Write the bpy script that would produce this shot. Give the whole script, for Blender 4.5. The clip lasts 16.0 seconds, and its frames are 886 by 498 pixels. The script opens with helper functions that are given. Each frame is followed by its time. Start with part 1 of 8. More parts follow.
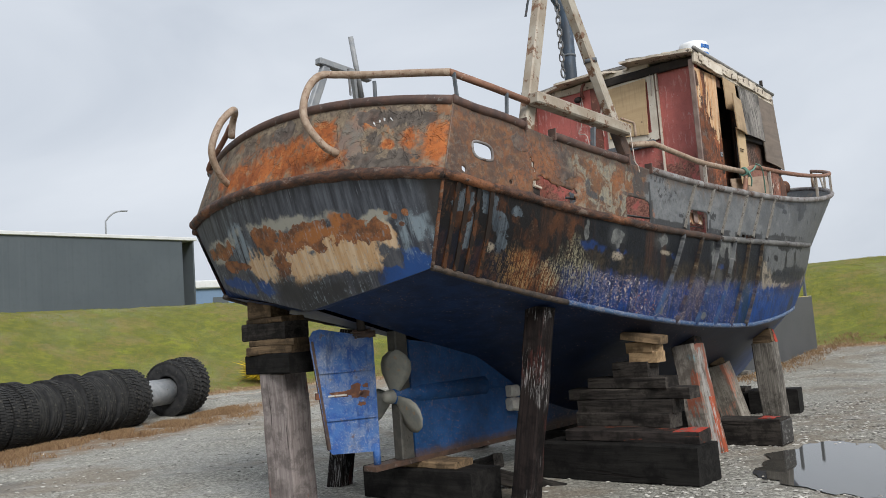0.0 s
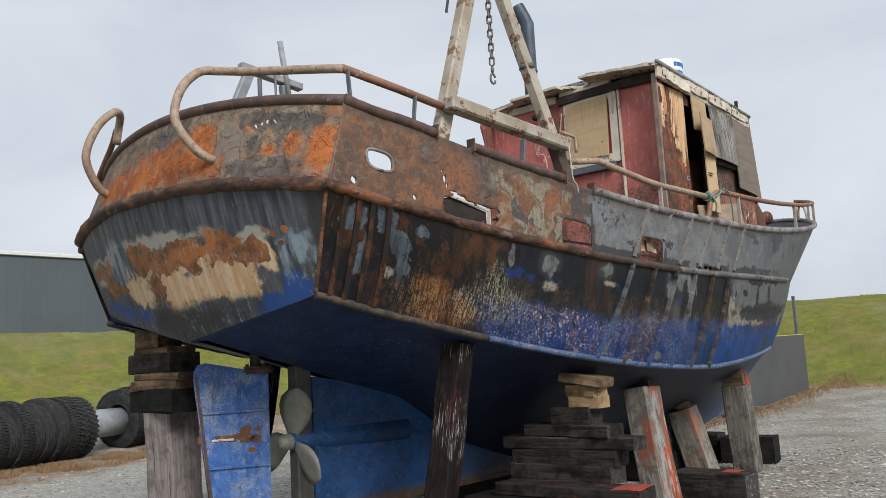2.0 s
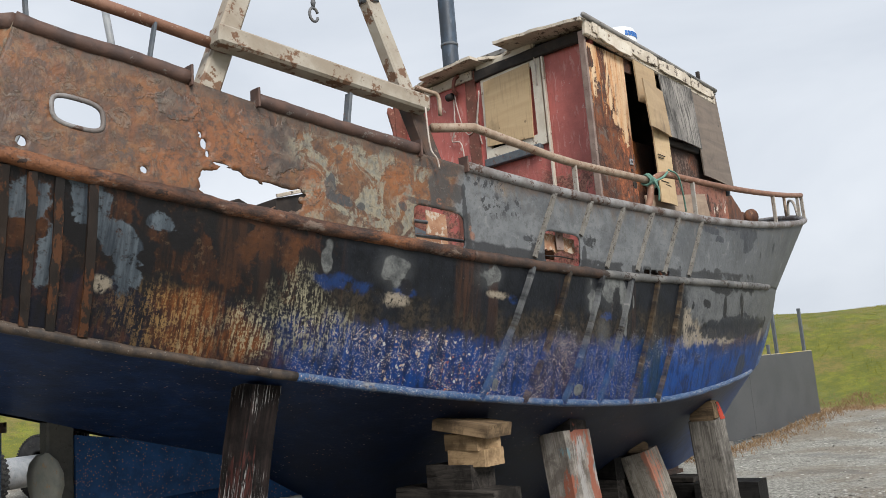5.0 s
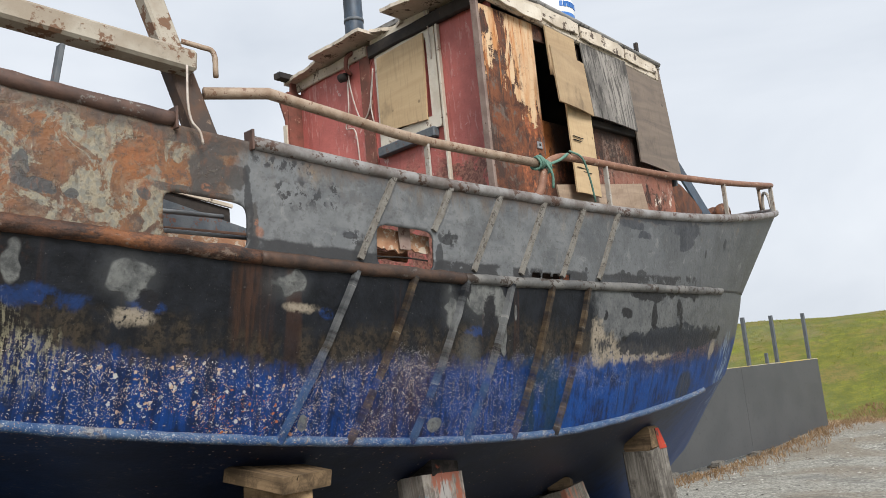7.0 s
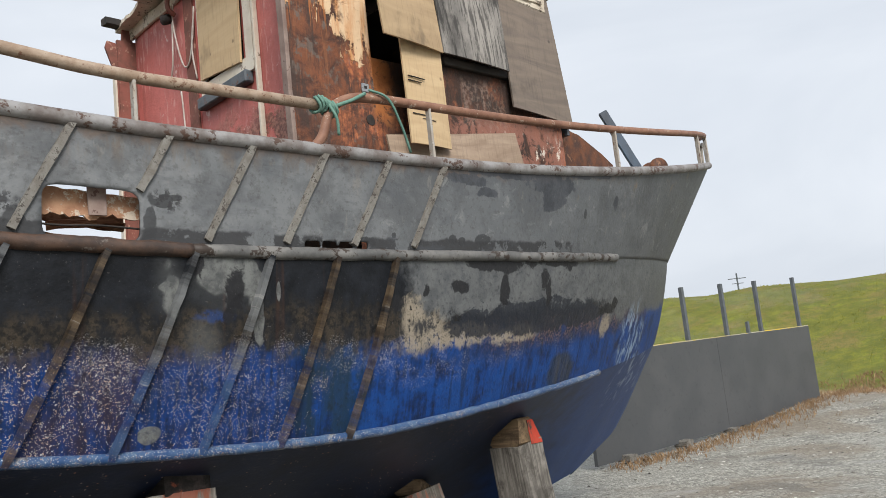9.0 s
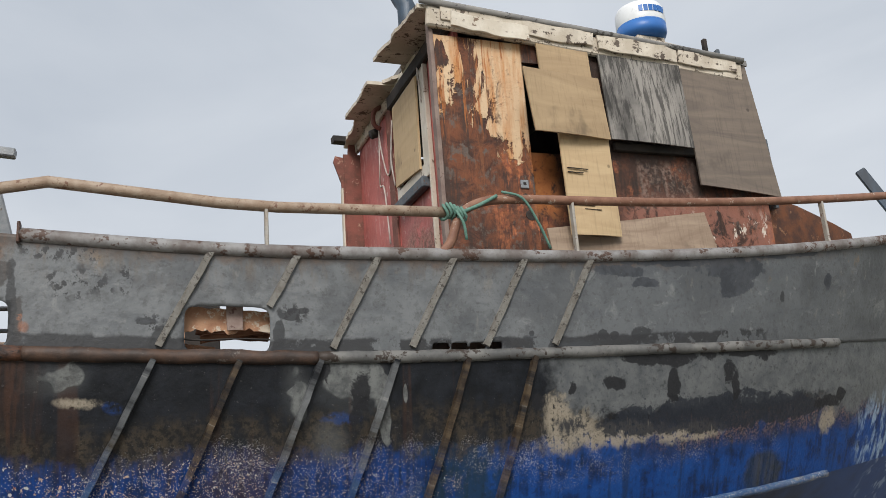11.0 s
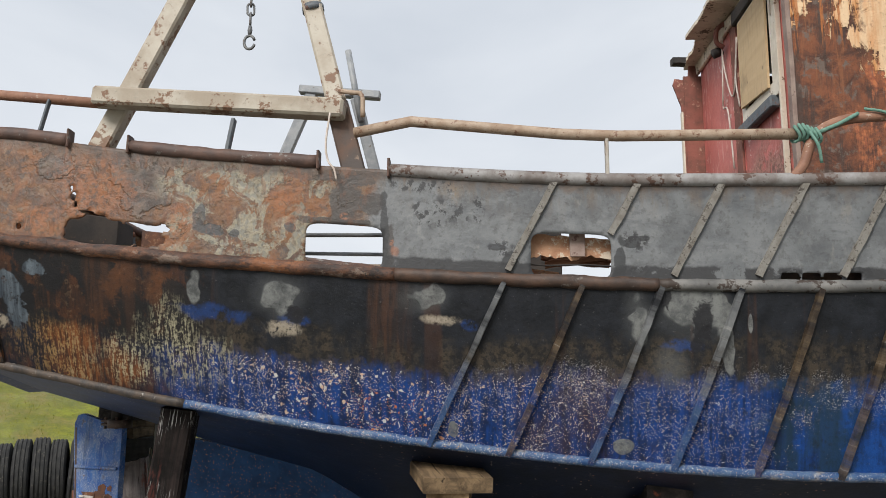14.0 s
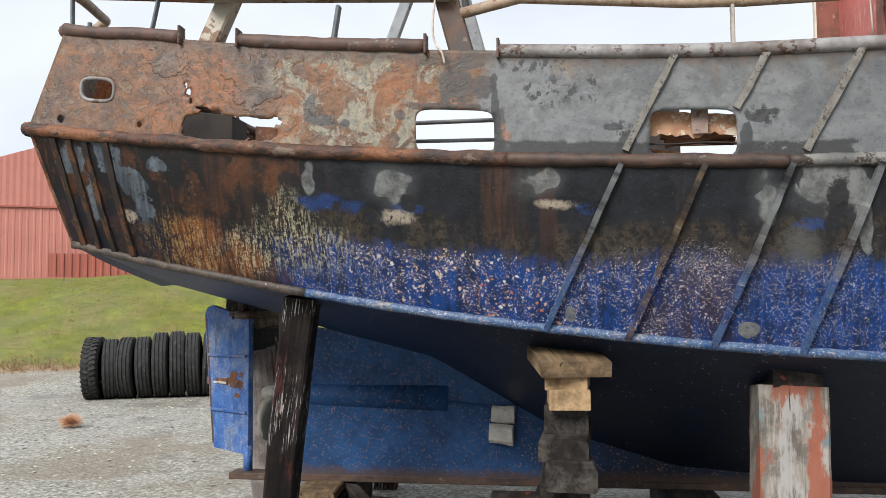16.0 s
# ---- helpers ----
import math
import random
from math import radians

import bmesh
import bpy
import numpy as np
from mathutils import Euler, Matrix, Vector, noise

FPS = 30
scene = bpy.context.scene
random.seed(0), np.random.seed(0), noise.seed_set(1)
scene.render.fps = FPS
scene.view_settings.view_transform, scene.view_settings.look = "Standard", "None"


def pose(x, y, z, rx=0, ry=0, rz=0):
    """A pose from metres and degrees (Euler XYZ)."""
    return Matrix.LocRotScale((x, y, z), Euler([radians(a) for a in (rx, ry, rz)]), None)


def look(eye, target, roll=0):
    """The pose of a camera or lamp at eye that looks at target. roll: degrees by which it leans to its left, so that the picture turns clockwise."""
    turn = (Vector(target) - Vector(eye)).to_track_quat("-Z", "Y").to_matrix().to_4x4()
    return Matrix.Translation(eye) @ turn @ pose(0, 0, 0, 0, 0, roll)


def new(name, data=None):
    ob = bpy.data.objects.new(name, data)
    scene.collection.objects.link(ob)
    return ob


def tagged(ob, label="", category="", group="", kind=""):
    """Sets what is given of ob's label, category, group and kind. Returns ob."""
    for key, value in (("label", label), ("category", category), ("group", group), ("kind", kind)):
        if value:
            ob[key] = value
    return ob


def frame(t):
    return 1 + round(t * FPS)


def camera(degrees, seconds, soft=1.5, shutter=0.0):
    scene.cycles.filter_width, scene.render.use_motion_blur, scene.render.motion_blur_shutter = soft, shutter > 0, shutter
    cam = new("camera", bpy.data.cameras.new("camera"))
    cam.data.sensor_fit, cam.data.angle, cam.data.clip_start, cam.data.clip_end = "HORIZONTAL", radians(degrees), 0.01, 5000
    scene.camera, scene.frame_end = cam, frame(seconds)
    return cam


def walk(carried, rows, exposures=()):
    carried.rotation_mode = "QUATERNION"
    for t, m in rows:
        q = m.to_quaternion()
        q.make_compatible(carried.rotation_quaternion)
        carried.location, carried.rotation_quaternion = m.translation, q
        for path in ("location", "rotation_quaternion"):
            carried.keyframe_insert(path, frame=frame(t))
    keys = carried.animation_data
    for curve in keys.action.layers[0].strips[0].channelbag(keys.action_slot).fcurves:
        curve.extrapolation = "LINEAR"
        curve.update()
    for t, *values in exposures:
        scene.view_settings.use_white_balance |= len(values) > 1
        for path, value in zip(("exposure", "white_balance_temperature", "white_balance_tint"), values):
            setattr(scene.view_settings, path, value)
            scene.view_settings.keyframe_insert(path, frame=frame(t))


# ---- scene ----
cam = camera(55.0, 16.0, soft=0.65)
PATH = [
    (0, (1.003, 0.631, 1.573), (0.856, 2.616, 1.765), -4.3),
    (0.5, (1.053, 0.841, 1.588), (0.901, 2.822, 1.813), -4.0),
    (1, (1.281, 1.089, 1.585), (1.136, 3.07, 1.819), -2.6),
    (1.5, (1.527, 1.326, 1.581), (1.377, 3.306, 1.817), -2.9),
    (2, (1.717, 1.651, 1.589), (1.563, 3.628, 1.85), -3.1),
    (2.5, (2.0, 1.946, 1.613), (1.847, 3.919, 1.906), -3.2),
    (3, (2.146, 2.249, 1.598), (1.995, 4.22, 1.901), -3.7),
    (3.5, (2.215, 2.604, 1.606), (2.06, 4.575, 1.911), -3.9),
    (4, (2.417, 2.992, 1.619), (2.262, 4.964, 1.916), -4.1),
    (6.5, (3.533, 4.864, 1.642), (3.284, 6.816, 2.002), -5.3),
    (7, (3.888, 5.17, 1.676), (3.635, 7.124, 2.02), -5.3),
    (7.5, (4.142, 5.516, 1.656), (3.879, 7.471, 1.985), -5.4),
    (8, (4.42, 5.845, 1.668), (4.146, 7.805, 1.96), -5.7),
    (8.5, (4.813, 6.145, 1.68), (4.528, 8.106, 1.953), -6.4),
    (9, (5.184, 6.481, 1.674), (4.852, 8.433, 1.957), -6.3),
    (9.5, (5.635, 6.749, 1.709), (4.943, 8.596, 2.038), -4.3),
    (10, (5.921, 6.819, 1.74), (5.036, 8.566, 2.147), -4.5),
    (12.5, (6.477, 6.808, 1.736), (5.372, 8.388, 2.268), -2.8),
    (13, (6.428, 6.786, 1.737), (5.254, 8.338, 2.196), -2.3),
    (13.5, (6.374, 6.744, 1.733), (4.949, 8.082, 2.154), -0.6),
    (14, (6.328, 6.728, 1.731), (4.718, 7.857, 2.097), 0.2),
    (14.5, (6.312, 6.71, 1.74), (4.611, 7.717, 2.047), 0.0),
    (15, (6.288, 6.692, 1.742), (4.539, 7.62, 2.021), -0.1),
    (15.5, (6.268, 6.72, 1.703), (4.507, 7.644, 1.915), -0.4),
    (16, (6.243, 6.748, 1.687), (4.476, 7.676, 1.811), -0.5),
]
EXPOSURES = [(0.0, 0.18, 6330, 11), (2.5, 0.22, 6350, 11), (3.6, 0.34, 6380, 11), (4.2, 0.32, 6380, 11), (7.0, 0.42, 6450, 11), (9.4, 0.4, 6420, 11), (10.2, 0.14, 6420, 11), (12.5, 0.1, 6400, 10), (13.5, 0.42, 6500, 11), (14.5, 0.32, 6550, 11), (15.5, 0.4, 6480, 11), (16.0, 0.64, 6440, 11)]
walk(cam, [(t, look(eye, target, roll)) for t, eye, target, roll in PATH], EXPOSURES)

# ---- overcast sky, veiled sun ----
world = bpy.data.worlds.new("overcast_sky")
scene.world = world
world.use_nodes = True
wt = world.node_tree
wt.nodes.clear()
w_out = wt.nodes.new("ShaderNodeOutputWorld")
w_bg = wt.nodes.new("ShaderNodeBackground")
w_sky = wt.nodes.new("ShaderNodeTexSky")
w_sky.sky_type = "NISHITA"
w_sky.sun_disc = False
w_sky.sun_elevation = radians(48)
w_sky.sun_rotation = radians(150)
w_sky.dust_density = 6.0
w_tc = wt.nodes.new("ShaderNodeTexCoord")
w_map = wt.nodes.new("ShaderNodeMapping")
w_map.inputs["Scale"].default_value = (1.0, 1.0, 2.6)
w_n = wt.nodes.new("ShaderNodeTexNoise")
w_n.inputs["Scale"].default_value = 1.9
w_n.inputs["Detail"].default_value = 5.0
w_n.inputs["Roughness"].default_value = 0.5
w_n.inputs["Distortion"].default_value = 0.5
w_ramp = wt.nodes.new("ShaderNodeValToRGB")
w_ramp.color_ramp.elements[0].position = 0.28
w_ramp.color_ramp.elements[0].color = (0.50, 0.545, 0.60, 1)
w_ramp.color_ramp.elements[1].position = 0.72
w_ramp.color_ramp.elements[1].color = (0.70, 0.735, 0.77, 1)
w_scale = wt.nodes.new("ShaderNodeMix")
w_scale.data_type = "RGBA"
w_scale.blend_type = "MULTIPLY"
w_scale.inputs[0].default_value = 1.0
w_scale.inputs[7].default_value = (0.1, 0.1, 0.1, 1)
w_mix = wt.nodes.new("ShaderNodeMix")
w_mix.data_type = "RGBA"
w_mix.inputs[0].default_value = 0.93
wt.links.new(w_tc.outputs["Generated"], w_map.inputs["Vector"])
wt.links.new(w_map.outputs[0], w_n.inputs["Vector"])
wt.links.new(w_n.outputs["Fac"], w_ramp.inputs[0])
wt.links.new(w_sky.outputs[0], w_scale.inputs[6])
wt.links.new(w_scale.outputs[2], w_mix.inputs[6])
wt.links.new(w_ramp.outputs[0], w_mix.inputs[7])
wt.links.new(w_mix.outputs[2], w_bg.inputs["Color"])
w_bg.inputs["Strength"].default_value = 1.0
wt.links.new(w_bg.outputs[0], w_out.inputs["Surface"])

sun_data = bpy.data.lights.new("veiled_sun", "SUN")
sun_data.energy = 3.1
sun_data.angle = radians(25)
sun_data.color = (1.0, 0.97, 0.92)
sun = new("veiled_sun", sun_data)
sun.matrix_world = look((12, -14, 20), (0, 8, 0))


# ---- material tools ----
class Mat:
    """A small writer of node materials."""

    def __init__(self, name):
        self.m = bpy.data.materials.new(name)
        self.m.use_nodes = True
        self.t = self.m.node_tree
        self.t.nodes.clear()
        self.out = self.t.nodes.new("ShaderNodeOutputMaterial")
        self.b = self.t.nodes.new("ShaderNodeBsdfPrincipled")
        self.t.links.new(self.b.outputs[0], self.out.inputs["Surface"])
        self.tc = self.t.nodes.new("ShaderNodeTexCoord")

    def put(self, socket, value):
        if isinstance(value, bpy.types.NodeSocket):
            self.t.links.new(value, socket)
        elif isinstance(value, tuple) and len(value) == 3 and socket.type == "RGBA":
            socket.default_value = (*value, 1)
        else:
            socket.default_value = value

    def obj(self):
        return self.tc.outputs["Object"]

    def uv(self):
        return self.tc.outputs["UV"]

    def rnd(self):
        return self.t.nodes.new("ShaderNodeObjectInfo").outputs["Random"]

    def island(self):
        return self.t.nodes.new("ShaderNodeNewGeometry").outputs["Random Per Island"]

    def scaled(self, vec, x, y, z):
        n = self.t.nodes.new("ShaderNodeMapping")
        self.put(n.inputs["Vector"], vec)
        n.inputs["Scale"].default_value = (x, y, z)
        return n.outputs[0]

    def sep(self, vec):
        n = self.t.nodes.new("ShaderNodeSeparateXYZ")
        self.put(n.inputs[0], vec)
        return n.outputs

    def noise(self, scale, detail=4.0, rough=0.55, vec=None, dist=0.0):
        n = self.t.nodes.new("ShaderNodeTexNoise")
        self.put(n.inputs["Vector"], vec if vec is not None else self.obj())
        n.inputs["Scale"].default_value = scale
        n.inputs["Detail"].default_value = detail
        n.inputs["Roughness"].default_value = rough
        n.inputs["Distortion"].default_value = dist
        return n.outputs["Fac"]

    def cells(self, scale, vec=None, feature="F1"):
        n = self.t.nodes.new("ShaderNodeTexVoronoi")
        n.feature = feature
        self.put(n.inputs["Vector"], vec if vec is not None else self.obj())
        n.inputs["Scale"].default_value = scale
        return n.outputs["Distance"], n.outputs["Color"] if feature == "F1" else None

    def math(self, op, a, b=0.0):
        n = self.t.nodes.new("ShaderNodeMath")
        n.operation = op
        self.put(n.inputs[0], a)
        self.put(n.inputs[1], b)
        return n.outputs[0]

    def add(self, a, b):
        return self.math("ADD", a, b)

    def mul(self, a, *more):
        for b in more:
            a = self.math("MULTIPLY", a, b)
        return a

    def step(self, x, a, b):
        """0 at a, 1 at b (either way round), smooth between."""
        n = self.t.nodes.new("ShaderNodeMapRange")
        n.interpolation_type = "SMOOTHSTEP"
        self.put(n.inputs["Value"], x)
        lo, hi, o0, o1 = (a, b, 0.0, 1.0) if a < b else (b, a, 1.0, 0.0)
        n.inputs["From Min"].default_value, n.inputs["From Max"].default_value = lo, hi
        n.inputs["To Min"].default_value, n.inputs["To Max"].default_value = o0, o1
        return n.outputs["Result"]

    def band(self, x, a, b, c, d):
        return self.mul(self.step(x, a, b), self.step(x, d, c))

    def mix(self, f, a, b):
        n = self.t.nodes.new("ShaderNodeMix")
        n.data_type = "RGBA"
        self.put(n.inputs[0], f)
        self.put(n.inputs[6], a)
        self.put(n.inputs[7], b)
        return n.outputs[2]

    def wob(self, x, amount, n):
        """x moved by a noise."""
        return self.add(x, self.mul(self.add(n, -0.5), amount))

    def blobs(self, vec, marks, n, amount, soft=0.12):
        """One mask of several marks (x, y, half width, half height) on a plane, their outline moved by the noise n."""
        far = None
        for x, y, rx, ry in marks:
            a = self.t.nodes.new("ShaderNodeVectorMath")
            a.operation = "SUBTRACT"
            self.put(a.inputs[0], vec)
            a.inputs[1].default_value = (x, y, 0)
            b = self.t.nodes.new("ShaderNodeVectorMath")
            b.operation = "MULTIPLY"
            self.put(b.inputs[0], a.outputs[0])
            b.inputs[1].default_value = (1 / rx, 1 / ry, 0)
            c = self.t.nodes.new("ShaderNodeVectorMath")
            c.operation = "LENGTH"
            self.put(c.inputs[0], b.outputs[0])
            d = c.outputs["Value"]
            far = d if far is None else self.math("MINIMUM", far, d)
        return self.step(self.wob(far, amount * 5.5, n), 1.0 + soft, 1.0 - soft)

    def done(self, color, rough=0.6, metal=0.0, height=None, bump=0.3, dist=0.01, spec=0.5):
        self.put(self.b.inputs["Base Color"], color)
        self.put(self.b.inputs["Roughness"], rough)
        self.put(self.b.inputs["Metallic"], metal)
        self.b.inputs["Specular IOR Level"].default_value = spec
        if height is not None:
            n = self.t.nodes.new("ShaderNodeBump")
            n.inputs["Strength"].default_value = bump
            n.inputs["Distance"].default_value = dist
            self.put(n.inputs["Height"], height)
            self.t.links.new(n.outputs[0], self.b.inputs["Normal"])
        return self.m


def hull_side_paint(name="hull_side_paint", bar=""):
    """Paint of the side plating by (length, height); bar: the same coats on a welded bar, more worn, its lit edges
    painted as pale streaks.
    """
    m = Mat(name)
    uv = m.uv()
    s, v, _ = m.sep(uv)
    big, mid, fine = m.noise(1.1, 3), m.noise(4.5, 5, 0.6), m.noise(34.0, 4, 0.65)
    edge = m.noise(5.0, 5, 0.66, None, 0.7)
    soft = m.noise(4.2, 2, 0.45, None, 0.5)
    drip = m.noise(1.0, 5, 0.6, m.scaled(uv, 15.0, 1.2, 1.0))
    drip2 = m.noise(1.0, 4, 0.65, m.scaled(uv, 42.0, 4.0, 1.0))
    mott = m.noise(9.0, 6, 0.7)
    v1 = m.wob(m.wob(m.wob(v, 0.12, big), 0.16, mid), 0.16, mott)
    v2 = m.add(v1, m.mul(m.step(s, 3.1, 3.9), -0.08))
    # blue below, near-black above, brown grain between
    weep = m.noise(1.0, 5, 0.62, m.scaled(uv, 24.0, 2.2, 1.0), 0.3)
    blue = m.mix(m.step(m.add(m.mul(weep, 0.6), m.mul(mott, 0.4)), 0.40, 0.58), (0.0030, 0.014, 0.058), (0.0045, 0.040, 0.180))
    fwd = m.mul(m.step(m.wob(s, 0.8, mid), 4.6, 5.6), m.step(mid, 0.35, 0.6))
    blue = m.mix(m.mul(fwd, 0.8), blue, (0.006, 0.052, 0.215))
    blue = m.mix(m.mul(m.step(drip, 0.52, 0.68), 0.55), blue, (0.007, 0.014, 0.028))
    teal = m.mul(m.step(m.noise(3.0, 4, 0.6, m.scaled(uv, 1.6, 0.6, 1)), 0.36, 0.52), m.band(m.wob(m.wob(s, 0.3, mid), 0.3, mott), 4.80, 4.95, 5.25, 5.4))
    blue = m.mix(m.mul(teal, 0.75), blue, (0.010, 0.026, 0.036))
    plum = m.mul(m.step(m.noise(2.6, 5, 0.66, m.scaled(uv, 1.2, 0.8, 1)), 0.42, 0.60), m.band(m.wob(s, 0.4, mott), 3.45, 3.65, 4.1, 4.35))
    blue = m.mix(m.mul(plum, 0.7), blue, (0.030, 0.019, 0.027))
    black = m.mix(m.step(mott, 0.35, 0.68), (0.0036, 0.0046, 0.0064), (0.0105, 0.0124, 0.0165))
    col = m.mix(m.step(v2, 0.40, 0.47), blue, black)
    grain = m.mix(m.step(fine, 0.38, 0.62), (0.014, 0.012, 0.0095), (0.066, 0.050, 0.032))
    brown = m.mul(m.band(v2, 0.32, 0.40, 0.54, 0.68), m.band(s, 1.6, 2.0, 5.6, 6.4), m.step(m.noise(1.0, 5, 0.66, m.scaled(uv, 7, 2.5, 1)), 0.36, 0.60))
    col = m.mix(m.mul(brown, 0.75), col, grain)
    # bare rusty steel at the stern
    rust = m.mix(m.step(drip, 0.38, 0.66), (0.009, 0.0075, 0.007), (0.046, 0.019, 0.0095))
    rust = m.mix(m.mul(m.step(m.noise(1.0, 6, 0.7, m.scaled(uv, 5.0, 1.6, 1.0), 0.4), 0.50, 0.72), 0.6), rust, (0.115, 0.038, 0.011))
    rust = m.mix(m.mul(m.step(drip2, 0.50, 0.66), m.step(mid, 0.42, 0.62), 0.55), rust, (0.085, 0.030, 0.011))
    rust = m.mix(m.mul(m.step(m.noise(26.0, 5, 0.74), 0.56, 0.62), 0.3), rust, (0.14, 0.085, 0.045))
    rust = m.mix(m.step(m.noise(2.2, 6, 0.66, m.scaled(uv, 2.0, 1.0, 1)), 0.46, 0.52), rust, (0.0085, 0.0080, 0.0085))
    col = m.mix(m.mul(m.step(m.wob(m.wob(s, 0.5, mid), 0.5, big), 1.95, 1.55), 0.95), col, rust)
    col = m.mix(m.mul(m.blobs(uv, ((1.33, 0.82, 0.10, 0.15), (1.58, 0.80, 0.08, 0.14), (0.29, 0.70, 0.06, 0.17)), m.add(m.mul(edge, 0.5), m.mul(drip, 0.5)), 0.8, 0.6), 0.55), col, m.mix(fine, (0.14, 0.052, 0.016), (0.05, 0.021, 0.011)))
    col = m.mix(m.mul(m.blobs(uv, ((1.45, 0.55, 0.12, 0.16), (1.70, 0.62, 0.10, 0.22), (0.95, 0.42, 0.22, 0.08), (1.15, 0.88, 0.12, 0.10)), edge, 0.6, 0.12), 0.9), col, (0.0095, 0.009, 0.009))
    # long rust runs below the strake
    runs = m.mul(m.step(m.noise(1.0, 4, 0.55, m.scaled(uv, 6.0, 0.3, 1)), 0.58, 0.66), m.step(s, 5.9, 4.4), m.step(v, 0.15, 0.8))
    col = m.mix(m.mul(runs, 0.45), col, m.mix(fine, (0.034, 0.017, 0.010), (0.075, 0.030, 0.014)))
    # scraped ochre and cream undercoat
    rasp = m.add(m.mul(m.noise(1.0, 5, 0.7, m.scaled(uv, 70.0, 8.0, 1.0)), 0.6), m.mul(m.noise(60.0, 4, 0.72), 0.4))
    col = m.mix(m.mul(m.blobs(uv, ((1.08, 0.30, 0.16, 0.14), (1.30, 0.16, 0.12, 0.14), (1.10, 0.12, 0.20, 0.10)), m.add(m.mul(edge, 0.5), m.mul(drip, 0.5)), 0.7, 0.5), 0.8), col, m.mix(m.step(drip2, 0.4, 0.6), (0.060, 0.022, 0.009), (0.17, 0.058, 0.016)))
    och = m.mul(m.blobs(uv, ((0.98, 0.20, 0.24, 0.20), (1.40, 0.24, 0.22, 0.15), (1.64, 0.46, 0.15, 0.20), (1.78, 0.32, 0.2, 0.14)), m.add(m.mul(edge, 0.6), m.mul(drip, 0.4)), 0.6, 0.6), m.step(rasp, 0.485, 0.56))
    col = m.mix(m.mul(och, 0.75), col, m.mix(m.step(m.wob(s, 0.6, mott), 0.9, 1.5), (0.27, 0.165, 0.065), (0.36, 0.33, 0.22)))
    # a burnt column below the forward edge of the freeing port, another by the tear
    post = m.mul(m.math("MAXIMUM", m.band(m.wob(s, 0.05, drip), 2.74, 2.77, 2.86, 3.05), m.band(m.wob(s, 0.12, mid), 1.10, 1.16, 1.24, 1.32)), m.step(m.wob(v, 0.3, weep), 0.40, 0.62))
    col = m.mix(m.mul(post, 0.6), col, m.mix(m.step(weep, 0.4, 0.62), (0.022, 0.012, 0.008), (0.062, 0.026, 0.012)))
    # round flakes where the paint has popped off: small ones all over the blue, larger ones amidships
    lump = m.mul(m.add(m.noise(2.8, 5, 0.68), -0.5), 2.8)
    fade = m.step(v2, 0.56, 0.36)
    bend = m.t.nodes.new("ShaderNodeTexNoise")
    bend.inputs["Scale"].default_value = 7.0
    bend.inputs["Detail"].default_value = 3.0
    m.put(bend.inputs["Vector"], m.obj())
    push = m.t.nodes.new("ShaderNodeVectorMath")
    push.operation = "MULTIPLY_ADD"
    m.put(push.inputs[0], bend.outputs["Color"])
    push.inputs[1].default_value = (0.09, 0.09, 0.09)
    m.put(push.inputs[2], m.obj())
    warped = push.outputs[0]
    curl = m.t.nodes.new("ShaderNodeTexNoise")
    curl.inputs["Scale"].default_value = 42.0
    curl.inputs["Detail"].default_value = 3.0
    m.put(curl.inputs["Vector"], m.obj())
    shove = m.t.nodes.new("ShaderNodeVectorMath")
    shove.operation = "MULTIPLY_ADD"
    m.put(shove.inputs[0], curl.outputs["Color"])
    shove.inputs[1].default_value = (0.026, 0.026, 0.026)
    m.put(shove.inputs[2], warped)
    warped = shove.outputs[0]
    clump = m.mul(m.add(m.noise(9.0, 4, 0.66), -0.5), 1.6)
    chips = None
    for scale, need, zone in ((210.0, 0.78, m.band(s, 1.1, 1.8, 4.6, 6.2)), (115.0, 0.80, m.band(s, 1.3, 2.0, 3.6, 5.2)), (46.0, 0.76, m.band(s, 1.9, 2.3, 3.1, 3.4))):
        d, c = m.cells(scale, warped)
        c0, c1, c2 = m.sep(c)
        there = m.step(m.add(m.add(m.add(c0, m.mul(lump, 0.34)), m.mul(clump, 0.42)), m.add(m.mul(fade, zone), -1.0)), need, need + 0.04)
        size = m.add(d, m.mul(c1, -0.30))
        one = m.mul(there, m.step(m.wob(m.wob(size, 0.5, fine), 0.6, m.noise(150.0, 3, 0.65)), 0.30, 0.22))
        ring = m.mul(there, m.step(size, 0.42, 0.30), 0.3)
        col = m.mix(ring, col, (0.008, 0.009, 0.014))
        tone = m.mix(m.step(c2, 0.3, 0.6), (0.52, 0.50, 0.46), (0.52, 0.37, 0.26))
        tone = m.mix(m.mul(m.step(c2, 0.74, 0.8), m.band(m.wob(s, 0.6, big), 2.2, 2.5, 3.0, 3.3), m.step(m.wob(v, 0.3, mid), 0.34, 0.24)), tone, (0.44, 0.12, 0.035))
        col = m.mix(m.mul(one, 0.9), col, tone)
        chips = one if chips is None else m.math("MAXIMUM", chips, one)
    haze = m.mul(m.step(m.noise(120.0, 3, 0.6), 0.52, 0.62), m.band(v2, 0.14, 0.30, 0.42, 0.52), m.band(s, 2.8, 3.3, 7.2, 7.8), m.step(m.noise(4.2, 5, 0.66), 0.46, 0.62))
    col = m.mix(m.mul(haze, 0.6), col, (0.36, 0.34, 0.33))
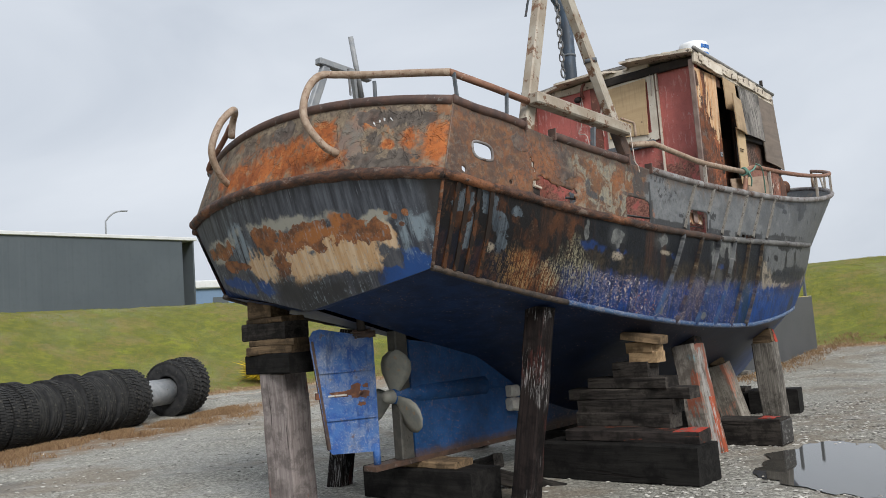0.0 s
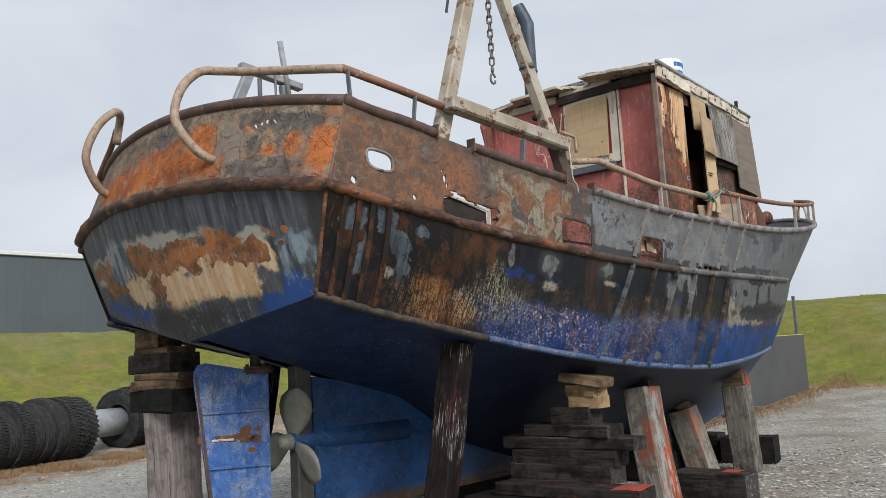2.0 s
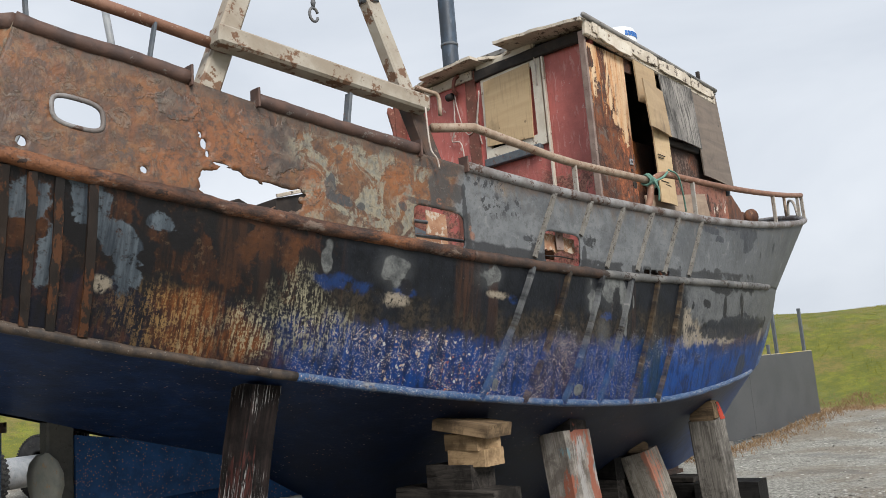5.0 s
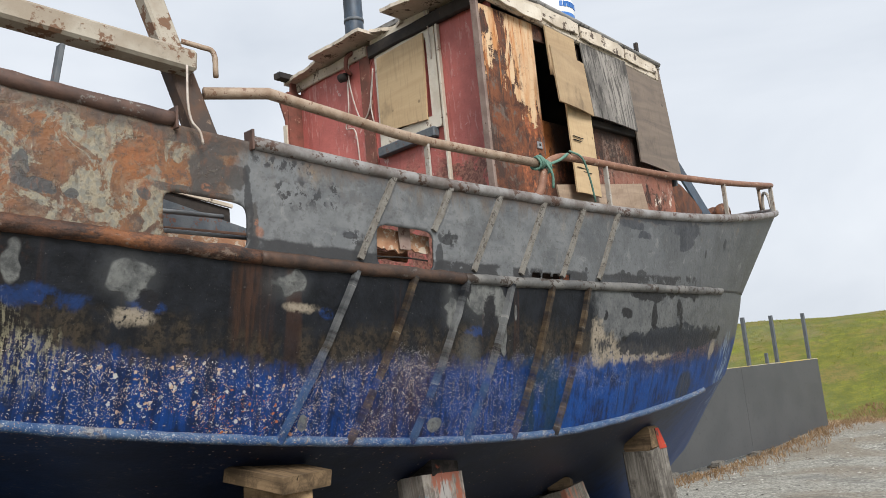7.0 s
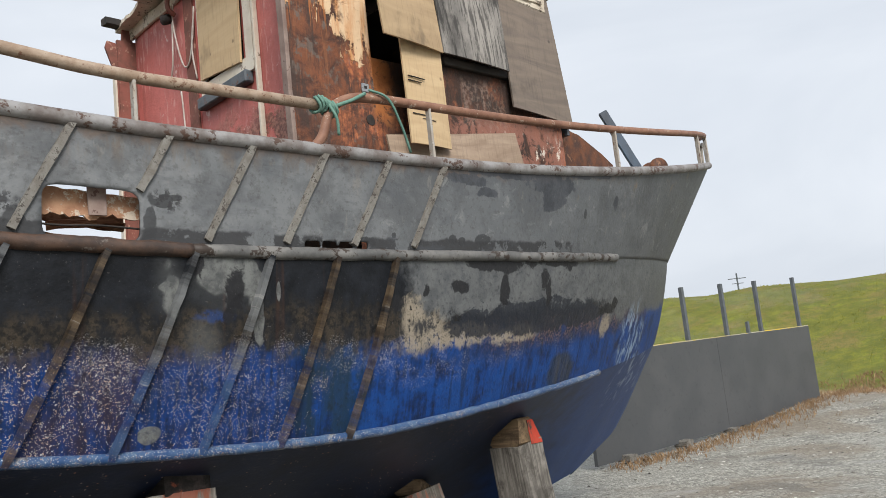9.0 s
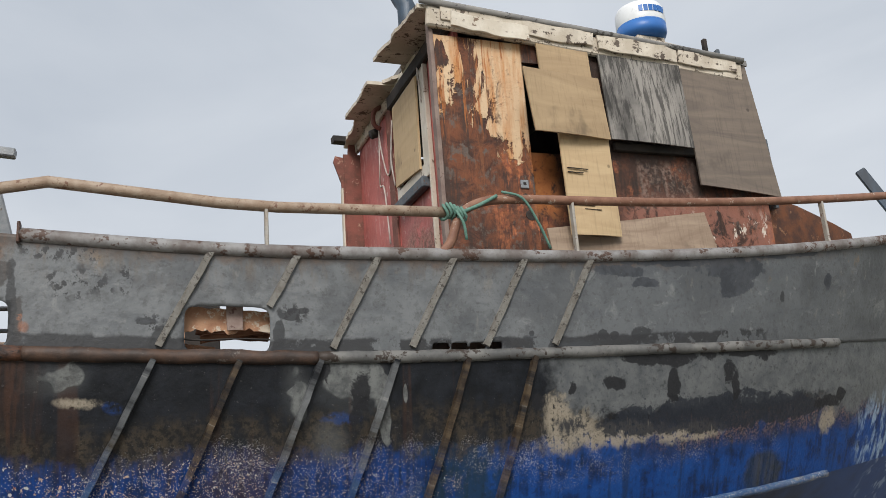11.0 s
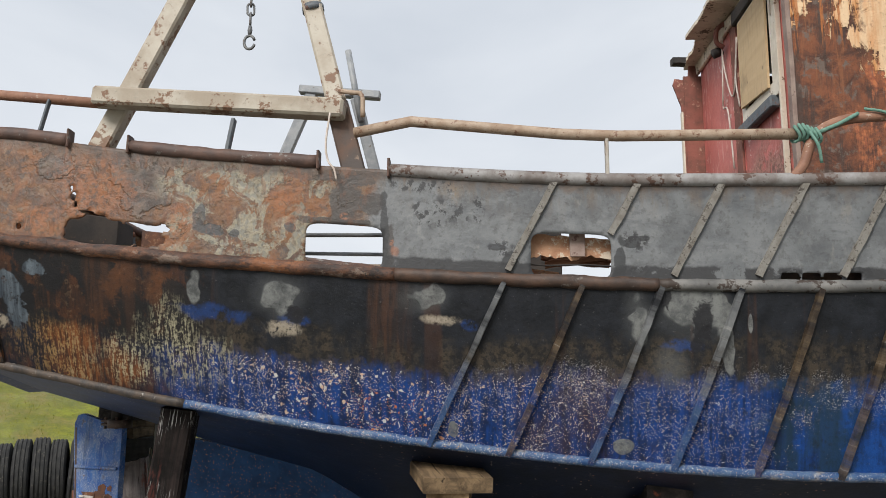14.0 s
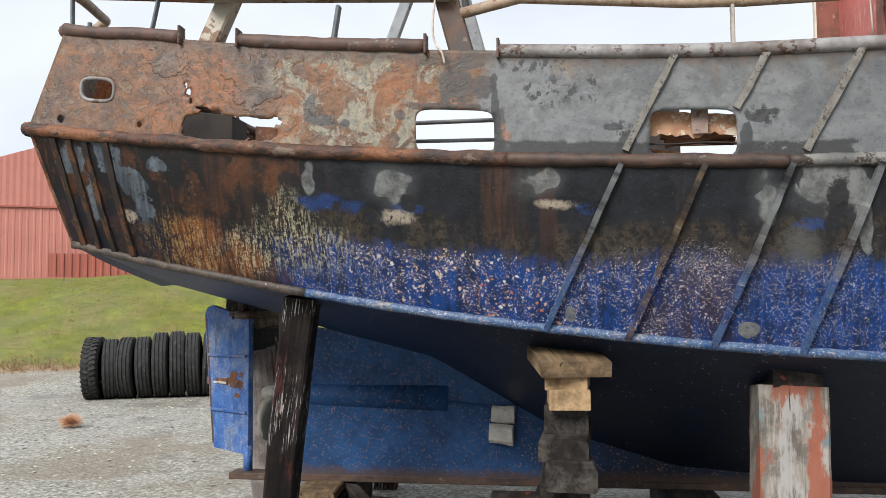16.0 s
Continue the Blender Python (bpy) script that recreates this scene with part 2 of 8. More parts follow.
    # scorched, rust-tinged band where the bow's blue begins
    sear = m.mul(m.band(v2, 0.24, 0.38, 0.46, 0.54), m.band(m.wob(s, 0.6, mid), 6.1, 6.7, 8.6, 9.2), m.step(m.noise(1.0, 5, 0.66, m.scaled(uv, 5, 2.5, 1)), 0.34, 0.52))
    smoke = m.mul(m.band(m.wob(v, 0.2, weep), 0.26, 0.40, 0.50, 0.58), m.band(s, 5.9, 6.4, 8.2, 8.6))
    col = m.mix(m.mul(smoke, 0.5), col, (0.014, 0.016, 0.020))
    col = m.mix(m.mul(sear, 0.8), col, m.mix(m.step(m.noise(60.0, 3, 0.65), 0.44, 0.60), (0.016, 0.020, 0.030), (0.15, 0.088, 0.066)))
    # weathered slate patches near the stern
    slate = m.blobs(uv, ((0.27, 0.82, 0.09, 0.13), (0.52, 0.85, 0.09, 0.12), (0.65, 0.68, 0.10, 0.11), (0.83, 0.80, 0.09, 0.06), (0.72, 0.50, 0.06, 0.16), (0.37, 0.45, 0.04, 0.17)), edge, 0.62, 0.10)
    col = m.mix(m.mul(slate, m.step(m.noise(20.0, 4, 0.7), 0.32, 0.46), 0.9), col, m.mix(m.step(drip, 0.35, 0.65), (0.024, 0.032, 0.042), (0.105, 0.13, 0.15)))
    # dabs of clean blue
    col = m.mix(m.mul(m.blobs(uv, ((1.90, 0.65, 0.20, 0.05), (2.31, 0.655, 0.05, 0.05), (4.42, 0.67, 0.09, 0.03), (2.40, 0.66, 0.03, 0.035), (3.3, 0.72, 0.035, 0.025)), edge, 0.6, 0.4), m.step(mott, 0.36, 0.52), 0.65), col, (0.008, 0.036, 0.14))
    # grey primer sprayed in patches
    marks = ((1.78, 0.80, 0.05, 0.11), (2.25, 0.81, 0.13, 0.13), (3.03, 0.86, 0.12, 0.075), (4.19, 0.85, 0.07, 0.12), (4.47, 0.87, 0.16, 0.13), (4.65, 0.63, 0.035, 0.13), (4.77, 0.80, 0.015, 0.06), (4.11, 0.10, 0.045, 0.04), (3.21, 0.10, 0.025, 0.045))
    primer = m.blobs(uv, marks, soft, 0.6, 0.09)
    spray = m.blobs(uv, marks[1:5] + ((4.36, 0.54, 0.07, 0.09), (5.75, 0.52, 0.12, 0.08)), soft, 0.35, 0.8)
    col = m.mix(m.mul(spray, 0.42), col, (0.105, 0.11, 0.11))
    col = m.mix(m.mul(primer, m.add(0.55, m.mul(m.step(mott, 0.3, 0.6), 0.4))), col, m.mix(m.step(mott, 0.35, 0.65), (0.080, 0.084, 0.083), (0.150, 0.155, 0.148)))
    # the bow: grey plates above a dark band
    bow = m.mul(m.step(m.wob(m.wob(s, 0.5, mid), 0.4, edge), 5.55, 5.80), m.step(m.wob(m.wob(v, 0.16, mid), 0.14, mott), 0.60, 0.66))
    fore = m.mul(m.step(m.wob(s, 0.8, mid), 7.6, 8.1), m.step(m.wob(v, 0.3, mid), 0.42, 0.52))
    col = m.mix(m.mul(m.math("MAXIMUM", bow, fore), 0.95), col, m.mix(m.step(mott, 0.32, 0.68), (0.075, 0.080, 0.084), (0.125, 0.13, 0.130)))
    tan = m.blobs(uv, ((5.70, 0.60, 0.10, 0.13), (6.05, 0.50, 0.36, 0.07), (5.85, 0.56, 0.14, 0.09), (6.6, 0.46, 0.25, 0.05), (7.97, 0.42, 0.08, 0.10), (2.30, 0.605, 0.10, 0.045), (0.60, 0.37, 0.045, 0.04), (3.13, 0.74, 0.08, 0.03)), edge, 0.6, 0.4)
    col = m.mix(m.mul(tan, m.step(m.add(m.mul(drip2, 0.4), m.mul(fine, 0.6)), 0.38, 0.50), 0.85), col, m.mix(fine, (0.20, 0.17, 0.125), (0.36, 0.31, 0.24)))
    band = m.mul(m.blobs(uv, ((6.75, 0.58, 0.95, 0.11), (7.5, 0.55, 0.5, 0.08)), edge, 0.5, 0.12), m.step(drip2, 0.74, 0.58))
    col = m.mix(m.mul(band, 0.9), col, (0.016, 0.019, 0.026))
    blots = m.blobs(uv, ((4.52, 0.77, 0.055, 0.09), (4.49, 0.68, 0.035, 0.04), (6.07, 0.80, 0.07, 0.035), (6.51, 0.73, 0.04, 0.09), (6.97, 0.86, 0.06, 0.08), (7.03, 0.72, 0.03, 0.12), (5.79, 0.80, 0.03, 0.05), (5.56, 0.72, 0.03, 0.04), (6.4, 0.95, 0.25, 0.045), (7.1, 0.96, 0.3, 0.04), (7.95, 0.56, 0.14, 0.05), (8.12, 0.60, 0.05, 0.05), (4.32, 0.93, 0.035, 0.08), (2.36, 0.69, 0.06, 0.05)), m.add(m.mul(soft, 0.3), m.mul(edge, 0.7)), 1.0, 0.16)
    col = m.mix(m.mul(blots, 0.92), col, (0.012, 0.012, 0.014))
    col = m.mix(m.mul(m.blobs(uv, ((7.25, 0.10, 0.10, 0.12), (7.42, 0.10, 0.10, 0.12), (7.33, 0.18, 0.16, 0.09)), edge, 0.15, 0.3), 0.7), col, m.mix(m.step(weep, 0.4, 0.6), (0.014, 0.020, 0.018), (0.050, 0.046, 0.024)))
    smear = m.mul(m.blobs(uv, ((8.62, 0.24, 0.22, 0.30), (8.85, 0.14, 0.22, 0.24)), edge, 0.4, 0.5), m.step(m.noise(1.0, 5, 0.62, m.scaled(m.obj(), 16, 16, 1.3)), 0.44, 0.60))
    col = m.mix(m.mul(smear, 0.7), col, (0.30, 0.40, 0.50))
    # fine soot and dirt, pinholes of pale primer
    col = m.mix(m.mul(m.step(fine, 0.52, 0.70), 0.45), col, (0.008, 0.008, 0.009))
    col = m.mix(m.mul(m.step(m.noise(85.0, 2, 0.5), 0.70, 0.74), m.step(s, 0.8, 1.6), 0.2), col, (0.20, 0.19, 0.18))
    if bar:
        along = m.t.nodes.new("ShaderNodeCombineXYZ")  # across and along the leaning bar
        m.put(along.inputs[0], m.add(s, m.mul(v, -0.40)))
        m.put(along.inputs[1], v)
        worn = m.step(m.noise(1.0, 6, 0.72, m.scaled(along.outputs[0], 40.0, 7.0, 1.0), 0.4), 0.36, 0.58)
        # pale streaks along the bar, painted in place of light on its edges
        lit = m.noise(1.0, 5, 0.7, m.scaled(along.outputs[0], 110.0, 12.0, 1.0))
        if bar == "grey":
            coat = m.mix(m.step(m.wob(v, 0.3, mid), 0.34, 0.50), m.mix(lit, (0.010, 0.038, 0.11), (0.08, 0.135, 0.23)), m.mix(lit, (0.046, 0.050, 0.055), (0.20, 0.205, 0.205)))
        else:
            coat = m.mix(m.step(m.add(m.mul(lit, 0.6), m.mul(mott, 0.4)), 0.40, 0.60), (0.024, 0.016, 0.011), (0.115, 0.080, 0.046))
        col = m.mix(m.mul(worn, 0.75), col, coat)
        col = m.mix(m.mul(m.step(lit, 0.60, 0.68), m.step(mid, 0.40, 0.55), 0.6), col, (0.38, 0.37, 0.34))
    h = m.add(m.mul(chips, -0.5), m.add(m.mul(mott, 0.8), m.add(m.mul(fine, 0.35), m.mul(primer, 0.25))))
    rough = m.add(0.38, m.mul(mott, 0.30))
    return m.done(col, rough, 0.0, h, 0.55, 0.012, 0.24)


def bulwark_paint():
    m = Mat("bulwark_paint")
    uv = m.uv()
    s, v, _ = m.sep(uv)
    big, mid, fine = m.noise(1.3, 3), m.noise(4.5, 6, 0.65), m.noise(38.0, 3, 0.6)
    edge = m.noise(6.5, 4, 0.6)
    plate = m.noise(8.0, 5, 0.6, None, 0.6)
    s1 = m.wob(m.wob(s, 0.35, big), 0.35, mid)
    grey = m.mix(m.step(mid, 0.3, 0.7), (0.102, 0.109, 0.114), (0.162, 0.169, 0.173))
    grey = m.mix(m.mul(m.step(m.wob(m.wob(s, 1.2, big), 0.6, mid), 5.0, 6.4), 0.6), grey, (0.078, 0.084, 0.090))
    grey = m.mix(m.mul(m.step(m.noise(14.0, 6, 0.72), 0.52, 0.62), 0.45), grey, (0.072, 0.074, 0.075))
    grey = m.mix(m.mul(m.step(m.noise(1.5, 6, 0.68, None, 0.4), 0.48, 0.60), 0.55), grey, (0.058, 0.061, 0.065))
    brownrun = m.mul(m.step(m.noise(1.0, 5, 0.66, m.scaled(uv, 9.0, 1.4, 1)), 0.47, 0.64), m.step(m.wob(v, 0.4, mid), 0.55, 0.98), m.step(s, 6.0, 4.5))
    grey = m.mix(m.mul(brownrun, 0.75), grey, (0.115, 0.080, 0.050))
    grey = m.mix(m.mul(m.step(plate, 0.58, 0.72), 0.5), grey, (0.24, 0.245, 0.24))
    grey = m.mix(m.mul(m.step(m.noise(3.4, 5, 0.7), 0.57, 0.66), m.step(v, 0.35, 0.9), 0.75), grey, (0.060, 0.063, 0.066))
    grey = m.mix(m.mul(m.step(m.noise(5.0, 5, 0.7, m.scaled(m.obj(), 1, 1, 0.5)), 0.60, 0.68), m.step(v, 0.5, 1.0), 0.8), grey, (0.19, 0.135, 0.08))
    grey = m.mix(m.mul(m.step(m.noise(9.0, 4, 0.7, m.scaled(m.obj(), 1, 1, 0.4)), 0.62, 0.70), 0.4), grey, (0.20, 0.19, 0.17))
    # rust aft: brown field, orange bloom, dull spots
    rust = m.mix(m.step(m.add(m.mul(mid, 0.55), m.mul(m.noise(17.0, 6, 0.74), 0.45)), 0.40, 0.60), (0.070, 0.038, 0.024), (0.165, 0.076, 0.030))
    rust = m.mix(m.mul(m.step(m.noise(2.2, 4, 0.6), 0.50, 0.62), 0.6), rust, (0.195, 0.074, 0.024))
    rust = m.mix(m.mul(m.step(m.noise(20.0, 4, 0.65), 0.52, 0.60), 0.35), rust, (0.20, 0.15, 0.10))
    rust = m.mix(m.mul(m.step(m.noise(13.0, 4, 0.7), 0.57, 0.63), 0.7), rust, (0.060, 0.048, 0.042))
    rust = m.mix(m.mul(m.step(m.noise(6.0, 6, 0.7, None, 0.4), 0.47, 0.60), m.step(s1, 1.9, 1.4), 0.75), rust, (0.062, 0.036, 0.025))
    scab = m.blobs(uv, ((1.50, 0.62, 0.13, 0.24), (1.38, 0.78, 0.1, 0.12), (0.9, 0.75, 0.12, 0.12)), edge, 0.6, 0.12)
    rust = m.mix(m.mul(scab, 0.9), rust, m.mix(m.step(plate, 0.4, 0.6), (0.045, 0.038, 0.034), (0.115, 0.085, 0.065)))
    # grey and cream remains of paint before the gallows
    zone = m.band(s1, 1.55, 1.70, 2.45, 2.60)
    old = m.step(m.noise(5.5, 6, 0.68, None, 0.7), 0.48, 0.53)
    rust = m.mix(m.mul(zone, old, 0.9), rust, m.mix(m.step(fine, 0.4, 0.6), (0.165, 0.165, 0.135), (0.26, 0.23, 0.16)))
    dabs = m.blobs(uv, ((1.81, 0.42, 0.03, 0.14), (1.86, 0.30, 0.07, 0.05), (2.02, 0.28, 0.04, 0.04), (2.32, 0.38, 0.03, 0.04)), m.add(m.mul(edge, 0.6), m.mul(plate, 0.4)), 0.9, 0.08)
    rust = m.mix(m.mul(dabs, 0.9), rust, (0.042, 0.045, 0.047))
    col = m.mix(m.step(s1, 2.72, 2.80), rust, grey)
    burn = m.blobs(uv, ((2.62, 0.66, 0.09, 0.28), (2.78, 0.66, 0.085, 0.11), (2.86, 0.28, 0.035, 0.24), (2.68, 0.92, 0.12, 0.1), (2.45, 0.93, 0.2, 0.07), (2.60, 0.47, 0.22, 0.035)), edge, 0.55, 0.12)
    col = m.mix(m.mul(burn, 0.9), col, m.mix(mid, (0.028, 0.027, 0.027), (0.065, 0.058, 0.052)))
    top = m.mul(m.step(m.wob(m.wob(v, 0.20, mid), 0.16, plate), 0.84, 0.93), m.step(s, 8.6, 7.0))
    col = m.mix(m.mul(top, 0.8), col, m.mix(m.step(plate, 0.4, 0.6), (0.045, 0.034, 0.028), (0.095, 0.062, 0.042)))
    low = m.mul(m.step(m.wob(m.wob(v, 0.10, mid), 0.10, plate), 0.19, 0.155), m.step(m.wob(s, 1.0, edge), 2.7, 2.9), m.math("MAXIMUM", m.step(s, 4.1, 3.9), m.step(mid, 0.46, 0.50)), m.step(m.wob(s, 0.8, edge), 7.5, 7.2))
    col = m.mix(m.mul(low, 0.9), col, (0.020, 0.020, 0.022))
    dark = m.blobs(uv, ((7.02, 0.82, 0.24, 0.17), (6.98, 0.66, 0.12, 0.14), (6.17, 0.84, 0.16, 0.06), (6.55, 0.92, 0.35, 0.05), (7.9, 0.62, 0.03, 0.08), (6.35, 0.70, 0.10, 0.05), (7.5, 0.94, 0.4, 0.03)), edge, 0.6, 0.12)
    col = m.mix(m.mul(dark, 0.9), col, m.mix(m.step(plate, 0.4, 0.6), (0.024, 0.027, 0.034), (0.044, 0.048, 0.056)))
    spots = m.blobs(uv, ((2.84, 0.45, 0.03, 0.42), (4.10, 0.22, 0.03, 0.20), (3.52, 0.12, 0.05, 0.12), (5.35, 0.12, 0.05, 0.06), (4.15, 0.38, 0.05, 0.035), (4.20, 0.43, 0.05, 0.025), (6.01, 0.17, 0.035, 0.05), (6.09, 0.16, 0.03, 0.04), (5.54, 0.20, 0.02, 0.03), (7.45, 0.5, 0.02, 0.06), (6.3, 0.18, 0.06, 0.05), (3.45, 0.31, 0.05, 0.035)), edge, 0.6, 0.12)
    col = m.mix(m.mul(spots, 0.85), col, (0.022, 0.023, 0.025))
    scratch = m.mul(m.step(m.noise(1.0, 5, 0.7, m.scaled(uv, 24.0, 10.0, 1)), 0.51, 0.545), m.blobs(uv, ((3.15, 0.62, 0.14, 0.14), (3.0, 0.86, 0.18, 0.07), (3.47, 0.30, 0.07, 0.07), (3.35, 0.66, 0.03, 0.14), (4.17, 0.40, 0.08, 0.08)), edge, 0.4, 0.3))
    ember = m.blobs(uv, ((2.90, 0.22, 0.022, 0.05), (2.88, 0.30, 0.015, 0.03), (2.62, 0.52, 0.02, 0.025)), edge, 0.5, 0.4)
    col = m.mix(m.mul(ember, 0.7, m.step(fine, 0.36, 0.56)), col, (0.30, 0.12, 0.06))
    col = m.mix(m.mul(scratch, 0.9), col, (0.020, 0.020, 0.022))
    col = m.mix(m.mul(m.step(m.noise(60.0, 4, 0.7), 0.66, 0.72), 0.3), col, (0.30, 0.30, 0.28))
    haze = m.noise(1.0, 5, 0.7, m.scaled(uv, 3.2, 5.0, 1.0), 0.6)
    col = m.mix(m.mul(m.step(haze, 0.50, 0.66), m.step(s1, 2.8, 3.1), 0.35), col, (0.060, 0.066, 0.076))
    pits = m.mul(m.step(m.noise(22.0, 6, 0.76), 0.56, 0.62), m.step(s1, 3.0, 2.6))
    col = m.mix(m.mul(pits, 0.6), col, (0.050, 0.034, 0.027))
    weep = m.noise(1.0, 6, 0.68, m.scaled(uv, 18.0, 3.2, 1.0), 0.5)
    col = m.mix(m.mul(m.step(weep, 0.52, 0.64), m.step(s1, 2.9, 2.5), 0.5), col, (0.155, 0.055, 0.020))
    col = m.mix(m.mul(m.step(weep, 0.46, 0.36), m.step(s1, 2.9, 2.5), 0.45), col, (0.058, 0.034, 0.024))
    warm = m.blobs(uv, ((1.15, 0.55, 0.22, 0.30), (0.85, 0.22, 0.14, 0.18), (1.68, 0.30, 0.07, 0.26), (2.30, 0.66, 0.10, 0.22)), m.add(m.mul(edge, 0.5), m.mul(weep, 0.5)), 0.7, 0.5)
    col = m.mix(m.mul(warm, m.step(m.noise(30.0, 5, 0.72), 0.40, 0.56), 0.6), col, (0.25, 0.085, 0.024))
    spall = m.mul(m.step(m.noise(11.0, 6, 0.74, None, 0.8), 0.56, 0.60), m.step(s1, 2.9, 2.5))
    col = m.mix(m.mul(spall, 0.32), col, m.mix(fine, (0.21, 0.17, 0.12), (0.13, 0.115, 0.10)))
    col = m.mix(m.mul(m.step(fine, 0.54, 0.70), 0.35), col, (0.030, 0.028, 0.026))
    h = m.add(m.mul(m.add(plate, m.mul(spall, 0.5)), m.step(s1, 3.0, 2.4)), m.add(m.mul(mid, 0.5), m.add(m.mul(fine, 0.25), m.mul(scab, 0.6))))
    return m.done(col, m.add(0.40, m.mul(mid, 0.35)), 0.0, h, 0.5, 0.02)


def transom_paint():
    m = Mat("transom_paint")
    uv = m.uv()
    y, v, _ = m.sep(uv)  # across, to starboard; height fraction
    big, mid, fine = m.noise(1.3, 3), m.noise(4.5, 5, 0.62), m.noise(34.0, 3, 0.6)
    edge = m.noise(6.0, 4, 0.6)
    drip = m.noise(1.0, 5, 0.62, m.scaled(uv, 17.0, 1.4, 1.0))
    streak = m.mul(m.add(drip, -0.5), 0.9)
    slate = m.mix(m.step(drip, 0.36, 0.66), (0.021, 0.024, 0.033), (0.090, 0.101, 0.120))
    slate = m.mix(m.mul(m.step(m.noise(1.0, 4, 0.6, m.scaled(uv, 30, 2.5, 1)), 0.60, 0.68), m.step(v, 0.5, 0.9)), slate, (0.135, 0.15, 0.17))
    low = m.mix(m.step(drip, 0.40, 0.62), (0.030, 0.034, 0.048), (0.075, 0.078, 0.088))
    col = m.mix(m.step(m.wob(v, 0.2, mid), 0.30, 0.42), low, slate)
    sd = m.add(edge, m.mul(streak, 0.35))
    col = m.mix(m.blobs(uv, ((1.24, 0.10, 0.17, 0.15), (1.05, 0.05, 0.14, 0.1), (-0.48, 0.14, 0.16, 0.08), (-0.95, 0.12, 0.25, 0.08)), sd, 0.5, 0.2), col, m.mix(mid, (0.006, 0.034, 0.13), (0.010, 0.066, 0.25)))
    col = m.mix(m.mul(m.blobs(uv, ((1.29, 0.42, 0.19, 0.17), (-0.68, 0.55, 0.16, 0.22)), sd, 0.7, 0.35), m.step(drip, 0.36, 0.56), 0.8), col, (0.22, 0.28, 0.32))
    och = m.blobs(uv, ((-0.40, 0.34, 0.19, 0.14), (0.20, 0.36, 0.36, 0.13), (0.72, 0.34, 0.30, 0.15), (1.08, 0.44, 0.07, 0.14), (0.3, 0.5, 0.7, 0.1)), sd, 0.5, 0.18)
    col = m.mix(m.mul(och, 0.95), col, m.mix(m.step(drip, 0.34, 0.64), (0.44, 0.26, 0.115), (0.58, 0.44, 0.29)))
    col = m.mix(m.mul(m.blobs(uv, ((0.0, 0.69, 0.50, 0.06), (1.0, 0.60, 0.16, 0.06), (-1.1, 0.6, 0.3, 0.06), (-1.2, 0.42, 0.12, 0.05)), sd, 0.7, 0.4), 0.75), col, (0.36, 0.35, 0.29))
    col = m.mix(m.mul(m.blobs(uv, ((-0.25, 0.58, 0.22, 0.12), (0.05, 0.56, 0.2, 0.09), (0.34, 0.56, 0.30, 0.10), (0.74, 0.55, 0.18, 0.11), (0.98, 0.49, 0.11, 0.09), (1.18, 0.60, 0.03, 0.035), (1.27, 0.63, 0.03, 0.035), (1.12, 0.64, 0.02, 0.02), (1.22, 0.52, 0.025, 0.03), (-1.13, 0.53, 0.27, 0.09), (0.38, 0.46, 0.10, 0.05), (-0.12, 0.38, 0.09, 0.12), (-0.95, 0.35, 0.2, 0.06)), edge, 0.6, 0.06), 0.97), col, m.mix(m.step(m.noise(9.0, 6, 0.72), 0.38, 0.62), (0.085, 0.034, 0.016), (0.265, 0.096, 0.028)))
    col = m.mix(m.mul(m.blobs(uv, ((0.63, 0.63, 0.06, 0.06), (0.5, 0.56, 0.22, 0.05)), edge, 0.7, 0.3), 0.8), col, (0.34, 0.125, 0.03))
    col = m.mix(m.mul(m.blobs(uv, ((0.15, 0.08, 0.55, 0.12), (-0.15, 0.12, 0.2, 0.14)), sd, 0.5, 0.4), 0.9), col, (0.018, 0.019, 0.021))
    pale = m.mul(m.step(m.add(m.mul(m.noise(1.0, 5, 0.7, m.scaled(uv, 34, 7, 1)), 0.6), m.mul(m.noise(40.0, 4, 0.7), 0.4)), 0.53, 0.60), m.step(m.noise(2.6, 4, 0.6), 0.40, 0.56), m.step(m.wob(v, 0.4, mid), 0.78, 0.60))
    col = m.mix(m.mul(pale, 0.55), col, (0.27, 0.33, 0.36))
    dark = m.mul(m.step(m.wob(y, 0.16, mid), 1.40, 1.52), m.step(v, 0.1, 0.3))
    col = m.mix(m.mul(dark, 0.85), col, (0.02, 0.018, 0.017))
    col = m.mix(m.mul(m.step(m.noise(18.0, 4, 0.7), 0.60, 0.66), 0.4), col, (0.03, 0.03, 0.034))
    h = m.add(m.mul(mid, 0.6), m.mul(fine, 0.3))
    return m.done(col, m.add(0.38, m.mul(mid, 0.3)), 0.0, h, 0.4, 0.015)


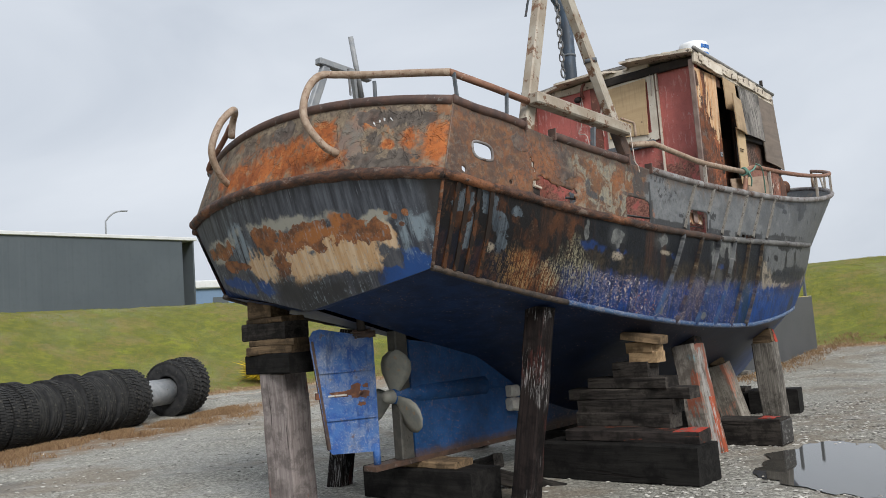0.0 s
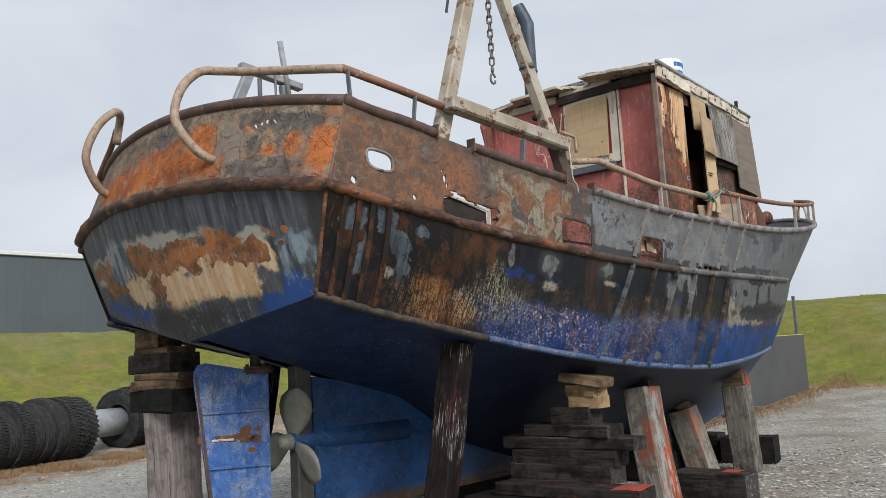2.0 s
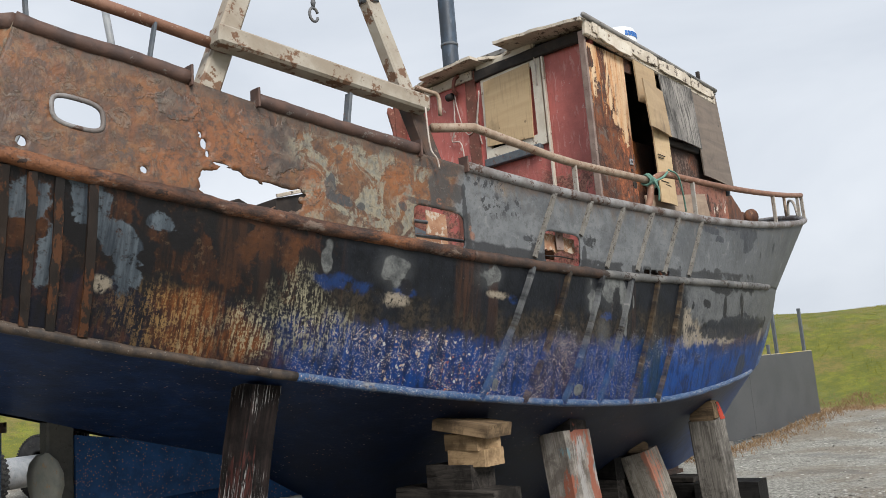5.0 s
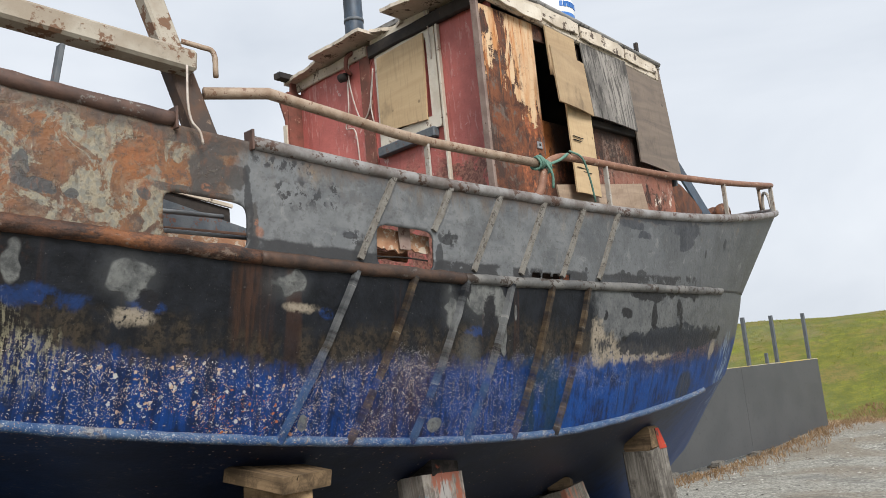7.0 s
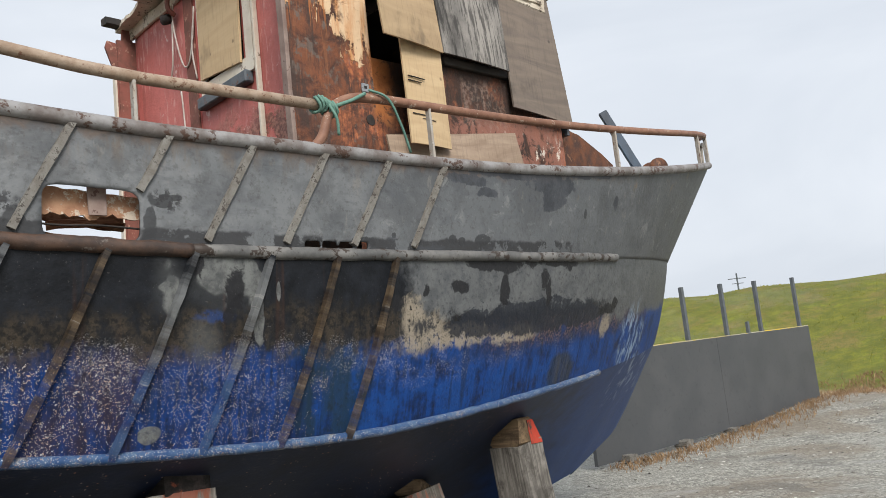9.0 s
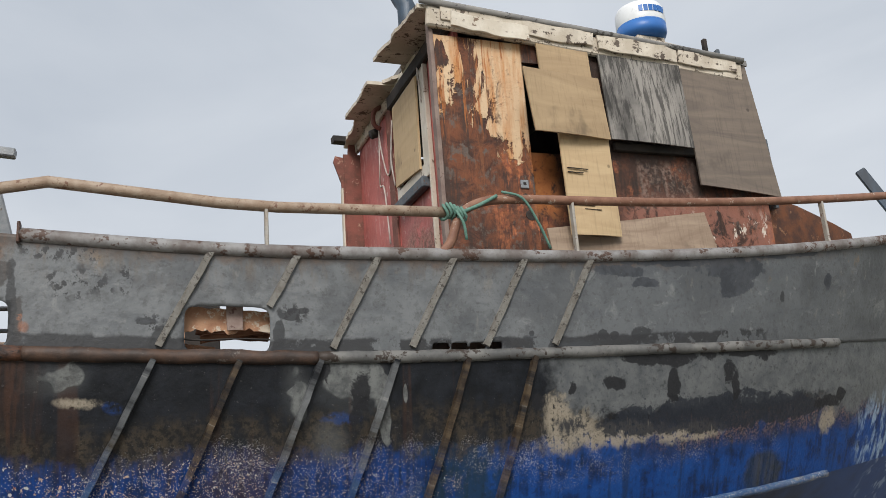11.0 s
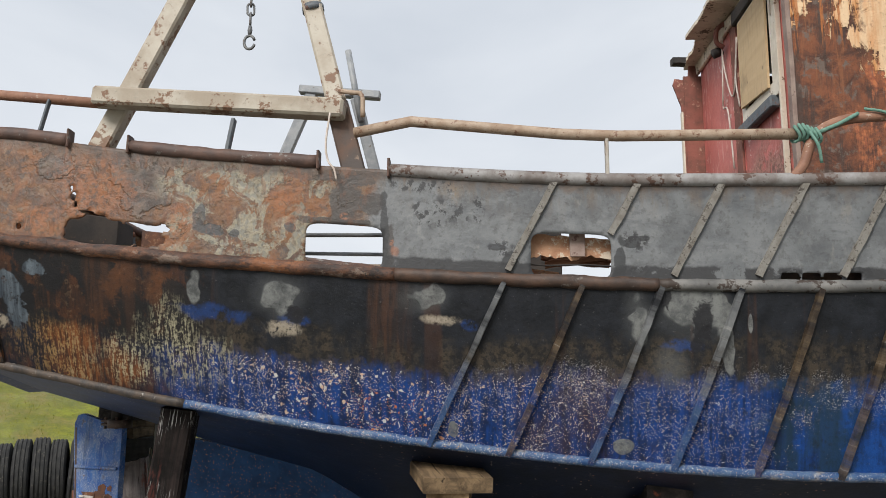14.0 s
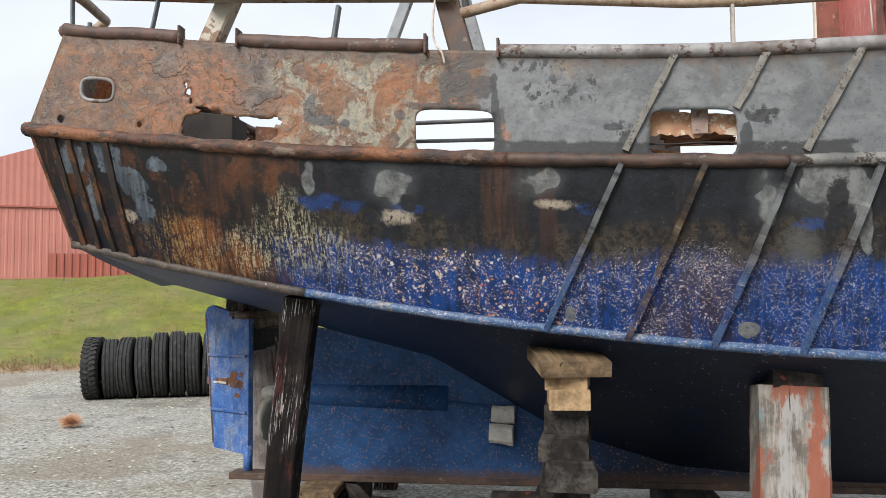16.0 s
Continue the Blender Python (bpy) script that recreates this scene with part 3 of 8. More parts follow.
def transom_rust():
    m = Mat("transom_bulwark_rust")
    uv = m.uv()
    y, v, _ = m.sep(uv)
    mid, fine = m.noise(4.2, 6, 0.66), m.noise(38.0, 3, 0.6)
    edge, flakes = m.noise(6.5, 5, 0.62, None, 0.6), m.noise(3.8, 5, 0.62, None, 0.9)
    grain = m.noise(15.0, 4, 0.6)
    speck = m.noise(24.0, 6, 0.75)
    scale_ = m.noise(9.0, 6, 0.72, None, 0.5)
    orange = m.mix(m.step(mid, 0.34, 0.64), (0.22, 0.062, 0.018), (0.37, 0.115, 0.030))
    orange = m.mix(m.mul(m.step(speck, 0.50, 0.62), 0.6), orange, (0.12, 0.045, 0.020))
    orange = m.mix(m.mul(m.step(scale_, 0.54, 0.60), 0.75), orange, m.mix(speck, (0.16, 0.085, 0.05), (0.24, 0.16, 0.10)))
    orange = m.mix(m.mul(m.step(grain, 0.54, 0.66), 0.6), orange, (0.44, 0.20, 0.075))
    brown = m.mix(m.step(grain, 0.3, 0.7), (0.085, 0.066, 0.050), (0.165, 0.130, 0.098))
    tan = m.mix(m.step(grain, 0.35, 0.65), (0.15, 0.118, 0.085), (0.225, 0.18, 0.125))
    col = m.mix(m.step(m.add(m.mul(flakes, 0.6), m.mul(scale_, 0.4)), 0.48, 0.53), brown, tan)
    col = m.mix(m.mul(m.step(speck, 0.52, 0.62), 0.5), col, (0.060, 0.042, 0.032))
    col = m.mix(m.mul(m.step(m.noise(5.0, 6, 0.72), 0.55, 0.60), 0.6), col, (0.24, 0.095, 0.034))
    col = m.mix(m.blobs(uv, ((0.30, 0.34, 0.55, 0.34), (-0.15, 0.26, 0.30, 0.26), (-0.6, 0.3, 0.3, 0.22), (0.95, 0.72, 0.14, 0.12), (0.55, 0.6, 0.14, 0.2), (1.19, 0.38, 0.05, 0.06), (1.37, 0.45, 0.08, 0.16), (1.56, 0.36, 0.10, 0.32), (-0.9, 0.35, 0.1, 0.15)), m.add(m.mul(edge, 0.55), m.mul(scale_, 0.45)), 0.75, 0.42), col, orange)
    col = m.mix(m.mul(m.blobs(uv, ((0.84, 0.57, 0.11, 0.26), (0.9, 0.3, 0.08, 0.1)), edge, 0.6, 0.3), 0.75), col, (0.15, 0.145, 0.13))
    col = m.mix(m.mul(m.blobs(uv, ((1.22, 0.75, 0.28, 0.12), (1.1, 0.15, 0.25, 0.12), (1.3, 0.2, 0.15, 0.1), (0.1, 0.74, 0.18, 0.14), (1.05, 0.45, 0.06, 0.12)), edge, 0.7, 0.1), 0.9), col, m.mix(m.step(grain, 0.35, 0.65), (0.055, 0.047, 0.042), (0.105, 0.09, 0.078)))
    seam = m.mul(m.step(m.math("ABSOLUTE", m.add(edge, -0.5)), 0.012, 0.0), m.step(m.noise(2.0, 2), 0.42, 0.55))
    col = m.mix(m.mul(seam, 0.35), col, (0.035, 0.024, 0.018))
    rim = m.step(m.wob(v, 0.10, mid), 0.93, 0.99)
    col = m.mix(m.mul(rim, 0.6), col, (0.07, 0.06, 0.055))
    col = m.mix(m.mul(m.step(fine, 0.58, 0.72), 0.4), col, (0.05, 0.032, 0.024))
    h = m.add(m.mul(m.step(edge, 0.46, 0.52), 0.6), m.add(m.mul(mid, 0.4), m.mul(fine, 0.3)))
    return m.done(col, 0.82, 0.0, h, 0.7, 0.02, 0.3)


def plain_worn(name, base, second, third=None, scale=5.0, rough=0.6, amount=0.5, bump=0.35, stretch=(1, 1, 1), spec=0.4):
    """Worn paint or metal: two tones at one scale, a third colour in chips."""
    m = Mat(name)
    vec = m.scaled(m.obj(), *stretch)
    big, fine = m.noise(scale, 5, 0.62, vec), m.noise(scale * 7, 4, 0.65, vec)
    col = m.mix(m.step(big, 0.36, 0.64), base, second)
    if third:
        chip = m.add(m.mul(m.noise(scale * 1.7, 5, 0.68, vec), 0.7), m.mul(fine, 0.3))
        col = m.mix(m.step(chip, 0.62 - 0.2 * amount, 0.66 - 0.2 * amount), col, third)
    col = m.mix(m.mul(m.step(fine, 0.56, 0.72), 0.3), col, tuple(c * 0.35 for c in base))
    return m.done(col, m.add(rough - 0.12, m.mul(big, 0.24)), 0.0, m.add(big, m.mul(fine, 0.5)), bump, 0.01, spec)


def timber(name, light, dark, paint=None, axis=0, amount=0.5, flecks=None):
    """Weathered timber with grain along one local axis, cracks and rests of paint."""
    m = Mat(name)
    st = [16.0, 16.0, 16.0]
    st[axis] = 1.2
    if axis == 2:
        st = [30.0, 30.0, 1.5]
    off = m.t.nodes.new("ShaderNodeVectorMath")
    off.operation = "ADD"
    m.put(off.inputs[0], m.obj())
    comb = m.t.nodes.new("ShaderNodeCombineXYZ")
    r = m.mul(m.rnd(), 17.0)
    for k in range(3):
        m.put(comb.inputs[k], r)
    m.put(off.inputs[1], comb.outputs[0])
    o = off.outputs[0]
    grain = m.noise(1.0, 6, 0.72, m.scaled(o, *st), 0.7)
    crack = m.noise(1.0, 3, 0.6, m.scaled(o, *[k * 0.7 for k in st]))
    blot = m.noise(3.0, 4, 0.6, o)
    col = m.mix(m.step(grain, 0.32, 0.68), dark, light)
    col = m.mix(m.mul(m.step(m.noise(5.5, 6, 0.7, o), 0.46, 0.62), 0.7), col, tuple(c * 0.5 for c in dark))
    col = m.mix(m.mul(m.step(blot, 0.52, 0.68), 0.6), col, tuple(c * 0.45 for c in dark))
    if flecks:
        fl = m.mul(m.step(m.noise(1.0, 5, 0.7, m.scaled(o, *[k * 3.2 for k in st])), 0.545, 0.60), m.step(m.noise(2.4, 4, 0.6, o), 0.46, 0.58))
        col = m.mix(m.mul(fl, 0.85), col, flecks)
    if paint:
        for k, c in enumerate(paint):
            need = 0.56 - 0.12 * amount + (0.07 if k == 2 else 0.0)
            f = m.step(m.add(m.mul(m.noise(1.8 + 1.4 * k, 5, 0.65, m.scaled(o, *[0.8 if i == axis else 2.0 for i in range(3)])), 0.7), m.mul(grain, 0.3)), need, need + 0.05)
            col = m.mix(m.mul(f, 0.9), col, c)
    ck = m.step(crack, 0.33, 0.29)
    col = m.mix(m.mul(ck, 0.85), col, (0.012, 0.010, 0.009))
    col = m.mix(m.mul(m.rnd(), 0.3), col, tuple(c * 0.6 for c in dark))
    h = m.add(m.mul(grain, 0.5), m.mul(m.add(1.0, m.mul(ck, -1.0)), 1.0))
    return m.done(col, 0.78, 0.0, h, 0.6, 0.012, 0.12)


def plywood(name, light, dark, soot=0.0):
    m = Mat(name)
    ring = m.noise(1.0, 4, 0.6, m.scaled(m.obj(), 1.3, 1.3, 9.0), 1.4)
    fine = m.noise(1.0, 3, 0.6, m.scaled(m.obj(), 60, 60, 4.0))
    blot = m.noise(2.3, 4, 0.6)
    col = m.mix(m.step(ring, 0.2, 0.8), dark, light)
    col = m.mix(m.mul(m.step(fine, 0.5, 0.7), 0.25), col, tuple(c * 0.5 for c in dark))
    knot, _ = m.cells(4.2)
    col = m.mix(m.mul(m.step(knot, 0.075, 0.04), 0.7), col, tuple(c * 0.35 for c in dark))
    col = m.mix(m.mul(m.step(blot, 0.62 - 0.35 * soot, 0.75 - 0.2 * soot), 0.5 + 0.4 * soot), col, (0.03, 0.026, 0.022) if soot else tuple(c * 0.55 for c in dark))
    return m.done(col, 0.68, 0.0, m.add(ring, fine), 0.15, 0.005, 0.35)


def plywood_upright(name, light, dark, soot):
    """Grey weathered plywood with checks running up and down, sooty towards the edges of its stains."""
    m = Mat(name)
    check = m.noise(1.0, 5, 0.68, m.scaled(m.obj(), 34, 34, 2.0), 0.3)
    tilt = m.noise(1.0, 4, 0.6, m.scaled(m.obj(), 5, 5, 1.6), 0.6)
    blot = m.noise(2.0, 5, 0.62)
    col = m.mix(m.step(tilt, 0.3, 0.7), dark, light)
    col = m.mix(m.mul(m.step(check, 0.46, 0.60), 0.75), col, (0.018, 0.017, 0.016))
    col = m.mix(m.mul(m.step(blot, 0.50, 0.66), 0.5 + soot), col, (0.022, 0.020, 0.018))
    return m.done(col, 0.72, 0.0, check, 0.3, 0.006, 0.3)


def chipped_bar(name, a, b, more=0.0):
    """Painted steel bar, mottled, with dense small pale chips and some rust."""
    m = Mat(name)
    mott, fine = m.noise(13.0, 6, 0.72), m.noise(70.0, 3, 0.6)
    col = m.mix(m.step(mott, 0.36, 0.64), a, b)
    col = m.mix(m.mul(m.step(m.noise(6.0, 6, 0.7), 0.56, 0.62), 0.7), col, (0.060, 0.036, 0.022))
    lump = m.mul(m.add(m.noise(5.0, 4, 0.65), -0.5), 2.4)
    for scale, need in ((210.0, 0.80 - more), (120.0, 0.88 - more)):
        d, c = m.cells(scale)
        c0, c1, c2 = m.sep(c)
        chip = m.mul(m.step(m.add(c0, m.mul(lump, 0.35)), need, need + 0.04), m.step(m.wob(m.add(d, m.mul(c1, -0.2)), 0.6, fine), 0.30, 0.22))
        col = m.mix(m.mul(chip, 0.9), col, m.mix(m.step(c2, 0.70, 0.80), (0.42, 0.42, 0.41), (0.34, 0.20, 0.12)))
    wear = m.step(m.noise(1.0, 5, 0.7, m.scaled(m.obj(), 6.0, 6.0, 6.0)), 0.56, 0.62)
    col = m.mix(m.mul(wear, m.step(fine, 0.40, 0.56), 0.7), col, (0.26, 0.27, 0.28))
    return m.done(col, 0.5, 0.0, m.add(mott, m.mul(fine, 0.5)), 0.35, 0.008, 0.35)


def rust_bar(name):
    """Heavily rusted bar: dark pitted scale, brown and orange rust, greyed worn spots, drawn out along it."""
    m = Mat(name)
    v = m.scaled(m.obj(), 0.45, 0.45, 1.0)
    big, mid, pit = m.noise(5.0, 6, 0.7, v), m.noise(16.0, 6, 0.72, v), m.noise(55.0, 4, 0.7)
    col = m.mix(m.step(mid, 0.38, 0.62), (0.030, 0.018, 0.014), (0.105, 0.046, 0.025))
    col = m.mix(m.mul(m.step(big, 0.52, 0.60), 0.8), col, m.mix(mid, (0.15, 0.055, 0.022), (0.26, 0.105, 0.042)))
    col = m.mix(m.mul(m.step(m.noise(10.0, 6, 0.75, v), 0.57, 0.62), 0.75), col, (0.17, 0.135, 0.11))
    col = m.mix(m.mul(m.step(m.noise(8.0, 6, 0.75), 0.58, 0.62), 0.9), col, (0.016, 0.013, 0.012))
    col = m.mix(m.mul(m.step(pit, 0.54, 0.64), 0.5), col, (0.018, 0.012, 0.010))
    return m.done(col, m.add(0.45, m.mul(mid, 0.35)), 0.0, m.add(mid, m.mul(pit, 0.7)), 0.7, 0.012, 0.4)


def rudder_paint():
    """Blue paint gone chalky, peppered with fine pale specks, rusty in spots."""
    m = Mat("rudder_blue")
    big, mott, fine = m.noise(3.0, 5, 0.65), m.noise(11.0, 6, 0.7), m.noise(80.0, 3, 0.6)
    col = m.mix(m.step(mott, 0.36, 0.64), (0.016, 0.066, 0.24), (0.040, 0.115, 0.31))
    col = m.mix(m.mul(m.step(big, 0.48, 0.64), 0.55), col, (0.15, 0.19, 0.27))
    scuff = m.step(m.noise(1.0, 6, 0.72, m.scaled(m.obj(), 14, 14, 7), 0.5), 0.52, 0.62)
    col = m.mix(m.mul(scuff, 0.35), col, (0.24, 0.28, 0.34))
    pep = m.step(m.add(m.noise(120.0, 4, 0.72), m.mul(m.add(big, -0.5), 0.4)), 0.58, 0.62)
    col = m.mix(m.mul(pep, 0.55), col, (0.40, 0.41, 0.43))
    col = m.mix(m.mul(m.step(m.noise(1.0, 5, 0.7, m.scaled(m.obj(), 9, 9, 1.5)), 0.56, 0.64), 0.4), col, (0.016, 0.03, 0.07))
    col = m.mix(m.mul(m.step(m.noise(6.0, 6, 0.72), 0.61, 0.66), 0.8), col, m.mix(fine, (0.13, 0.06, 0.035), (0.045, 0.04, 0.045)))
    return m.done(col, 0.6, 0.0, m.add(mott, m.mul(fine, 0.5)), 0.4, 0.008, 0.3)


def keel_paint():
    """Flat blue antifouling with dark blotches, painted shade forward, pin-prick flakes and rust along the shoe."""
    m = Mat("keel_blue")
    x, y, z = m.sep(m.obj())
    big, mott, fine = m.noise(1.6, 4, 0.6), m.noise(9.0, 6, 0.7), m.noise(60.0, 3, 0.6)
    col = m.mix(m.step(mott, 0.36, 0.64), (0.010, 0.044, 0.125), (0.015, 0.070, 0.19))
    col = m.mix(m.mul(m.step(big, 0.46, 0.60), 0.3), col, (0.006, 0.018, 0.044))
    # forward of x = 3 the shade beneath the hull is painted near-black
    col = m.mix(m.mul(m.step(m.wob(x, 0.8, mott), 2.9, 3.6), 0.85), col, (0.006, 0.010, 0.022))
    d, c = m.cells(85.0)
    c0, c1, c2 = m.sep(c)
    fl = m.mul(m.step(m.add(c0, m.mul(m.noise(2.2, 4, 0.6), 0.8)), 1.12, 1.16), m.step(m.add(d, m.mul(c2, 0.2)), 0.46, 0.30))
    col = m.mix(fl, col, m.mix(m.step(c1, 0.4, 0.6), (0.36, 0.30, 0.26), (0.34, 0.16, 0.09)))
    foot = m.step(m.wob(z, 0.10, mott), 0.50, 0.42)
    col = m.mix(m.mul(foot, 0.8), col, m.mix(fine, (0.10, 0.055, 0.03), (0.04, 0.03, 0.025)))
    return m.done(col, 0.55, 0.0, m.add(mott, m.mul(fine, 0.4)), 0.35, 0.01, 0.25)


def house_red():
    """Dull red paint, chipped to a pale undercoat, scabbed with rust low on the wall and along streaks."""
    m = Mat("house_red")
    x, y, z = m.sep(m.obj())
    big, mid, fine = m.noise(2.2, 5, 0.62), m.noise(7.0, 6, 0.7), m.noise(34.0, 4, 0.66)
    run = m.noise(1.0, 5, 0.66, m.scaled(m.obj(), 11, 11, 1.1))
    col = m.mix(m.step(big, 0.36, 0.64), (0.50, 0.140, 0.118), (0.38, 0.108, 0.092))
    col = m.mix(m.mul(m.step(run, 0.54, 0.66), 0.4), col, (0.22, 0.062, 0.050))
    chip = m.step(m.add(m.mul(mid, 0.7), m.mul(fine, 0.3)), 0.60, 0.63)
    col = m.mix(m.mul(chip, 0.75), col, (0.62, 0.47, 0.42))
    scuff = m.mul(m.step(m.noise(1.0, 6, 0.7, m.scaled(m.obj(), 24, 24, 5), 0.4), 0.54, 0.60), m.step(m.noise(2.5, 4, 0.6), 0.44, 0.56))
    col = m.mix(m.mul(scuff, 0.5), col, (0.60, 0.36, 0.32))
    low = m.step(m.wob(m.wob(z, 0.7, big), 0.5, mid), 3.75, 3.40)
    scab = m.mul(low, m.step(m.noise(6.0, 6, 0.72, None, 0.5), 0.42, 0.50))
    col = m.mix(m.mul(scab, 0.9), col, m.mix(m.step(fine, 0.40, 0.60), (0.105, 0.048, 0.034), (0.31, 0.155, 0.110)))
    col = m.mix(m.mul(m.step(fine, 0.56, 0.72), 0.3), col, (0.12, 0.040, 0.034))
    return m.done(col, m.add(0.42, m.mul(big, 0.24)), 0.0, m.add(m.mul(scab, 0.8), m.add(mid, m.mul(fine, 0.5))), 0.45, 0.012, 0.4)


M_SIDE, M_BULWARK, M_TRANSOM, M_TRUST = hull_side_paint(), bulwark_paint(), transom_paint(), transom_rust()
M_BARGREY, M_BARBROWN = hull_side_paint("hull_bar_grey", "grey"), hull_side_paint("hull_bar_brown", "brown")
M_KEEL = keel_paint()
M_BEAMBROWN = timber("beam_brown", (0.24, 0.165, 0.095), (0.085, 0.06, 0.038), None, 1)
M_RUDDER = rudder_paint()
M_RUBRUST = plain_worn("strake_rust", (0.058, 0.027, 0.018), (0.145, 0.054, 0.023), (0.22, 0.11, 0.058), 8.0, 0.7, 0.2)
M_STRAKE = rust_bar("strake_pitted")
M_RUBGREY = plain_worn("strake_grey", (0.080, 0.080, 0.078), (0.165, 0.16, 0.15), (0.038, 0.027, 0.021), 5.0, 0.6, 0.5)
M_RUBDARK = plain_worn("strake_dark", (0.036, 0.024, 0.019), (0.078, 0.044, 0.029), (0.13, 0.11, 0.095), 9.0, 0.6, 0.15)
M_CAPRUST = plain_worn("cap_rust", (0.06, 0.038, 0.032), (0.105, 0.06, 0.045), (0.16, 0.145, 0.13), 7.0, 0.65, 0.2)
M_CAPGREY = plain_worn("cap_grey", (0.25, 0.245, 0.24), (0.13, 0.11, 0.10), (0.075, 0.042, 0.03), 6.0, 0.6, 0.42)
M_CHINE = chipped_bar("chine_blue", (0.012, 0.048, 0.135), (0.055, 0.100, 0.180), 0.10)
M_CHINEAFT = plain_worn("chine_bare", (0.030, 0.025, 0.022), (0.070, 0.050, 0.036), (0.22, 0.20, 0.175), 18.0, 0.6, 0.1)
M_RIBGREY = plain_worn("frame_grey", (0.190, 0.182, 0.162), (0.135, 0.122, 0.104), (0.058, 0.048, 0.040), 16.0, 0.6, 0.42)
M_RIBBLUE = chipped_bar("rib_slate", (0.018, 0.024, 0.048), (0.075, 0.080, 0.095))
M_RAIL = plain_worn("rail_rust_cream", (0.34, 0.262, 0.195), (0.25, 0.175, 0.120), (0.15, 0.075, 0.045), 17.0, 0.6, 0.30)
M_RAILRUST = plain_worn("rail_rust", (0.17, 0.080, 0.050), (0.24, 0.125, 0.080), (0.36, 0.28, 0.22), 11.0, 0.65, 0.2)
M_STAN = plain_worn("stanchion_grey", (0.30, 0.26, 0.215), (0.34, 0.32, 0.285), (0.15, 0.09, 0.06), 12.0, 0.6, 0.3)
M_STANDARK = plain_worn("stanchion_slate", (0.07, 0.085, 0.10), (0.11, 0.12, 0.13), (0.13, 0.06, 0.04), 12.0, 0.6, 0.3)
M_GALLOWS = plain_worn("gallows_cream", (0.37, 0.335, 0.275), (0.27, 0.225, 0.17), (0.150, 0.078, 0.042), 3.6, 0.6, 0.44)
M_GALLOWSRUST = plain_worn("gallows_rust", (0.055, 0.042, 0.036), (0.10, 0.055, 0.035), (0.20, 0.14, 0.10), 5.0, 0.7, 0.2)
M_STEEL = plain_worn("dull_steel", (0.20, 0.215, 0.23), (0.27, 0.28, 0.285), (0.10, 0.07, 0.05), 9.0, 0.5, 0.1)
M_CHAIN = plain_worn("chain_steel", (0.09, 0.095, 0.10), (0.16, 0.16, 0.16), (0.10, 0.05, 0.03), 20.0, 0.5, 0.2)
M_PIPE = plain_worn("exhaust_slate_blue", (0.055, 0.085, 0.125), (0.035, 0.045, 0.06), (0.09, 0.11, 0.14), 5.0, 0.5, 0.2, stretch=(1, 1, 0.4))
M_RED = house_red()
M_REDRUST = plain_worn("house_red_rust", (0.22, 0.075, 0.055), (0.13, 0.055, 0.040), (0.36, 0.21, 0.15), 6.0, 0.75, 0.25)
M_WHITE = plain_worn("white_paint", (0.62, 0.57, 0.48), (0.52, 0.46, 0.37), (0.18, 0.12, 0.08), 5.0, 0.55, 0.16)
M_EAVE = plain_worn("eave_paint", (0.58, 0.52, 0.43), (0.44, 0.38, 0.30), (0.10, 0.075, 0.058), 6.0, 0.7, 0.36)
M_ROOF = plain_worn("roof_felt", (0.17, 0.165, 0.16), (0.25, 0.24, 0.22), (0.06, 0.055, 0.05), 4.0, 0.75, 0.3)
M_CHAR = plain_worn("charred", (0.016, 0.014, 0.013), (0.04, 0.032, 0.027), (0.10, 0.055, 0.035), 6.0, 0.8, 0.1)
M_GREYTRIM = plain_worn("corner_trim", (0.17, 0.115, 0.095), (0.24, 0.18, 0.15), (0.10, 0.05, 0.04), 7.0, 0.65, 0.15)
M_DECK = plain_worn("deck_rust", (0.055, 0.032, 0.024), (0.10, 0.05, 0.03), (0.16, 0.14, 0.12), 4.0, 0.8, 0.2)
M_BRONZE = plain_worn("propeller_bronze", (0.235, 0.228, 0.19), (0.175, 0.178, 0.155), (0.28, 0.19, 0.11), 8.0, 0.55, 0.25)
M_ZINC = plain_worn("anode_zinc", (0.52, 0.50, 0.45), (0.40, 0.38, 0.34), (0.20, 0.15, 0.11), 12.0, 0.6, 0.2)
M_POSTGREY = plain_worn("sternpost", (0.040, 0.039, 0.034), (0.070, 0.066, 0.055), (0.03, 0.025, 0.02), 9.0, 0.6, 0.2)
M_PLY = plywood("plywood_fresh", (0.54, 0.40, 0.235), (0.45, 0.32, 0.18), 0.10)
M_PLYDIRTY = plywood("plywood_weathered", (0.42, 0.305, 0.18), (0.32, 0.225, 0.13), 0.16)
M_PLYSTAIN = plywood("plywood_stained", (0.38, 0.29, 0.21), (0.22, 0.155, 0.11), 0.25)
M_PLYGREY = plywood_upright("plywood_grey", (0.27, 0.25, 0.225), (0.125, 0.117, 0.108), 0.08)
M_PLYSOOT = plywood("plywood_sooty", (0.195, 0.155, 0.122), (0.118, 0.096, 0.080), 0.18)
M_WOODRED = timber("post_red_white", (0.38, 0.35, 0.31), (0.15, 0.13, 0.11), ((0.34, 0.33, 0.315), (0.27, 0.070, 0.034), (0.11, 0.20, 0.225)), 2, 0.42)
M_WOODDARK = timber("post_dark", (0.027, 0.019, 0.017), (0.0075, 0.0066, 0.0064), ((0.060, 0.020, 0.016),), 2, 0.08, (0.40, 0.39, 0.38))
M_WOODGREY = timber("post_grey", (0.34, 0.315, 0.27), (0.16, 0.14, 0.115), ((0.42, 0.16, 0.10),), 2, 0.15)
M_BEAM = timber("beam_weathered", (0.080, 0.070, 0.060), (0.017, 0.015, 0.014), None, 1)
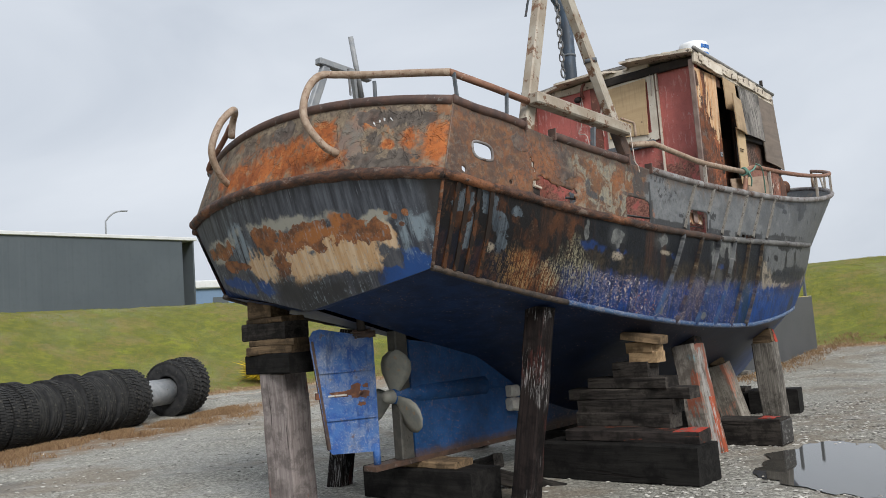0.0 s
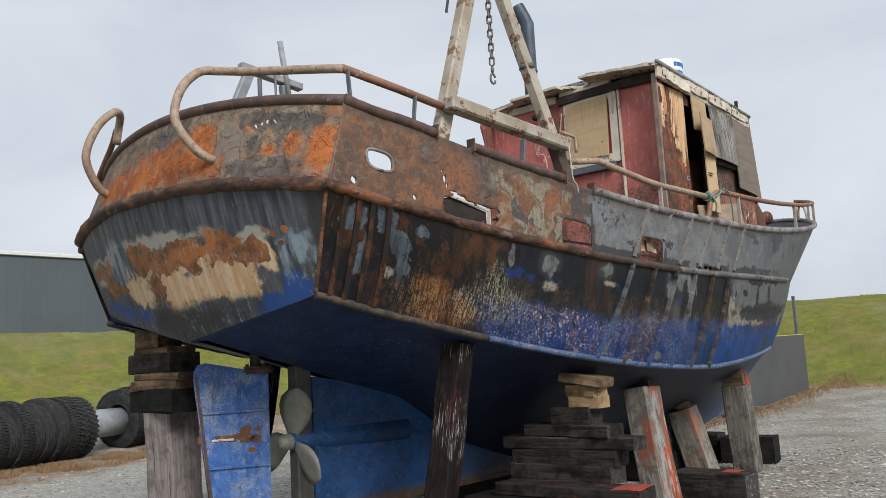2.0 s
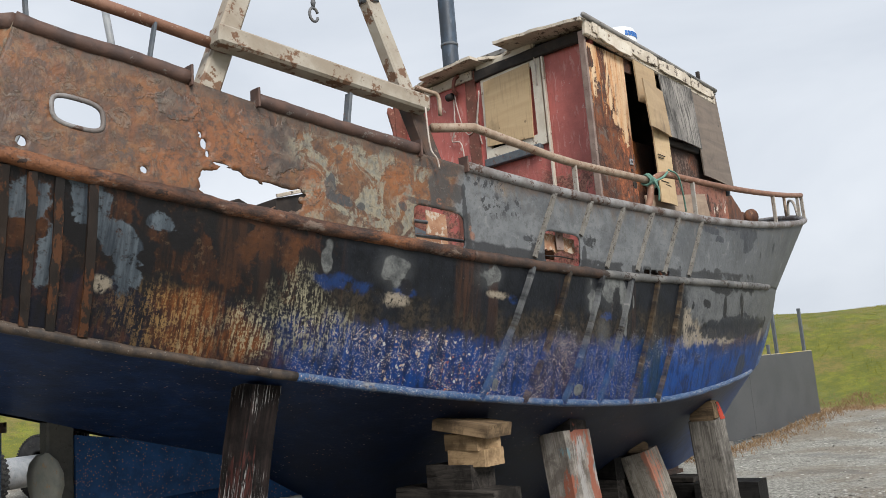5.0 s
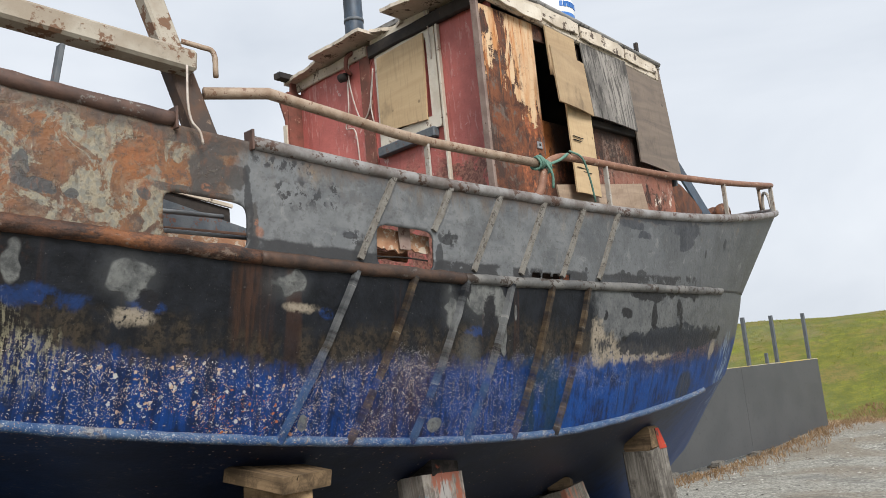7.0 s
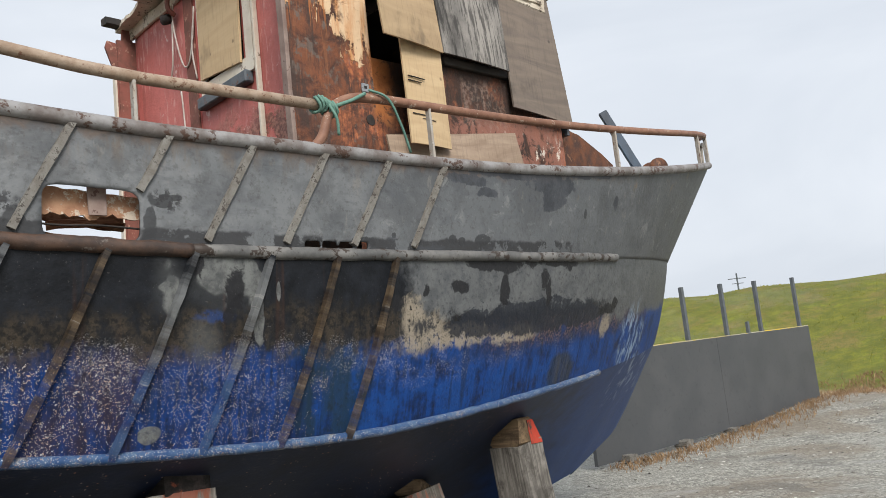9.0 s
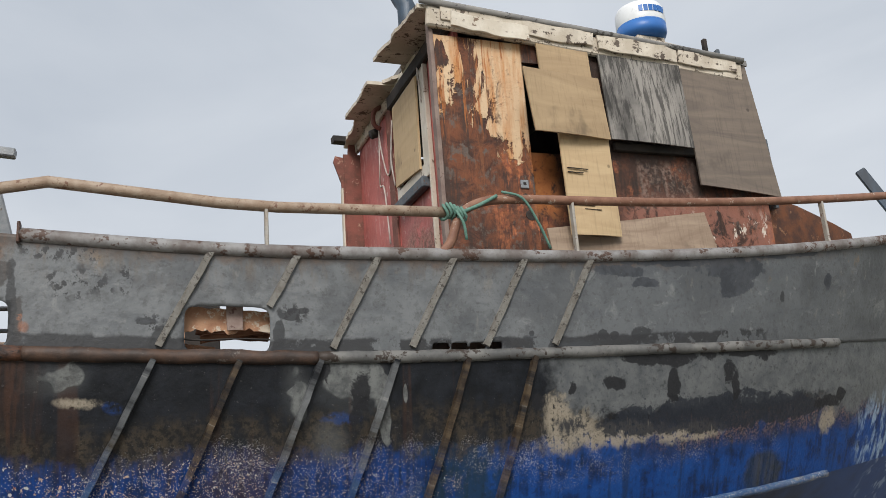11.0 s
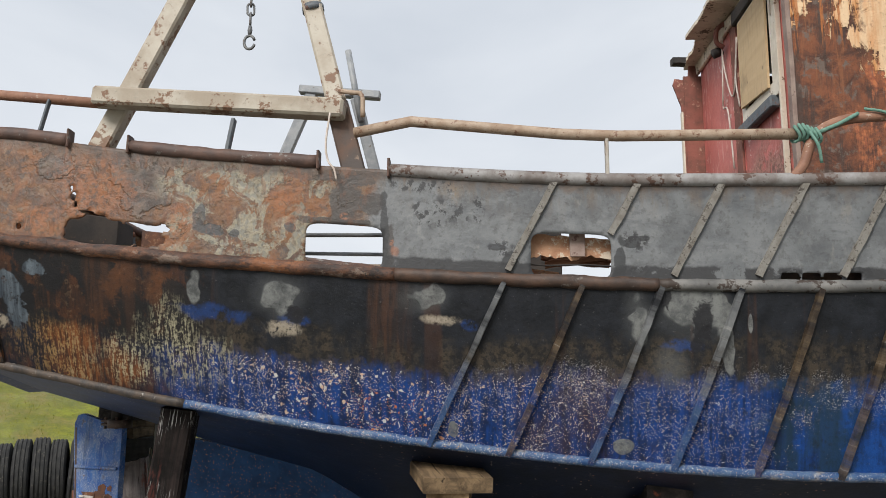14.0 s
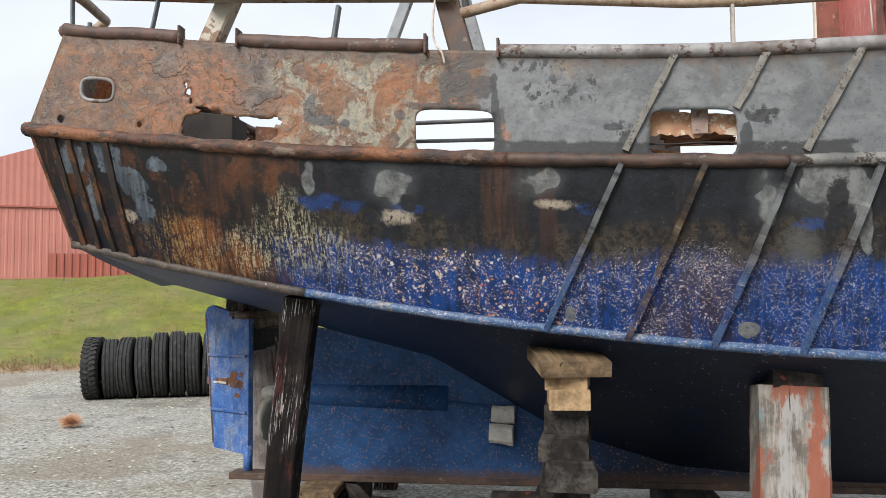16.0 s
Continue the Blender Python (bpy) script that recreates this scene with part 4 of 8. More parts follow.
M_BEAMDARK = timber("beam_tarred", (0.022, 0.021, 0.019), (0.0085, 0.008, 0.0078), None, 1)
M_BEAMRED = timber("beam_red", (0.055, 0.045, 0.040), (0.018, 0.016, 0.015), ((0.20, 0.055, 0.028),), 1, 0.25)
M_PROPRED = timber("prop_red_paint", (0.30, 0.20, 0.15), (0.12, 0.07, 0.05), ((0.34, 0.070, 0.030), (0.36, 0.33, 0.30)), 2, 0.45)
M_POSTPALE = timber("post_pale", (0.42, 0.37, 0.35), (0.20, 0.17, 0.16), ((0.30, 0.105, 0.07),), 2, -0.25)
M_WOODMID = timber("post_weathered", (0.27, 0.25, 0.22), (0.085, 0.077, 0.067), None, 2)
M_WEDGE = timber("wedge_red", (0.20, 0.16, 0.13), (0.07, 0.055, 0.045), ((0.46, 0.050, 0.026),), 2, 1.5)
M_SPLINT = timber("splintered_wood", (0.46, 0.27, 0.16), (0.17, 0.075, 0.045), ((0.16, 0.055, 0.035),), 0, 0.2)
M_FRESH = timber("block_pale", (0.38, 0.265, 0.15), (0.235, 0.155, 0.085), None, 1)
M_PAINTRED = plain_worn("marking_red", (0.42, 0.045, 0.025), (0.30, 0.045, 0.03), (0.13, 0.10, 0.085), 9.0, 0.6, 0.55)
M_TYRE = plain_worn("tyre_rubber", (0.015, 0.0155, 0.017), (0.031, 0.0315, 0.032), (0.058, 0.054, 0.048), 7.0, 0.8, 0.2, 0.2, spec=0.25)
M_PANEL = plain_worn("panel_charcoal", (0.060, 0.063, 0.067), (0.072, 0.074, 0.077), (0.11, 0.11, 0.11), 2.0, 0.55, -0.2, 0.1)
M_YELLOW = plain_worn("edge_yellow", (0.36, 0.34, 0.28), (0.42, 0.34, 0.16), (0.66, 0.46, 0.04), 1.1, 0.6, 0.5)
M_FENCEPOST = plain_worn("fence_post_steel", (0.075, 0.085, 0.095), (0.10, 0.11, 0.115), None, 8.0, 0.6)
M_ROPE = plain_worn("green_rope", (0.09, 0.19, 0.15), (0.14, 0.25, 0.20), None, 60.0, 0.9)
M_CABLE = plain_worn("white_cable", (0.52, 0.47, 0.42), (0.40, 0.33, 0.28), None, 20.0, 0.6)
M_RADARW = plain_worn("radar_white", (0.74, 0.75, 0.75), (0.66, 0.67, 0.67), None, 3.0, 0.35, bump=0.05)
M_RADARB = plain_worn("radar_blue", (0.03, 0.13, 0.40), (0.04, 0.15, 0.42), None, 3.0, 0.4, bump=0.05)
M_SCAB = plain_worn("scabbed_rust", (0.30, 0.150, 0.085), (0.41, 0.235, 0.140), (0.50, 0.42, 0.33), 9.0, 0.8, 0.45)
M_FLECK = plain_worn("white_flecks", (0.10, 0.10, 0.098), (0.20, 0.195, 0.185), (0.030, 0.028, 0.026), 9.0, 0.6, 0.9)


# ---- mesh tools ----
def mesh_of(name, bm, material, smooth=False):
    me = bpy.data.meshes.new(name)
    bm.normal_update()
    bm.to_mesh(me)
    bm.free()
    me.materials.append(material)
    if smooth:
        me.shade_smooth()
    return me


def part(name, bm, material, parent, label="", smooth=False):
    ob = new(name, mesh_of(name, bm, material, smooth))
    ob.parent = parent
    if label:
        tagged(ob, label)
    return ob


def thing(name, m, label, category, group="", kind=""):
    e = new(name)
    e.empty_display_size = 0.2
    e.matrix_world = m
    return tagged(e, label, category, group, kind)


def solid(name, bm, material, m, label, category, group="", kind="", smooth=False):
    ob = new(name, mesh_of(name, bm, material, smooth))
    ob.matrix_world = m
    return tagged(ob, label, category, group, kind)


def add_box(bm, x0, x1, y0, y1, z0, z1, bevel=0.0, m=None):
    made = bmesh.ops.create_cube(bm, size=1.0)["verts"]
    bmesh.ops.scale(bm, vec=(x1 - x0, y1 - y0, z1 - z0), verts=made)
    bmesh.ops.translate(bm, vec=((x0 + x1) / 2, (y0 + y1) / 2, (z0 + z1) / 2), verts=made)
    if bevel:
        edges = list({e for v in made for e in v.link_edges})
        done = bmesh.ops.bevel(bm, geom=edges, offset=bevel, segments=1, affect="EDGES")
        made = list({v for f in done["faces"] for v in f.verts} | {v for v in made if v.is_valid})
    if m is not None:
        bmesh.ops.transform(bm, matrix=m, verts=made)
    return made


def box(x0, x1, y0, y1, z0, z1, bevel=0.0, m=None):
    bm = bmesh.new()
    add_box(bm, x0, x1, y0, y1, z0, z1, bevel, m)
    return bm


def rough_box(x0, x1, y0, y1, z0, z1, seed=0, wear=0.012, cuts=4, bevel=0.012):
    """A hewn timber: bevelled, cut along its length, its faces uneven."""
    bm = bmesh.new()
    size = (x1 - x0, y1 - y0, z1 - z0)
    long = size.index(max(size))
    n = max(3, cuts)
    ring = []
    b = bevel
    others = [k for k in range(3) if k != long]
    lo, hi = (x0, y0, z0), (x1, y1, z1)
    a, c = others
    prof = [(lo[a] + b, lo[c]), (hi[a] - b, lo[c]), (hi[a], lo[c] + b), (hi[a], hi[c] - b), (hi[a] - b, hi[c]), (lo[a] + b, hi[c]), (lo[a], hi[c] - b), (lo[a], lo[c] + b)]
    for i in range(n + 1):
        t = lo[long] + (hi[long] - lo[long]) * i / n
        row = []
        for p, q in prof:
            co = [0.0, 0.0, 0.0]
            co[long], co[a], co[c] = t, p, q
            d = noise.noise_vector(Vector((co[0] * 2.3 + seed * 7.1, co[1] * 2.3, co[2] * 2.3 + seed * 3.3))) * wear
            d2 = noise.noise_vector(Vector((co[0] * 9.0 + seed, co[1] * 9.0, co[2] * 9.0))) * wear * 0.5
            row.append(bm.verts.new(Vector(co) + d + d2))
        ring.append(row)
    for r0, r1 in zip(ring, ring[1:]):
        for k in range(8):
            bm.faces.new((r0[k], r0[(k + 1) % 8], r1[(k + 1) % 8], r1[k]))
    bm.faces.new(ring[0][::-1])
    bm.faces.new(ring[-1])
    bmesh.ops.recalc_face_normals(bm, faces=bm.faces)
    return bm


def add_tube(bm, pts, radius, sides=10, caps=True, closed=False):
    """A tube along points, with a frame carried along it; radius may be a list."""
    pts = [Vector(p) for p in pts]
    n = len(pts)
    rings = []
    up = None
    for i, p in enumerate(pts):
        a = pts[(i - 1) % n] if closed or i > 0 else p
        b = pts[(i + 1) % n] if closed or i < n - 1 else p
        d = (b - a).normalized()
        if up is None:
            up = Vector((0, 0, 1)) if abs(d.z) < 0.9 else Vector((1, 0, 0))
        side = d.cross(up).normalized()
        up = side.cross(d).normalized()
        r = radius[i] if isinstance(radius, (list, tuple)) else radius
        rings.append([bm.verts.new(p + (side * math.cos(k * math.tau / sides) + up * math.sin(k * math.tau / sides)) * r) for k in range(sides)])
    pairs = list(zip(rings, rings[1:])) + ([(rings[-1], rings[0])] if closed else [])
    for r0, r1 in pairs:
        for k in range(sides):
            bm.faces.new((r0[k], r0[(k + 1) % sides], r1[(k + 1) % sides], r1[k]))
    if caps and not closed:
        bm.faces.new(rings[0][::-1])
        bm.faces.new(rings[-1])
    return rings


def tube(pts, radius, sides=10, caps=True, closed=False):
    bm = bmesh.new()
    add_tube(bm, pts, radius, sides, caps, closed)
    bmesh.ops.recalc_face_normals(bm, faces=bm.faces)
    return bm


def curve_through(pts, steps=6):
    """Catmull-Rom points through a few control points."""
    p = [Vector(q) for q in pts]
    p = [p[0] * 2 - p[1]] + p + [p[-1] * 2 - p[-2]]
    out = []
    for i in range(1, len(p) - 2):
        for k in range(steps):
            t = k / steps
            a, b, c, d = p[i - 1], p[i], p[i + 1], p[i + 2]
            out.append(0.5 * ((2 * b) + (c - a) * t + (2 * a - 5 * b + 4 * c - d) * t * t + (3 * b - a - 3 * c + d) * t ** 3))
    out.append(p[-2])
    return out


def beam_between(a, b, w, h, bevel=0.008, up=(0, 0, 1)):
    """A bar of rectangular section between two points: w across, h along up."""
    a, b = Vector(a), Vector(b)
    d = (b - a).normalized()
    side = d.cross(Vector(up)).normalized()
    u = side.cross(d).normalized()
    m = Matrix.Identity(4)
    for k in range(3):
        m[k][0], m[k][1], m[k][2], m[k][3] = d[k], side[k], u[k], a[k]
    return box(0, (b - a).length, -w / 2, w / 2, -h / 2, h / 2, bevel, m)


def lathe(profile, n=24, axis="z"):
    """A body of turning: profile of (radius, height)."""
    bm = bmesh.new()
    rings = []
    for r, h in profile:
        row = []
        for k in range(n):
            a = k * math.tau / n
            c, s_ = math.cos(a) * r, math.sin(a) * r
            row.append(bm.verts.new((c, s_, h) if axis == "z" else (h, c, s_)))
        rings.append(row)
    for r0, r1 in zip(rings, rings[1:]):
        for k in range(n):
            bm.faces.new((r0[k], r0[(k + 1) % n], r1[(k + 1) % n], r1[k]))
    bmesh.ops.recalc_face_normals(bm, faces=bm.faces)
    return bm


def lerp_list(table, x):
    for (x0, y0), (x1, y1) in zip(table, table[1:]):
        if x <= x1:
            t = max(0.0, (x - x0) / (x1 - x0))
            return y0 + (y1 - y0) * t
    return table[-1][1]


def smooth01(t):
    t = min(1.0, max(0.0, t))
    return t * t * (3 - 2 * t)


# ---- ground: gravel yard with a grass bank round it ----
FOOT = [(-180, 15.0), (-150, 14.5), (-130, 15.0), (20, 30.0), (40, 30.0), (67, 28.0), (85, 28.0), (105, 26.5), (125, 21.0), (150, 16.5), (180, 15.0)]
BANK = [(-180, 2.15), (-150, 1.5), (-120, 0.0), (10, 0.0), (35, 2.5), (60, 2.75), (75, 2.95), (100, 3.05), (125, 2.95), (160, 2.25), (180, 2.15)]


def ground_z(x, y):
    az = math.degrees(math.atan2(y, x))
    r = math.hypot(x, y)
    foot = lerp_list(FOOT, az) + 0.7 * noise.noise(Vector((x * 0.12, y * 0.12, 0)))
    bank = lerp_list(BANK, az)
    rise = 0.3 * smooth01((r - 0.78 * foot) / (0.22 * foot)) * min(1.0, bank)
    t = (r - foot) / 9.0
    z = rise + bank * (0.35 * min(1.0, max(0.0, t)) + 0.65 * smooth01(t))
    if t > 0:
        z += 0.10 * min(1.0, t * 3) * noise.noise(Vector((x * 0.5, y * 0.5, 3)))
    else:
        z += 0.012 * noise.noise(Vector((x * 0.9, y * 0.9, 7))) * smooth01((math.hypot(x - 2, y - 10) - 1) / 3)
    return z, t


def ground_material():
    m = Mat("ground_gravel_grass")
    p = m.obj()
    big, mid, fine = m.noise(0.35, 4, 0.55, p), m.noise(2.2, 5, 0.6, p), m.noise(38.0, 4, 0.7, p)
    stone_d, stone_c = m.cells(26.0, p)
    tiny_d, tiny_c = m.cells(75.0, p)
    tone = m.sep(stone_c)[0]
    gravel = m.mix(m.step(tone, 0.15, 0.85), (0.120, 0.116, 0.099), (0.40, 0.39, 0.34))
    gravel = m.mix(m.mul(m.step(stone_d, 0.44, 0.66), 0.5), gravel, (0.085, 0.077, 0.066))
    gravel = m.mix(0.38, gravel, m.mix(m.sep(tiny_c)[1], (0.070, 0.068, 0.057), (0.54, 0.525, 0.455)))
    gravel = m.mix(m.mul(m.step(m.noise(0.32, 5, 0.6, p), 0.50, 0.60), 0.6), gravel, (0.17, 0.135, 0.095))
    gravel = m.mix(m.mul(m.step(m.noise(0.75, 6, 0.66, p), 0.55, 0.64), 0.5), gravel, (0.105, 0.10, 0.09))
    gravel = m.mix(m.mul(m.step(m.noise(0.6, 5, 0.6, m.scaled(p, 1, 1.7, 1)), 0.58, 0.68), 0.5), gravel, (0.33, 0.325, 0.31))
    f = m.sep(m.uv())[0]  # 0 in the yard, 1 up on the bank
    f1 = m.wob(m.wob(f, 0.30, mid), 0.16, fine)
    straw = m.mix(m.step(m.noise(7.0, 5, 0.7, p), 0.4, 0.6), (0.16, 0.095, 0.05), (0.33, 0.235, 0.13))
    lawn = m.noise(1.0, 6, 0.68, m.scaled(p, 0.9, 0.9, 2.0))
    grass = m.mix(m.step(mid, 0.3, 0.7), (0.092, 0.102, 0.010), (0.172, 0.168, 0.020))
    grass = m.mix(m.step(lawn, 0.50, 0.64), grass, (0.185, 0.198, 0.016))
    grass = m.mix(m.mul(m.step(m.noise(0.9, 6, 0.68, p), 0.47, 0.60), 0.75), grass, (0.190, 0.140, 0.046))
    blade = m.noise(1.0, 4, 0.75, m.scaled(p, 30, 30, 14))
    grass = m.mix(m.mul(m.step(m.noise(5.0, 6, 0.75, p), 0.44, 0.60), 0.65), grass, (0.088, 0.104, 0.018))
    grass = m.mix(m.mul(m.step(blade, 0.45, 0.62), 0.5), grass, (0.070, 0.085, 0.018))
    # strip of dead grass beside the tyres
    gx, gy, gz = m.sep(p)
    off = m.add(m.add(m.mul(gx, 0.942), m.mul(gy, -0.337)), 12.61)
    strip = m.mul(m.band(m.wob(m.wob(off, 1.6, mid), 0.8, fine), -0.6, -0.2, 1.2, 2.2), m.band(gy, 9.5, 12.0, 27.0, 30.0), m.step(m.noise(3.0, 5, 0.7, p), 0.36, 0.52))
    gravel = m.mix(m.mul(strip, 0.85), gravel, m.mix(fine, (0.13, 0.080, 0.045), (0.26, 0.175, 0.10)))
    col = m.mix(m.step(f1, 0.36, 0.46), gravel, straw)
    col = m.mix(m.step(f1, 0.51, 0.60), col, grass)
    h = m.add(m.mul(stone_d, -0.8), m.add(m.mul(fine, 0.4), m.mul(mid, 0.3)))
    wet = m.step(big, 0.40, 0.56)
    rough = m.add(0.5, m.mul(wet, 0.35))
    return m.done(col, rough, 0.0, h, 0.6, 0.02, 0.35)


M_GROUND = ground_material()


def build_ground():
    bm = bmesh.new()
    uvl = bm.loops.layers.uv.new("UVMap")
    radii = [0.0] + [0.6 * 1.0 * k for k in range(1, 20)] + [12 + 0.55 * k for k in range(0, 60)] + [46, 50, 56, 64, 75, 90, 120, 170, 260, 420, 800, 1600, 3000]
    n = 180
    rows, val = [], {}
    for r in radii:
        row = []
        for k in range(n if r else 1):
            a = -math.pi + k * math.tau / n
            x, y = r * math.cos(a), r * math.sin(a)
            z, t = ground_z(x, y)
            if r > 60:
                z = max(-2.0, z - (r - 60) * 0.01)
            v = bm.verts.new((x, y, z))
            bank = lerp_list(BANK, math.degrees(a))
            val[v] = min(1.0, max(0.0, 0.5 + t * 1.6)) if bank > 0.3 else (0.0 if r < 26 else 0.8)
            row.append(v)
        rows.append(row)
    for k in range(n):
        bm.faces.new((rows[0][0], rows[1][k], rows[1][(k + 1) % n]))
    for r0, r1 in zip(rows[1:], rows[2:]):
        for k in range(n):
            bm.faces.new((r0[k], r1[k], r1[(k + 1) % n], r0[(k + 1) % n]))
    for fc in bm.faces:
        for lp in fc.loops:
            lp[uvl].uv = (val[lp.vert], 0.0)
    ob = new("ground", mesh_of("ground", bm, M_GROUND, True))
    tagged(ob, "grey gravel yard with a green grass bank round it", "ground", kind="structure")
    return ob


build_ground()



def bottom_paint():
    m = Mat("bottom_paint")
    x, y, z = m.sep(m.obj())
    mid, fine = m.noise(5.0, 5, 0.62), m.noise(36.0, 4, 0.65)
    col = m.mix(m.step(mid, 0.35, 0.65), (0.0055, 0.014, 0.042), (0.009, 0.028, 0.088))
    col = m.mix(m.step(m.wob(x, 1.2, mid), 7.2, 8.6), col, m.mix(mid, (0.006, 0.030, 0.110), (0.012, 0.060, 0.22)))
    # shade under the hull amidships, put into the colour as near-black
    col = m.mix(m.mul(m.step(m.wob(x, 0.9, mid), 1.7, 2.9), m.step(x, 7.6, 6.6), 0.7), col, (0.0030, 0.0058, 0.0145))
    speck = m.mul(m.step(m.noise(50.0, 3, 0.6, m.scaled(m.obj(), 0.35, 1, 1)), 0.60, 0.64), m.step(z, 1.0, 1.45), m.step(x, 7.0, 5.5))
    col = m.mix(m.mul(speck, m.step(mid, 0.48, 0.60), 0.45), col, (0.12, 0.10, 0.085))
    d, c = m.cells(52.0)
    c0, c1, c2 = m.sep(c)
    fl = m.mul(m.step(m.add(c0, m.mul(m.noise(1.8, 4, 0.6), 0.8)), 1.32, 1.36), m.step(d, 0.34, 0.24), m.step(x, 8.0, 6.0))
    col = m.mix(m.mul(fl, 0.9), col, m.mix(m.step(c1, 0.4, 0.6), (0.34, 0.27, 0.23), (0.30, 0.15, 0.09)))
    sm = m.mul(m.band(m.wob(x, 0.8, mid), 8.6, 8.9, 9.6, 10.0), m.step(m.noise(1.0, 3, 0.6, m.scaled(m.obj(), 11, 11, 1.8)), 0.54, 0.62), m.step(z, 1.1, 1.5))
    col = m.mix(m.mul(sm, 0.6), col, (0.34, 0.42, 0.52))
    return m.done(col, 0.5, 0.0, m.add(mid, m.mul(fine, 0.4)), 0.3, 0.01, 0.35)


M_BOTTOM = bottom_paint()
# ---- the boat's own frame: x ahead from the transom, y to port, z up ----
BOAT_AT = pose(-0.749, 7.889, 0, 0, 0, 53.58)
BOAT = thing("fishing_boat", BOAT_AT, "rusty steel fishing boat with flaking blue and grey paint on timbers", "boat")

STEM_CAP, STEM_RUB, STEM_CHINE = (11.43, 3.72), (11.03, 2.60), (10.82, 1.80)


def fullness(s, s0, end, p, q):
    return max(0.0, 1 - (max(0.0, s - s0) / (end - s0)) ** p) ** q


def cap_line(u):
    s = 0.21 + u * (STEM_CAP[0] - 0.21)
    b = (2.0 - 0.37 * (max(0.0, 6 - s) / 5.8) ** 2) * fullness(s, 6.0, STEM_CAP[0], 2.6, 0.45)
    z = 2.92 + (0.43 * ((5.5 - s) / 5.3) ** 3 if s < 5.5 else (STEM_CAP[1] - 2.92) * ((s - 5.5) / (STEM_CAP[0] - 5.5)) ** 2)
    z += 0.042 * smooth01((s - 0.25) / 0.6) * (1 - smooth01((s - 2.3) / 2.0))
    return s, max(b, 0.025), z


def rub_line(u):
    s = u * STEM_RUB[0]
    b = (1.93 - 0.27 * (max(0.0, 5.7 - s) / 5.7) ** 2) * fullness(s, 5.5, STEM_RUB[0], 2.3, 0.72)
    z = 2.36 + (0.39 * ((5.2 - s) / 5.2) ** 2 if s < 5.2 else (STEM_RUB[1] - 2.36) * ((s - 5.2) / (STEM_RUB[0] - 5.2)) ** 2)
    return s, max(b, 0.025), z


def chine_line(u):
    s = 0.12 + u * (STEM_CHINE[0] - 0.12)
    b = (1.73 - 0.36 * (max(0.0, 5.5 - s) / 5.4) ** 2) * fullness(s, 5.0, STEM_CHINE[0], 2.0, 0.72)
    z = 1.375 + (0.70 * ((5.5 - s) / 5.4) ** 1.8 if s < 5.5 else (STEM_CHINE[1] - 1.375) * ((s - 5.5) / (STEM_CHINE[0] - 5.5)) ** 1.35)
    return s, max(b, 0.025), z


CENTRE = [(0.15, 1.84), (0.9, 1.64), (1.5, 1.46), (2.2, 1.28), (2.6, 1.05), (3.1, 0.76), (3.9, 0.52), (5.0, 0.43), (8.5, 0.42), (9.2, 0.55), (9.94, 0.85), (10.40, 1.22), (10.72, 1.58), (10.82, 1.78)]


def centre_line(u):
    s = 0.15 + u * (STEM_CHINE[0] - 0.15)
    return s, 0.06 if s < 10.3 else 0.03, lerp_list(CENTRE, s)


def at_s(line, s):
    """The point of a line at s."""
    lo, hi = 0.0, 1.0
    for _ in range(30):
        mid_ = (lo + hi) / 2
        if line(mid_)[0] < s:
            lo = mid_
        else:
            hi = mid_
    return line(lo)


def side_point(s, v, low, high, bulge=0.0, side=1):
    """On the shell between two lines at s, v up from the lower; side 1 is starboard."""
    a, b = at_s(low, s), at_s(high, s)
    w = a[1] + (b[1] - a[1]) * v + bulge * 4 * v * (1 - v) * smooth01(s / 0.7)
    return Vector((s, -side * w, a[2] + (b[2] - a[2]) * v))


